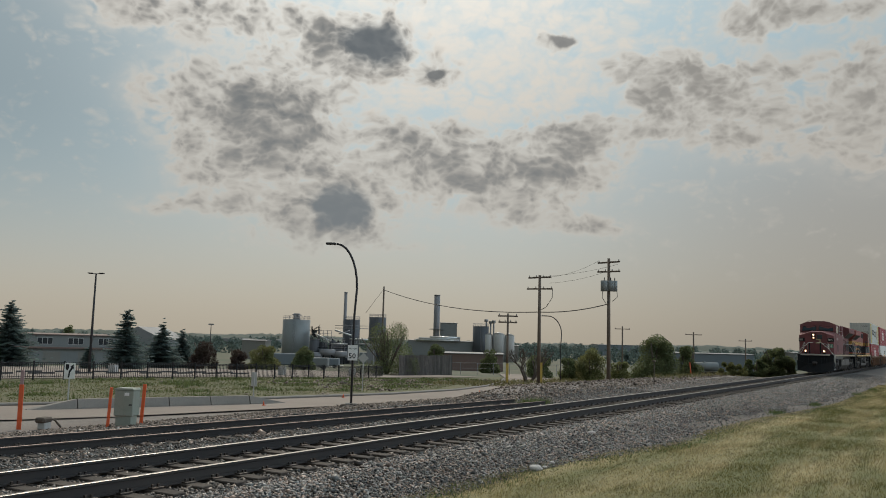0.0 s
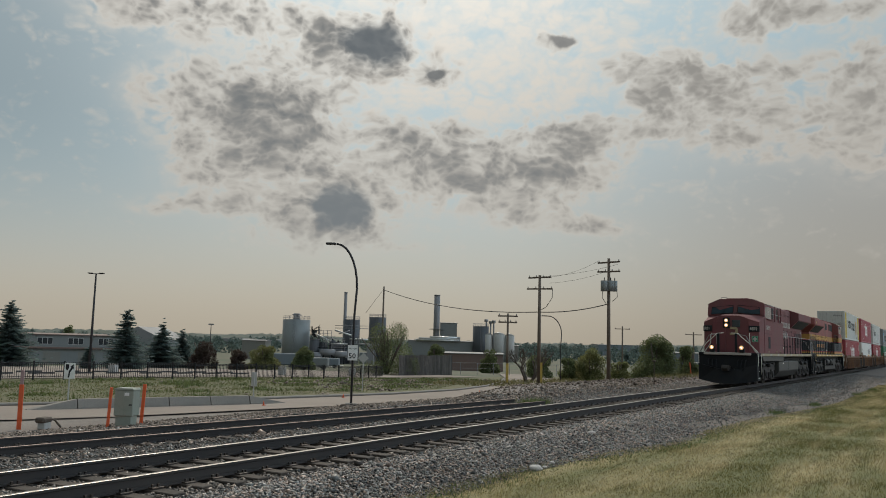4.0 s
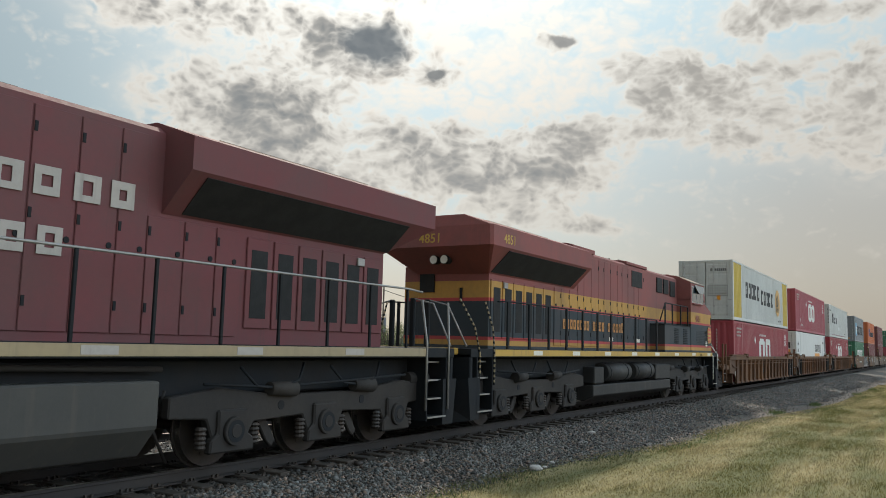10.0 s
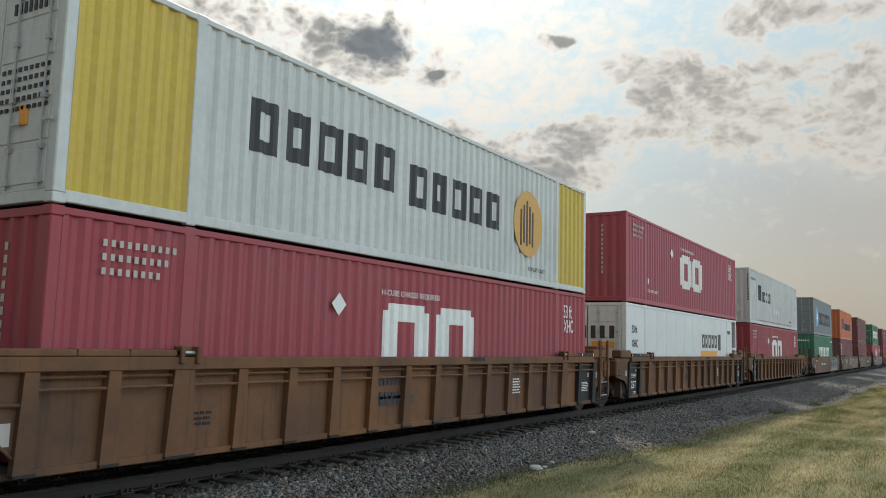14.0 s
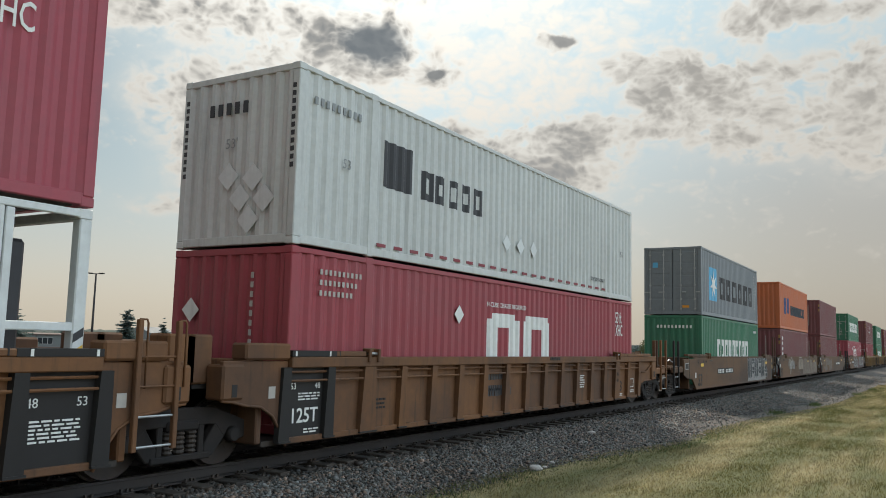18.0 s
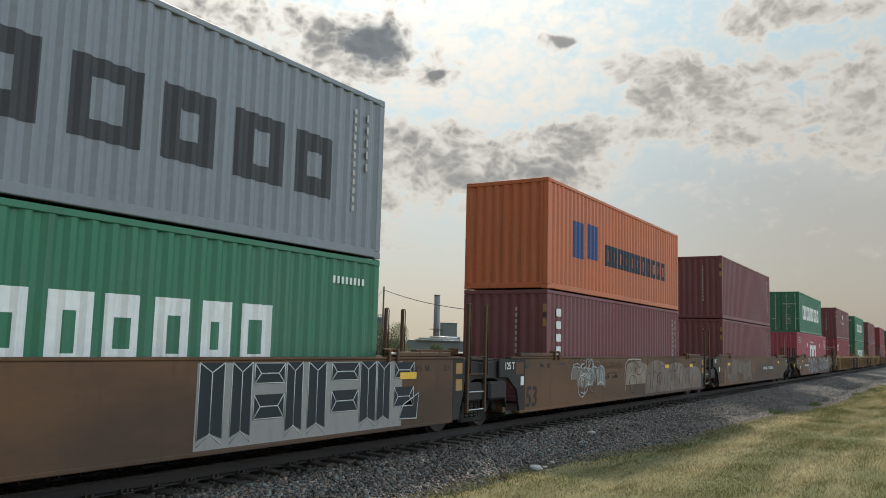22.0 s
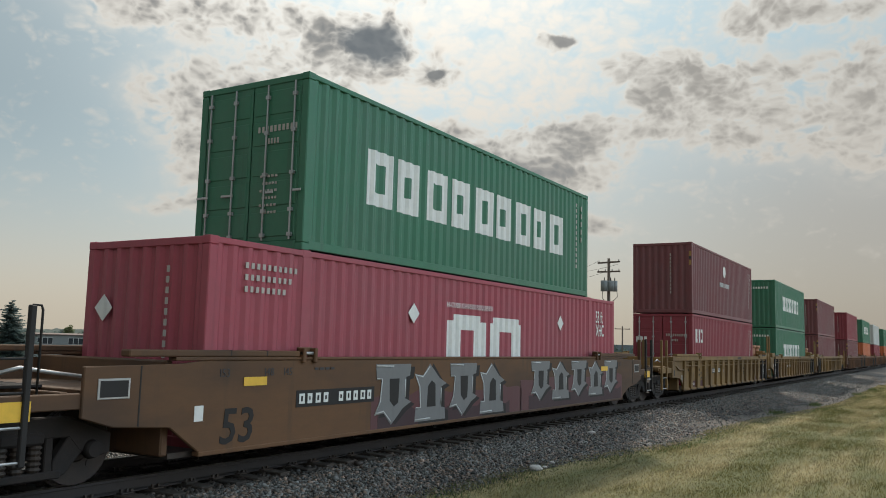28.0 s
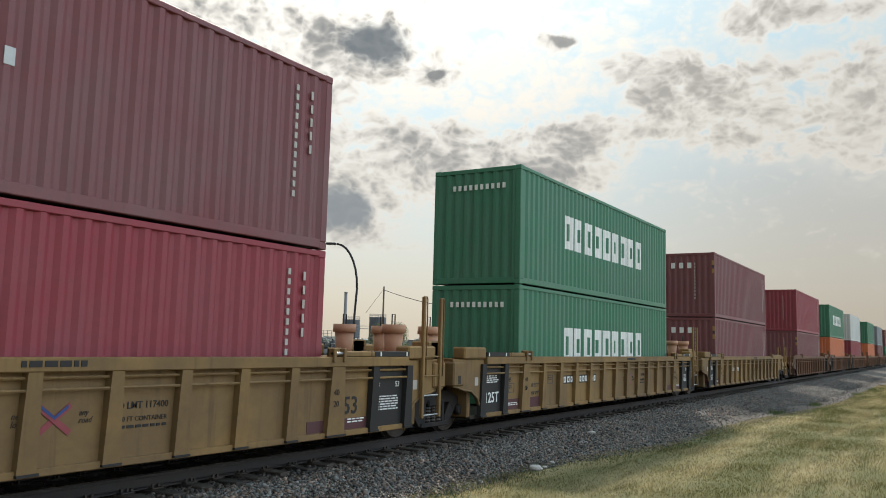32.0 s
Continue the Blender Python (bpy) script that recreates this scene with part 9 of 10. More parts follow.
    for w, end, cut, z in ((0.75, wing1 - 0.05, 0.02, 4.68), (1.5, wing1, 0.06, 4.42), (1.5, wing1, 0.06, 3.97), (0.96, 19.17, 0.02, 3.42)):
        k = cut * 1.15
        loops.append([bm.verts.new(q) for q in ((wing0, -w, z), (end - cut, -w, z), (end, -w + k, z), (end, w - k, z), (end - cut, w, z), (wing0, w, z))])
    bm.faces.new(loops[0])
    bm.faces.new(loops[-1][::-1])
    for p, q in zip(loops, loops[1:]):
        for i in range(6):
            j = (i + 1) % 6
            bm.faces.new((p[i], q[i], q[j], p[j]))
    bmesh.ops.recalc_face_normals(bm, faces=bm.faces[:])
    put("radiator_wing", bm, body)
    put("roof_walk", slab(wing0 + 1.2, wing1 - 1.2, -0.7, 0.7, 4.68, 4.71), ROOF_DUST)
    if south:
        for part_name, a, b, rise in (("raised_hood", 7.3, 9.5, 0.12), ("raised_hood", 12.4, 14.1, 0.16)):
            put(part_name, prism(bmesh.new(), [(-0.94, hood_top - 0.02), (-0.94, hood_top + 0.6 * rise), (-0.7, hood_top + rise), (0.7, hood_top + rise), (0.94, hood_top + 0.6 * rise), (0.94, hood_top - 0.02)], a, b, "x", bevel=0.01), body)
    else:
        put("exhaust_stack", slab(11.4, 12.3, -0.45, 0.45, hood_top, hood_top + 0.14, bevel=0.03), DARK_STEEL)
    horn, seat = (11.2, hood_top + 0.12) if south else (9.0, hood_top)
    bm = bmesh.new()
    for k in range(3):
        drum(bm, (horn, -0.15 + 0.15 * k, seat + 0.12), (horn - 0.4 + 0.05 * k, -0.15 + 0.15 * k, seat + 0.12), 0.03, 0.075, n=10)
    box(bm, horn, horn + 0.15, -0.2, 0.2, hood_top, seat + 0.14, bevel=0.02)
    put("horn", bm, DARK_STEEL)
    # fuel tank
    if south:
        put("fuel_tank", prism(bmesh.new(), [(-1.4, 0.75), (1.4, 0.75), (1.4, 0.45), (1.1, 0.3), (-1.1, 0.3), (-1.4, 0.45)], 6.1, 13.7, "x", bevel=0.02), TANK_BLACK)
        for s in (-1, 1):
            for a, b in ((8.2, 10.1), (10.55, 12.65)):
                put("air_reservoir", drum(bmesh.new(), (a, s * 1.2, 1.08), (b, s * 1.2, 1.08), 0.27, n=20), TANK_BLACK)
                for q in (a + 0.3, b - 0.3):
                    put("reservoir_strap", drum(bmesh.new(), (q, s * 1.2, 1.08), (q + 0.06, s * 1.2, 1.08), 0.28, n=20), DARK_STEEL)
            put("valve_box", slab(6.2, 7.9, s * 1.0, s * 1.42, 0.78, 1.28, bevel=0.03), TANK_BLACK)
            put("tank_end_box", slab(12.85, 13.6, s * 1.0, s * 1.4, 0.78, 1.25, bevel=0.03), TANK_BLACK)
    else:
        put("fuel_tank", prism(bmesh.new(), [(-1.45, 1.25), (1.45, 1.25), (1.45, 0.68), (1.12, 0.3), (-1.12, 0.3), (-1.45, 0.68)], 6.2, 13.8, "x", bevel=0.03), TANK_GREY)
        for s in (-1, 1):
            put("tank_seam", slab(9.7, 9.73, s * 1.45, s * 1.456, 0.7, 1.24), DARK_STEEL)
            put("fuel_filler", drum(bmesh.new(), (8.0, s * 1.35, 1.32), (8.3, s * 1.5, 1.34), 0.07, n=10), RUNNING)
            put("tank_card", slab(7.6, 7.85, s * 1.452, s * 1.458, 1.1, 1.17), REFLECT_WHITE)
            bm = tube(bmesh.new(), [(7.6, s * 1.2, 1.4), (9.5, s * 1.25, 1.36), (12.0, s * 1.2, 1.42), (14.0, s * 1.2, 1.38)], 0.04)
            put("air_pipe", bm, RUNNING)
    for c in (2.62, 17.2):
        loco_truck(root, c, 1)
    # pilot, plough, couplers and hoses
    for e, x0 in ((-1, -0.75), (1, 20.9)):
        put("pilot", slab(x0, x0 - e * 0.12, -1.48, 1.48, 0.75, 1.6, bevel=0.02), DARK_STEEL)
        put("anticlimber", slab(x0 + e * 0.16, x0, -1.2, 1.2, 1.58, 1.72, bevel=0.02), NAME_PALE if e < 0 else stripe)
        bm = bmesh.new()
        a = [(x0 + e * 0.1, -1.5, 1.12), (x0 + e * 0.3, -0.5, 0.86), (x0 + e * 0.3, 0.5, 0.86), (x0 + e * 0.1, 1.5, 1.12)]
        b = [(x0 - e * 0.02, -1.5, 0.26), (x0 + e * 0.45, -0.5, 0.1), (x0 + e * 0.45, 0.5, 0.1), (x0 - e * 0.02, 1.5, 0.26)]
        va, vb = [bm.verts.new(p) for p in a], [bm.verts.new(p) for p in b]
        vc = [bm.verts.new((x0 - e * 0.4, p[1], p[2])) for p in a]
        vd = [bm.verts.new((x0 - e * 0.4, p[1], p[2])) for p in b]
        for i in range(3):
            for quad in ((va[i], va[i + 1], vb[i + 1], vb[i]), (vc[i], vd[i], vd[i + 1], vc[i + 1]), (va[i], vc[i], vc[i + 1], va[i + 1]), (vb[i], vb[i + 1], vd[i + 1], vd[i])):
                bm.faces.new(quad)
        bm.faces.new((va[0], vb[0], vd[0], vc[0]))
        bm.faces.new((va[3], vc[3], vd[3], vb[3]))
        bmesh.ops.recalc_face_normals(bm, faces=bm.faces[:])
        put("plough", bm, DARK_STEEL)
        put("coupler", prism(bmesh.new(), [(x0, 0.78), (x0 + e * 0.7, 0.74), (x0 + e * 0.85, 0.9), (x0 + e * 0.7, 1.06), (x0, 1.02)], -0.16, 0.16, "y", bevel=0.03), RUNNING)
        for k, y in enumerate((-0.95, -0.75, -0.55, 0.55, 0.75, 0.95)):
            put("air_hose", tube(bmesh.new(), [(x0 + e * 0.02, y, 1.35), (x0 + e * 0.2, y, 1.25), (x0 + e * 0.28, y * 0.95, 0.95), (x0 + e * 0.24, y * 0.8, 0.7 + 0.03 * k)], 0.024), DARK_STEEL)
        for y in (-0.45, 0.45):
            put("end_post", slab(x0 + e * 0.02, x0 + e * 0.1, y - 0.06, y + 0.06, 1.72, 2.72, bevel=0.02), DARK_STEEL)
        for s in (-1, 1):
            put("end_rail", tube(bmesh.new(), [(x0 + e * 0.05, s * 0.5, 2.7), (x0 + e * 0.05, s * 0.95, 2.6), (x0 + e * 0.02, s * 1.4, 1.75)], 0.02), RAIL_GREY)
    for s in (-1, 1):
        lamp = put("ditch_light", drum(bmesh.new(), (-0.84, s * 0.76, 1.98), (-1.0, s * 0.76, 1.98), 0.14, n=18), DARK_STEEL)
        part("bracket", slab(-0.95, -0.7, s * 0.64, s * 0.88, 1.72, 1.9, bevel=0.02), DARK_STEEL, lamp)
        part("lens", drum(bmesh.new(), (-1.001, s * 0.76, 1.98), (-1.01, s * 0.76, 1.98), 0.11, n=18), LAMP_WARM if not south else CAB_GLASS, lamp)
        if not south:
            part("bulb", drum(bmesh.new(), (-1.011, s * 0.76, 1.98), (-1.016, s * 0.76, 1.98), 0.035, n=12), LAMP_HOT, lamp)
    lamp = put("headlight", slab(-0.07, 0.02, 0.03, 0.37, 3.02, 3.58, bevel=0.03), DARK_STEEL)
    for z in (3.17, 3.43):
        part("lens", drum(bmesh.new(), (-0.071, 0.2, z), (-0.08, 0.2, z), 0.1, n=18), LAMP_WARM if not south else CAB_GLASS, lamp)
        if not south:
            part("bulb", drum(bmesh.new(), (-0.081, 0.2, z), (-0.086, 0.2, z), 0.035, n=12), LAMP_HOT, lamp)
    rear = put("rear_headlight", slab(19.15, 19.23, -0.3, 0.3, 3.9, 4.2, bevel=0.03), DARK_STEEL)
    for y in (-0.14, 0.14):
        part("lens", drum(bmesh.new(), (19.23, y, 4.05), (19.24, y, 4.05), 0.09, n=14), REFLECT_WHITE, rear)
    if south:
        put("end_cabinet", slab(18.5, 19.15, -1.36, -0.94, 1.71, 3.62, bevel=0.02), body)
        put("end_recess", slab(19.15, 19.19, -0.9, -0.5, 3.0, 3.55), GRILLE)
        for y in (-0.14, 0.14):
            lamp = put("end_lamp", drum(bmesh.new(), (19.62, y, 3.7), (19.82, y, 3.7), 0.1, 0.11, n=14), DARK_STEEL)
            part("lens", drum(bmesh.new(), (19.82, y, 3.7), (19.83, y, 3.7), 0.095, n=14), REFLECT_WHITE, lamp)
        writing("4851", 0.3, SILL_YELLOW, root, wing1 + 0.003, -0.4, 4.06, ends=1, bold=0.008, name="number_lettering")
        writing("4851", 0.3, SILL_YELLOW, root, 19.5, 1.503, 4.06, side=1, bold=0.008, name="number_lettering")
        put("end_latch", slab(19.15, 19.18, 0.2, 0.26, 2.75, 3.1), DARK_STEEL)
    # nose fittings
    for s in (-1, 1):
        board = put("number_board", slab(-0.05, 0.02, -0.28, 0.28, -0.16, 0.16, bevel=0.02), DARK_STEEL)
        board.matrix_basis = pose(0.1, s * 1.2, 3.0, 0, 0, -26 * s)
        if not south:
            writing("8891", 0.23, NAME_PALE, board, -0.054, 0.235, -0.08, ends=-1, bold=0.012, name="number_lettering", squeeze=0.88)
    put("nose_window", slab(-0.03, 0.01, -0.52, -0.1, 3.08, 3.45, bevel=0.03), CAB_GLASS)
    put("nose_door", slab(-0.025, 0.005, 0.25, 0.9, 1.8, 3.4, bevel=0.02), body)
    if not south:
        sign = put("first_aid_sign", slab(-0.02, 0.005, -0.16, 0.16, -0.16, 0.16), NAME_PALE, note="green first-aid sign with white cross")
        sign.matrix_basis = pose(0.13, -1.23, 2.46, 0, 0, 26)
        part("sign_face", slab(-0.024, -0.018, -0.14, 0.14, -0.14, 0.14), SAFETY_GREEN, sign)
        bm = slab(-0.032, -0.023, -0.035, 0.035, -0.1, 0.1)
        box(bm, -0.031, -0.022, -0.1, 0.1, -0.035, 0.035)
        part("cross", bm, NAME_PALE, sign)
        bm = bmesh.new()
        prism(bm, [(0.0, 3.08), (-0.3, 3.08), (-0.4, 2.98), (-0.4, 2.76), (-0.3, 2.66), (0.02, 2.66), (0.02, 2.77), (-0.24, 2.79), (-0.28, 2.95), (0.0, 2.97)], -0.022, 0.0, "x")
        put("emblem_trace", bm, SILL_CREAM)
    put("nose_grab", tube(bmesh.new(), [(0.02, 0.75, 2.1), (-0.08, 0.72, 2.2), (-0.08, 0.7, 2.65), (0.02, 0.68, 2.72)], 0.016), RAIL_GREY)
    put("nose_wiper_cable", tube(bmesh.new(), [(0.6, 0.3, 3.82), (0.9, -0.3, 3.9), (1.2, -0.9, 3.8)], 0.02), DARK_STEEL)
    put("cab_back", slab(3.5, 3.58, -1.44, 1.44, 1.72, 3.74), body)
    # numbers and name shapes on the shown side
    y = vis * 1.517

    def row(u0, u1, z0, z1, count, material, yy, gap=0.25, skip=()):
        st = (u1 - u0) / count
        for i in range(count):
            if i not in skip:
                bm = bmesh.new()
                for p, q, r, t in frame_rects(u0 + i * st, u0 + (i + 1 - gap) * st, z0, z1 if i else z1 + 0.04, i):
                    box(bm, p, q, yy, yy - vis * 0.004, r, t)
                put("name_shape", bm, material)
    if south:
        writing("4851", 0.36, paint("number_red", (0.25, 0.055, 0.035), 0.5), root, 2.95, y + 0.001, 2.9, side=1, bold=0.012, name="number_lettering", squeeze=1.12)
        row(10.0, 15.0, 2.28, 2.55, 20, paint("name_orange", (0.5, 0.22, 0.06), 0.55, 0.5, 0.4), 0.993, skip=(6, 11))
        bm = prism(bmesh.new(), [(u, z) for u, z in ((0.3, 2.22), (0.48, 2.08), (0.8, 2.08), (0.95, 2.22), (0.95, 2.6), (0.8, 2.74), (0.48, 2.74), (0.3, 2.6))], 1.488, 1.494, "y")
        put("emblem_plate", bm, SILL_YELLOW)
        bm = prism(bmesh.new(), [(0.625 + 0.88 * (u - 0.625), 2.41 + 0.88 * (z - 2.41)) for u, z in ((0.3, 2.22), (0.48, 2.08), (0.8, 2.08), (0.95, 2.22), (0.95, 2.6), (0.8, 2.74), (0.48, 2.74), (0.3, 2.6))], 1.492, 1.499, "y")
        put("emblem_face", bm, paint("emblem_red", (0.5, 0.05, 0.03), 0.5))
        for k in range(3):
            put("emblem_bar", slab(0.42, 0.85, 1.498, 1.503, 2.2 + 0.15 * k, 2.28 + 0.15 * k), SILL_YELLOW)
        put("notice", slab(1.0, 1.3, 1.488, 1.494, 1.95, 2.18), REFLECT_WHITE)
        writing("E9444C", 0.11, DARK_STEEL, root, 2.3, 1.521, 1.58, side=1, name="class_letters")
    else:
        writing("8891", 0.36, NAME_PALE, root, 1.9, y, 3.0, bold=0.012, name="number_lettering", squeeze=1.8)
        row(9.65, 13.75, 3.38, 3.72, 8, NAME_PALE, -0.993)
        row(9.65, 12.75, 2.7, 3.03, 7, NAME_PALE, -0.993)
    return root


locomotive("lead_locomotive", "dark red six-axle diesel locomotive with lit headlights", 81.35, 0.0, False)
locomotive("rear_locomotive", "maroon, yellow and black diesel locomotive running backwards", 123.83, 180.0, True)


# ---- the string of wells and what they carry ----
TOP40, TOP53 = 3.262, 3.27


def load_train():
    a = "brown ribbed double-stack well car, rusty and dusty"
    for xc, f, r in ((136.93, "end", "joint"), (156.56, "joint", "joint"), (176.18, "joint", "end")):
        root = well_car(xc, "ribbed", f, r, a, CAR_BROWN, int(xc))
        car_marks(root, "ribbed", int(xc), f, r)
        if 150 < xc < 170:
            graffiti(root, 4.1, 4.75, 0.72, 1.1, 7, -1.392, CAR_BROWN, GRAFFITI_WHITE, None, 0.22)
    b = "brown smooth-sided double-stack well car with sprayed graffiti"
    for xc, f, r in ((199.67, "end", "joint"), (219.18, "joint", "joint"), (238.74, "joint", "end")):
        root = well_car(xc, "smooth", f, r, b, CAR_FLAT, int(xc))
        car_marks(root, "smooth", int(xc), f, r)
        if xc < 205:
            pillars(root, 1.75, 7.05, 0.34, 1.47)
        elif xc < 230:
            arches(root, -5.2, -2.9, 0.75, 1.42, 5, 0.6, (GRAFFITI_DUST, GRAFFITI_GREY), GRAFFITI_WHITE, heavy=0.014)
            tangle(root, -5.0, -3.0, 0.7, 1.4, 15, 22, (GRAFFITI_WHITE, GRAFFITI_PALE), y=-1.512)
            arches(root, -0.95, 7.3, 0.36, 1.47, 26, 2.2, (GRAFFITI_PALE, GRAFFITI_DUST), None, y=-1.5015)
            # one big round form, then tall loops and hooked legs in thin dark lines
            stroke(root, [(-0.9, 0.5), (-0.95, 1.1), (-0.7, 1.42), (0.0, 1.46), (0.6, 1.44)], -1.5075, 0.022, CODE_MARK)
            stroke(root, [(-0.84, 0.5), (-0.88, 1.05), (-0.64, 1.36), (0.0, 1.38), (0.5, 1.2), (0.75, 1.42), (0.95, 1.3), (0.62, 1.0), (0.2, 1.02)], -1.509, 0.016, CHARCOAL)
            stroke(root, [(-0.6, 0.7), (-0.35, 0.96), (0.05, 0.9), (0.15, 0.62), (-0.15, 0.45), (-0.45, 0.55), (-0.5, 0.8)], -1.509, 0.014, CHARCOAL)
            for a in (-0.33, 0.1):
                line_run(root, [(a - 0.1, 1.22), (a + 0.12, 1.04)], -1.509, 0.011, CHARCOAL)
                line_run(root, [(a - 0.1, 1.04), (a + 0.12, 1.22)], -1.51, 0.011, CHARCOAL)
            for a, low, high, w in ((1.15, 0.5, 1.02, 0.5), (1.84, 0.45, 1.06, 0.55), (2.62, 0.6, 1.25, 0.65), (3.6, 0.45, 1.1, 0.4), (4.1, 0.6, 1.3, 0.45), (5.1, 0.5, 1.2, 0.5), (5.9, 0.45, 1.0, 0.45), (6.5, 0.5, 1.25, 0.4)):
                stroke(root, [(a, low + 0.06), (a + 0.06, 0.7 * high + 0.3 * low), (a + 0.5 * w, high), (a + w, 0.75 * high + 0.25 * low), (a + 0.85 * w, low), (a + 0.7 * w, low - 0.12)], -1.509, 0.017, CHARCOAL)
            for a, q in ((1.32, 1.0), (1.94, 0.95), (2.65, 1.1), (3.3, 1.15), (3.75, 1.0)):
                line_run(root, [(a, 1.47), (a + 0.02, q)], -1.5085, 0.013, CHARCOAL)
            stroke(root, [(4.25, 1.2), (4.4, 1.45), (4.7, 1.46), (4.9, 1.25), (4.7, 1.05), (4.4, 1.06)], -1.51, 0.018, CHARCOAL)
            stroke(root, [(2.4, 0.92), (2.65, 1.0), (2.9, 1.02), (2.8, 0.8), (2.7, 0.6)], -1.51, 0.015, CHARCOAL)
            writing("118,200", 0.13, CHARCOAL, root, -2.7, -1.505, 0.92)
            writing("PER UNIT", 0.13, CHARCOAL, root, -2.06, -1.505, 0.92, squeeze=0.85)
            for k in range(9):
                a = -2.75 + 0.2 * k
                line_run(root, [(a, 1.18 + 0.02 * (k % 3)), (a + 0.03, 1.4), (a + 0.13, 1.38 - 0.05 * (k % 2)), (a + 0.05, 1.29), (a + 0.15, 1.2)], -1.506, 0.009, GRAFFITI_DARK)
            line_run(root, [(-1.2, 1.12), (-1.9, 1.05), (-1.85, 1.12), (-2.5, 1.04), (-2.32, 1.11)], -1.506, 0.009, GRAFFITI_DARK)
            line_run(root, [(-2.5, 1.04), (-2.3, 0.99)], -1.507, 0.009, GRAFFITI_DARK)
        else:
            arches(root, -6.7, -0.6, 0.62, 1.46, 8, 0.75, (GRAFFITI_MUD, CAR_FLAT, GRAFFITI_MUD, GRAFFITI_SHADE), None)
            arches(root, -6.6, -0.8, 0.4, 0.85, 9, 0.7, (GRAFFITI_SHADE, CAR_FLAT, GRAFFITI_MUD), None, y=-1.507)
            drips(root, -6.7, -0.5, 0.5, 1.46, 18, 9, GRAFFITI_TEAL, y=-1.514)
            stroke(root, [(-7.05, 1.4), (-7.12, 1.1), (-6.98, 0.85), (-7.1, 0.6), (-6.9, 0.4)], -1.506, 0.02, GRAFFITI_TEAL)
    root = well_car(262.63, "smooth", "end", "end", "weathered brown single well car with large silver graffiti", CAR_FLAT, 262)
    car_marks(root, "smooth", 262, "end", "end")
    for x0, x1, high, m in ((-4.5, 1.3, 0.85, GRAFFITI_WINE), (1.25, 8.2, 1.0, GRAFFITI_WINE), (-4.3, 0.7, 0.5, GRAFFITI_DARK), (1.7, 8.1, 0.6, GRAFFITI_DARK)):
        top = [(x1 - (x1 - x0) * k / 24, high + 0.35 * abs(noise.noise((0.9 * k, high, 4)))) for k in range(25)]
        part("sprayed_ground", flat_form([(x0, 0.33), (x1, 0.33)] + top, -1.5 if m is GRAFFITI_WINE else -1.5022), m, root)
    silver_blocks(root, -4.4, 0.55, 0.37, 1.42, 4)
    silver_blocks(root, 1.8, 7.9, 0.5, 1.44, 5)
    c = "tan-yellow ribbed double-stack well car with black end panels"
    for xc, f, r in ((286.28, "end", "joint"), (305.68, "joint", "joint"), (325.42, "joint", "end"), (349.43, "end", "joint"), (368.95, "joint", "joint"), (388.5, "joint", "end"),
                     (412.4, "end", "joint"), (431.9, "joint", "joint"), (451.4, "joint", "end")):
        root = well_car(xc, "ribbed", f, r, c if xc < 340 else "brown ribbed double-stack well car further along the train", CAR_TAN if xc < 340 else CAR_BROWN, int(xc))
        car_marks(root, "tan" if xc < 340 else "ribbed", int(xc), f, r)
    # first car
    b1 = rail_red_box(136.93, WELL_Z, "red corrugated long container with white block emblem", CP_RED, (6.5, 9.85, 0.8, 2.15))
    b2 = Box(136.93, TOP53, DOM53, OFF_WHITE, "white and yellow long corrugated container with dark lettering blocks", doors="plain", second=YELLOW)
    b2.blocks(3.0, 6.9, 1.25, 2.05, 5, CHARCOAL)
    b2.blocks(7.25, 11.1, 1.1, 1.9, 5, CHARCOAL)
    bm = bmesh.new()
    drum(bm, (12.4 - 8.077, -1.2955, 1.45), (12.4 - 8.077, -1.299, 1.45), 0.8, n=24)
    for v in bm.verts:
        v.co.z = 1.45 + (v.co.z - 1.45) * 1.0
    part("round_emblem", bm, GOLD, b2.root)
    bm = bmesh.new()
    for k in range(5):
        box(bm, 11.95 - 8.077 + 0.16 * k, 12.03 - 8.077 + 0.16 * k, -1.305, -1.2995, 0.9 + 0.07 * (k % 2), 2.0 - 0.12 * abs(k - 2))
    part("emblem_stripe", bm, CHARCOAL, b2.root)
    writing("TOP LIFT ONLY", 0.14, CHARCOAL, b2.root, 14.15 - 8.077 - 1.75, -1.297, 0.32)
    b2.bars_across(-1.0, -0.2, 2.35, 0.14, 8, CHARCOAL, end=True)
    for k in range(5):
        b2.bars_across(-1.05, -0.05, 1.62 - 0.12 * k, 0.05, 9, CHARCOAL, end=True)
    b2.bars_across(-0.7, -0.35, 0.95, 0.24, 1, ORANGE_MARK, end=True)
    b2.bars_across(0.6, 0.9, 0.95, 0.26, 1, SILVER, end=True)
    b3 = Box(156.56, WELL_Z, DOM53, CLEAN_WHITE, "white smooth-sided refrigerated container with dark and orange emblem", doors="plain", smooth_walls=True, open_rear=1.05)
    for f in (-1, 1):
        part("frame_bar", slab(7.05, 7.93, f * 1.2, f * 1.285, 1.48, 1.58, bevel=0.01), CLEAN_WHITE, b3.root)
        part("frame_post", slab(7.04, 7.14, f * 1.17, f * 1.287, 0.16, 2.79, bevel=0.01), CLEAN_WHITE, b3.root)
        for k in range(6):
            part("warning_stripe", prism(bmesh.new(), [(7.93, 0.35 + 0.2 * k), (8.06, 0.43 + 0.2 * k), (8.06, 0.53 + 0.2 * k), (7.93, 0.45 + 0.2 * k)], f * 1.2955, f * 1.3, "y"), (YELLOW_MARK, CHARCOAL)[k % 2], b3.root)
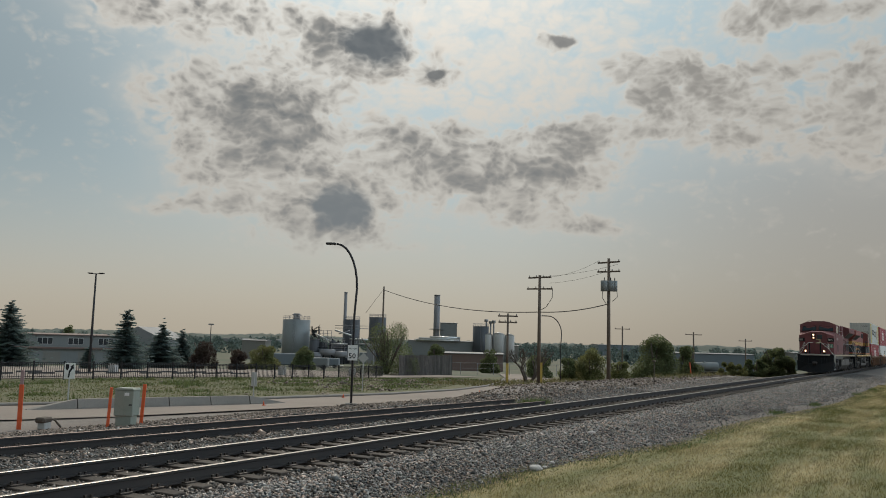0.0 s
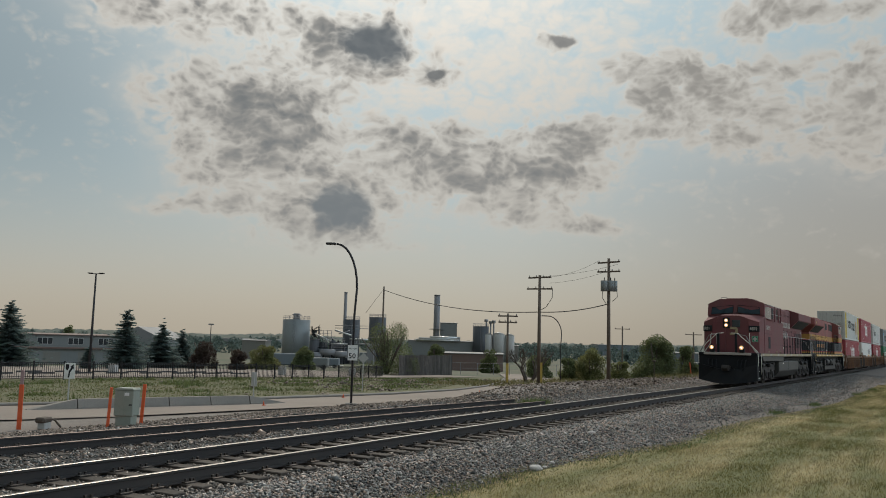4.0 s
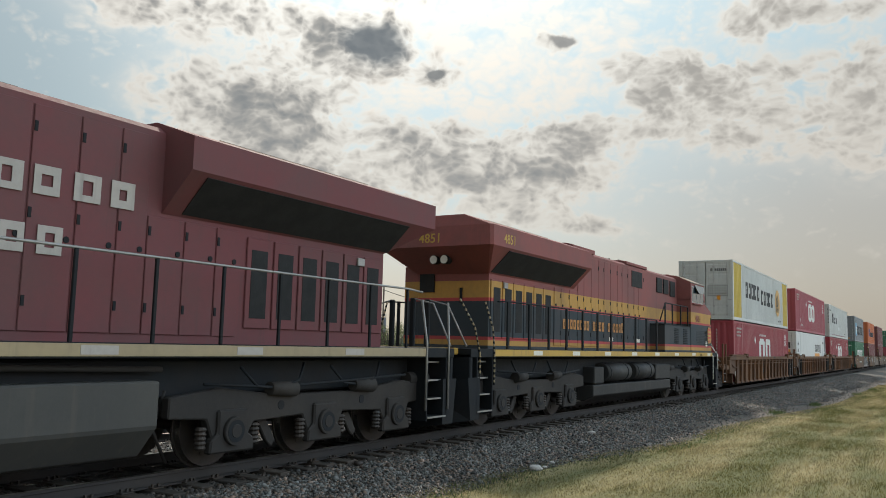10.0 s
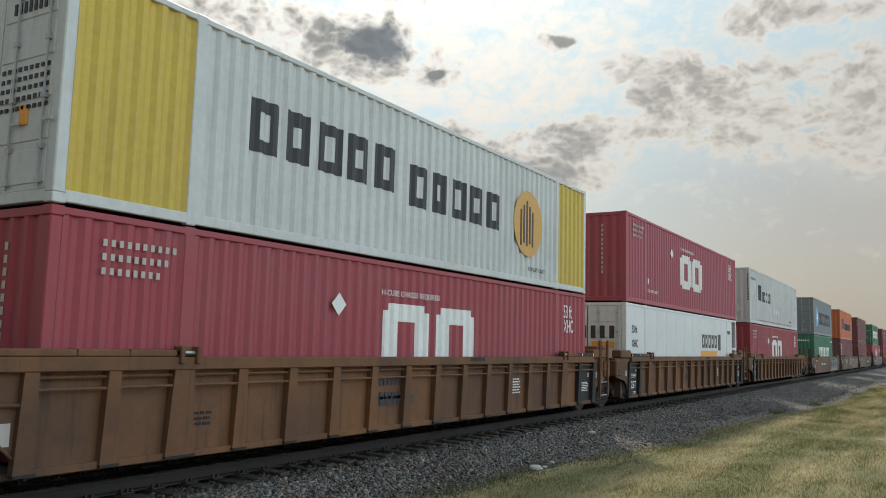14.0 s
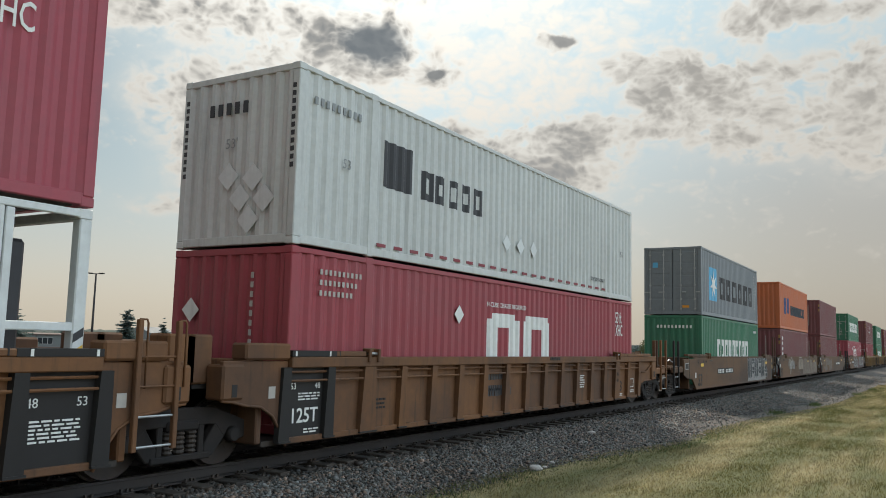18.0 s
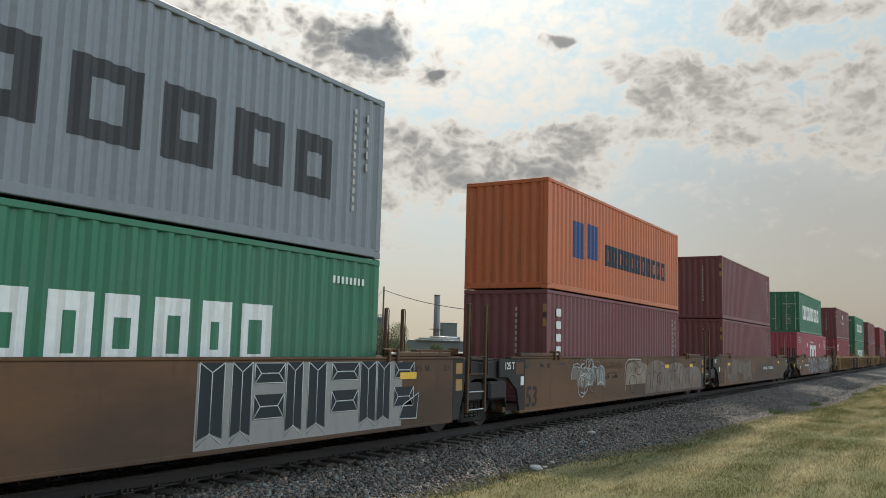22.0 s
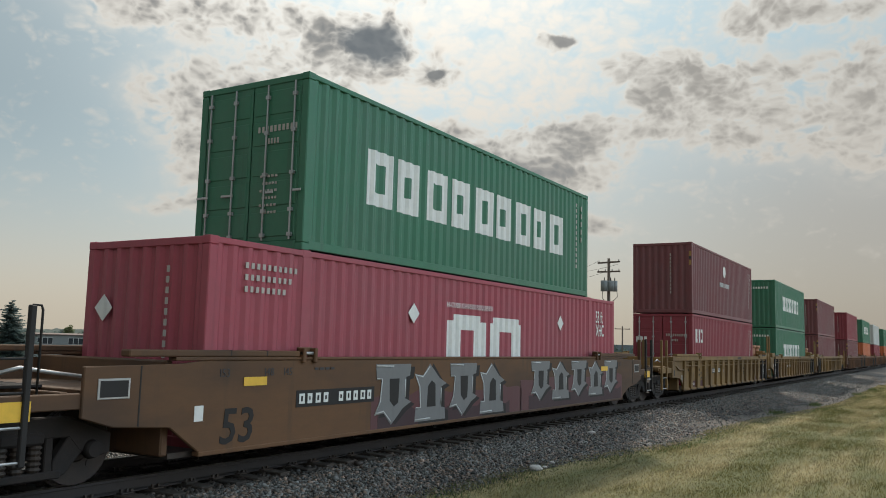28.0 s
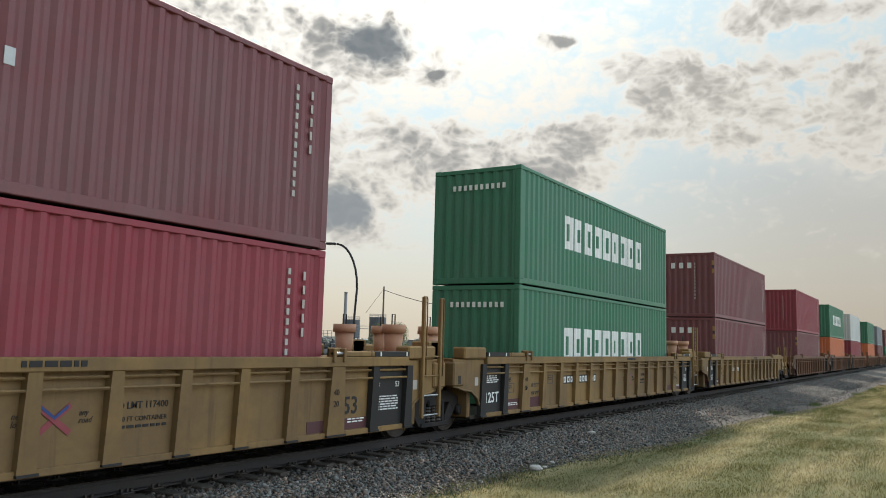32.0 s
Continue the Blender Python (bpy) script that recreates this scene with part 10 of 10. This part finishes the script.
    part("cooling_unit", slab(7.06, 7.5, -0.95, 0.95, 0.35, 2.5, bevel=0.04), CHARCOAL, b3.root)
    b3.bars_across(14.1, 14.85, 2.2, 0.16, 6, CHARCOAL)
    writing("53 ft", 0.34, CHARCOAL, b3.root, -8.077 + 0.55, -1.297, 1.95, squeeze=0.85, bold=0.005)
    writing("XHC", 0.34, CHARCOAL, b3.root, -8.077 + 0.55, -1.297, 1.5, squeeze=0.85, bold=0.005)
    b3.blocks(9.6, 12.3, 1.55, 2.1, 5, CHARCOAL)
    b3.mark(9.4, 12.2, 1.2, 1.42, ORANGE_MARK)
    b3.mark(12.4, 12.9, 1.45, 2.15, CHARCOAL)
    b3.bars_across(-0.9, 0.65, 1.75, 0.4, 5, CHARCOAL, end=True, name="name_shape")
    b3.bars_across(-0.9, 0.6, 1.45, 0.2, 1, ORANGE_MARK, end=True, name="name_shape")
    b4 = rail_red_box(156.56, TOP53, "faded red corrugated long container with white block emblem", CP_PINK, (6.45, 9.72, 0.87, 2.18), lift_only=True)
    b5 = rail_red_box(176.18, WELL_Z, "red corrugated long container marked high cube", CP_RED, (6.45, 9.8, 0.85, 2.15))
    b6 = Box(176.18, TOP53, DOM53, OFF_WHITE, "off-white corrugated long container with black lettering blocks")
    b6.blocks(3.65, 6.2, 1.28, 1.85, 5, CHARCOAL)
    b6.mark(2.35, 3.3, 1.3, 2.15, CHARCOAL)
    b6.bars_across(2.2, 14.0, 0.2, 0.06, 22, MAROON_RED, name="reflective_marking")
    for u in (7.25, 7.98, 8.7):
        b6.diamond(u, 0.85, 0.2, CLEAN_WHITE)
    for u, z in ((-0.05, 1.1), (0.5, 1.15), (-0.3, 0.75), (0.22, 0.78), (0.02, 0.42)):
        b6.diamond(u - 0.35, z, 0.23, CLEAN_WHITE, end=True)
    b6.bars_down(-1.2, 1.2, 2.6, 11, CHARCOAL, 0.07, end=True)
    b6.bars_down(1.2, 1.2, 2.6, 11, CHARCOAL, 0.07, end=True)
    writing("53'", 0.24, GREY_MARK, b6.root, -8.085, 0.25, 1.62, ends=-1)
    writing("53", 0.24, GREY_MARK, b6.root, -8.077 + 1.15, -1.297, 1.4)
    b6.bars_across(0.4, 1.7, 2.3, 0.13, 9, GREY_MARK)
    writing("TOP LIFT ONLY", 0.16, CHARCOAL, b6.root, 12.55 - 8.077, -1.297, 0.42)
    writing("53", 0.26, GREY_MARK, b6.root, 15.05 - 8.077, -1.297, 1.33)
    b6.bars_across(-0.2, 0.75, 2.2, 0.2, 5, CHARCOAL, end=True, name="name_shape")
    # second car
    g1 = iso(199.67, WELL_Z, GREEN, "green corrugated container with white name blocks", codes=False)
    g1.blocks(2.85, 9.65, 1.0, 1.95, 9, WHITE_MARK)
    g1.bars_across(-0.8, 0.75, 2.35, 0.13, 10, WHITE_MARK, end=True)
    g1.bars_across(10.9, 11.8, 2.4, 0.12, 8, WHITE_MARK)
    m1 = iso(199.67, TOP40, GREY_BLUE, "grey corrugated container with pale blue square emblem", doors="plain", mark=SILVER)
    m1.mark(1.42, 2.8, 0.7, 2.15, SKY_BLUE, "blue_square")
    bm = bmesh.new()
    star = []
    for k in range(14):
        r = 0.62 if k % 2 == 0 else 0.22
        star.append((-6.096 + 2.13 + r * math.cos(math.pi * k / 7 + math.pi / 2), 1.4 + r * math.sin(math.pi * k / 7 + math.pi / 2)))
    prism(bm, star, -1.226, -1.219, "y")
    part("star_emblem", bm, WHITE_MARK, m1.root)
    m1.blocks(3.35, 11.2, 0.85, 1.85, 6, CHARCOAL, gap=0.2)
    h1 = iso(219.18, WELL_Z, MAROON, "dark maroon corrugated container with white upright lettering bars")
    h1.bars_down(0.75, 0.6, 2.55, 6, WHITE_MARK, 0.3)
    h2 = iso(219.18, TOP40, ORANGE, "orange corrugated container with dark blue emblem", codes=False)
    h2.mark(1.78, 2.55, 0.98, 2.0, DEEP_BLUE, "emblem")
    h2.mark(2.75, 3.6, 1.05, 2.05, DEEP_BLUE, "emblem")
    h2.blocks(4.3, 10.6, 0.98, 1.62, 11, SLATE)
    iso(238.74, WELL_Z, MAROON, "dark maroon corrugated container, scuffed")
    iso(238.74, TOP40, MAROON, "plain dark maroon corrugated container")
    # single car
    p1 = rail_red_box(262.65, 0.3, "faded pink-red corrugated long container with white block emblem", CP_PINK, (6.4, 9.8, 0.8, 2.1))
    p1.diamond(12.05, 2.1, 0.19, WHITE_MARK)
    e1 = iso(262.63, 3.205, GREEN, "green corrugated container with large white name blocks", doors="plain")
    e1.blocks(1.65, 10.6, 1.0, 2.0, 9, WHITE_MARK)
    # third car
    c1 = iso(286.28, WELL_Z, MAROON_RED, "brown-red corrugated container with white name blocks", doors="plain")
    c1.blocks(0.66, 1.75, 1.75, 2.3, 3, WHITE_MARK)
    for k in range(3):
        part("name_shape", slab(-c1.L / 2 - 0.006, -c1.L / 2 + 0.012, 0.98 - 0.17 * k, 1.09 - 0.17 * k, 1.72, 1.95), WHITE_MARK, c1.root)
    c2 = iso(286.28, TOP40, MAROON, "maroon corrugated container with small white round emblem")
    c2.bars_across(4.9, 6.9, 1.42, 0.2, 8, SILVER, name="name_shape")
    bm = drum(bmesh.new(), (5.78 - 6.096, -1.219, 2.15), (5.78 - 6.096, -1.225, 2.15), 0.26, n=20)
    part("round_emblem", bm, WHITE_MARK, c2.root)
    for z, lab in ((WELL_Z, "green corrugated container low in the well"), (TOP40, "green corrugated container on the upper tier")):
        g = iso(305.68, z, GREEN, lab, codes=False)
        g.blocks(2.75, 9.5, 1.0 if z < 1 else 1.15, 1.95 if z < 1 else 2.05, 9, WHITE_MARK)
        g.bars_across(-0.8, 0.75, 2.35, 0.13, 10, WHITE_MARK, end=True)
    for z in (WELL_Z, TOP40):
        t = iso(325.42, z, MAROON, "dark brown-maroon corrugated container with white letters on its end")
        t.bars_across(-0.2, 0.9, 2.2, 0.25, 3, WHITE_MARK, end=True, name="name_shape")
    # the far cars
    iso(349.43, WELL_Z, MAROON, "maroon corrugated steel container on a well car")
    iso(349.43, TOP40, MAROON_RED, "brown-red corrugated steel container on a well car")
    iso(368.95, WELL_Z, ORANGE, "orange corrugated steel container on a well car")
    g = iso(368.95, TOP40, GREEN, "green corrugated container on an orange one")
    g.blocks(2.75, 9.5, 1.15, 2.05, 9, WHITE_MARK)
    iso(388.5, WELL_Z, MAROON_RED, "brown-red corrugated steel container on a well car")
    iso(388.5, TOP40, OFF_WHITE, "off-white corrugated steel container on a well car")
    iso(412.4, WELL_Z, ORANGE, "orange corrugated steel container on a well car")
    iso(412.4, TOP40, GREEN, "green corrugated steel container on a well car")
    iso(431.9, WELL_Z, MAROON, "maroon corrugated steel container on a well car")
    iso(431.9, TOP40, GREY_BLUE, "grey corrugated steel container on a well car")
    iso(451.4, WELL_Z, GREEN, "green corrugated steel container on a well car")
    iso(451.4, TOP40, MAROON, "maroon corrugated steel container on a well car")


load_train()


# ---- motion ----
def motions():
    """The train rolls through at one speed, and its wheels turn."""
    for ob, x, z in THINGS:
        turn = 180.0 if ob.name.startswith("rear_locomotive") else 0.0
        walk(ob, [(t, pose(x - SPEED * t, 0, z, 0, 0, turn)) for t in (0.0, 8.0, 16.0, 24.0, 32.0)])
    for ob, x, z, r in SPINNERS:
        way = -1 if ob.parent.parent is None or not ob.parent.parent.name.startswith("rear_locomotive") else 1
        rows = [(k / 15, pose(x, 0, z, 0, way * math.degrees(SPEED * (k / 15) / r), 0)) for k in range(481)]
        walk(ob, rows)


motions()
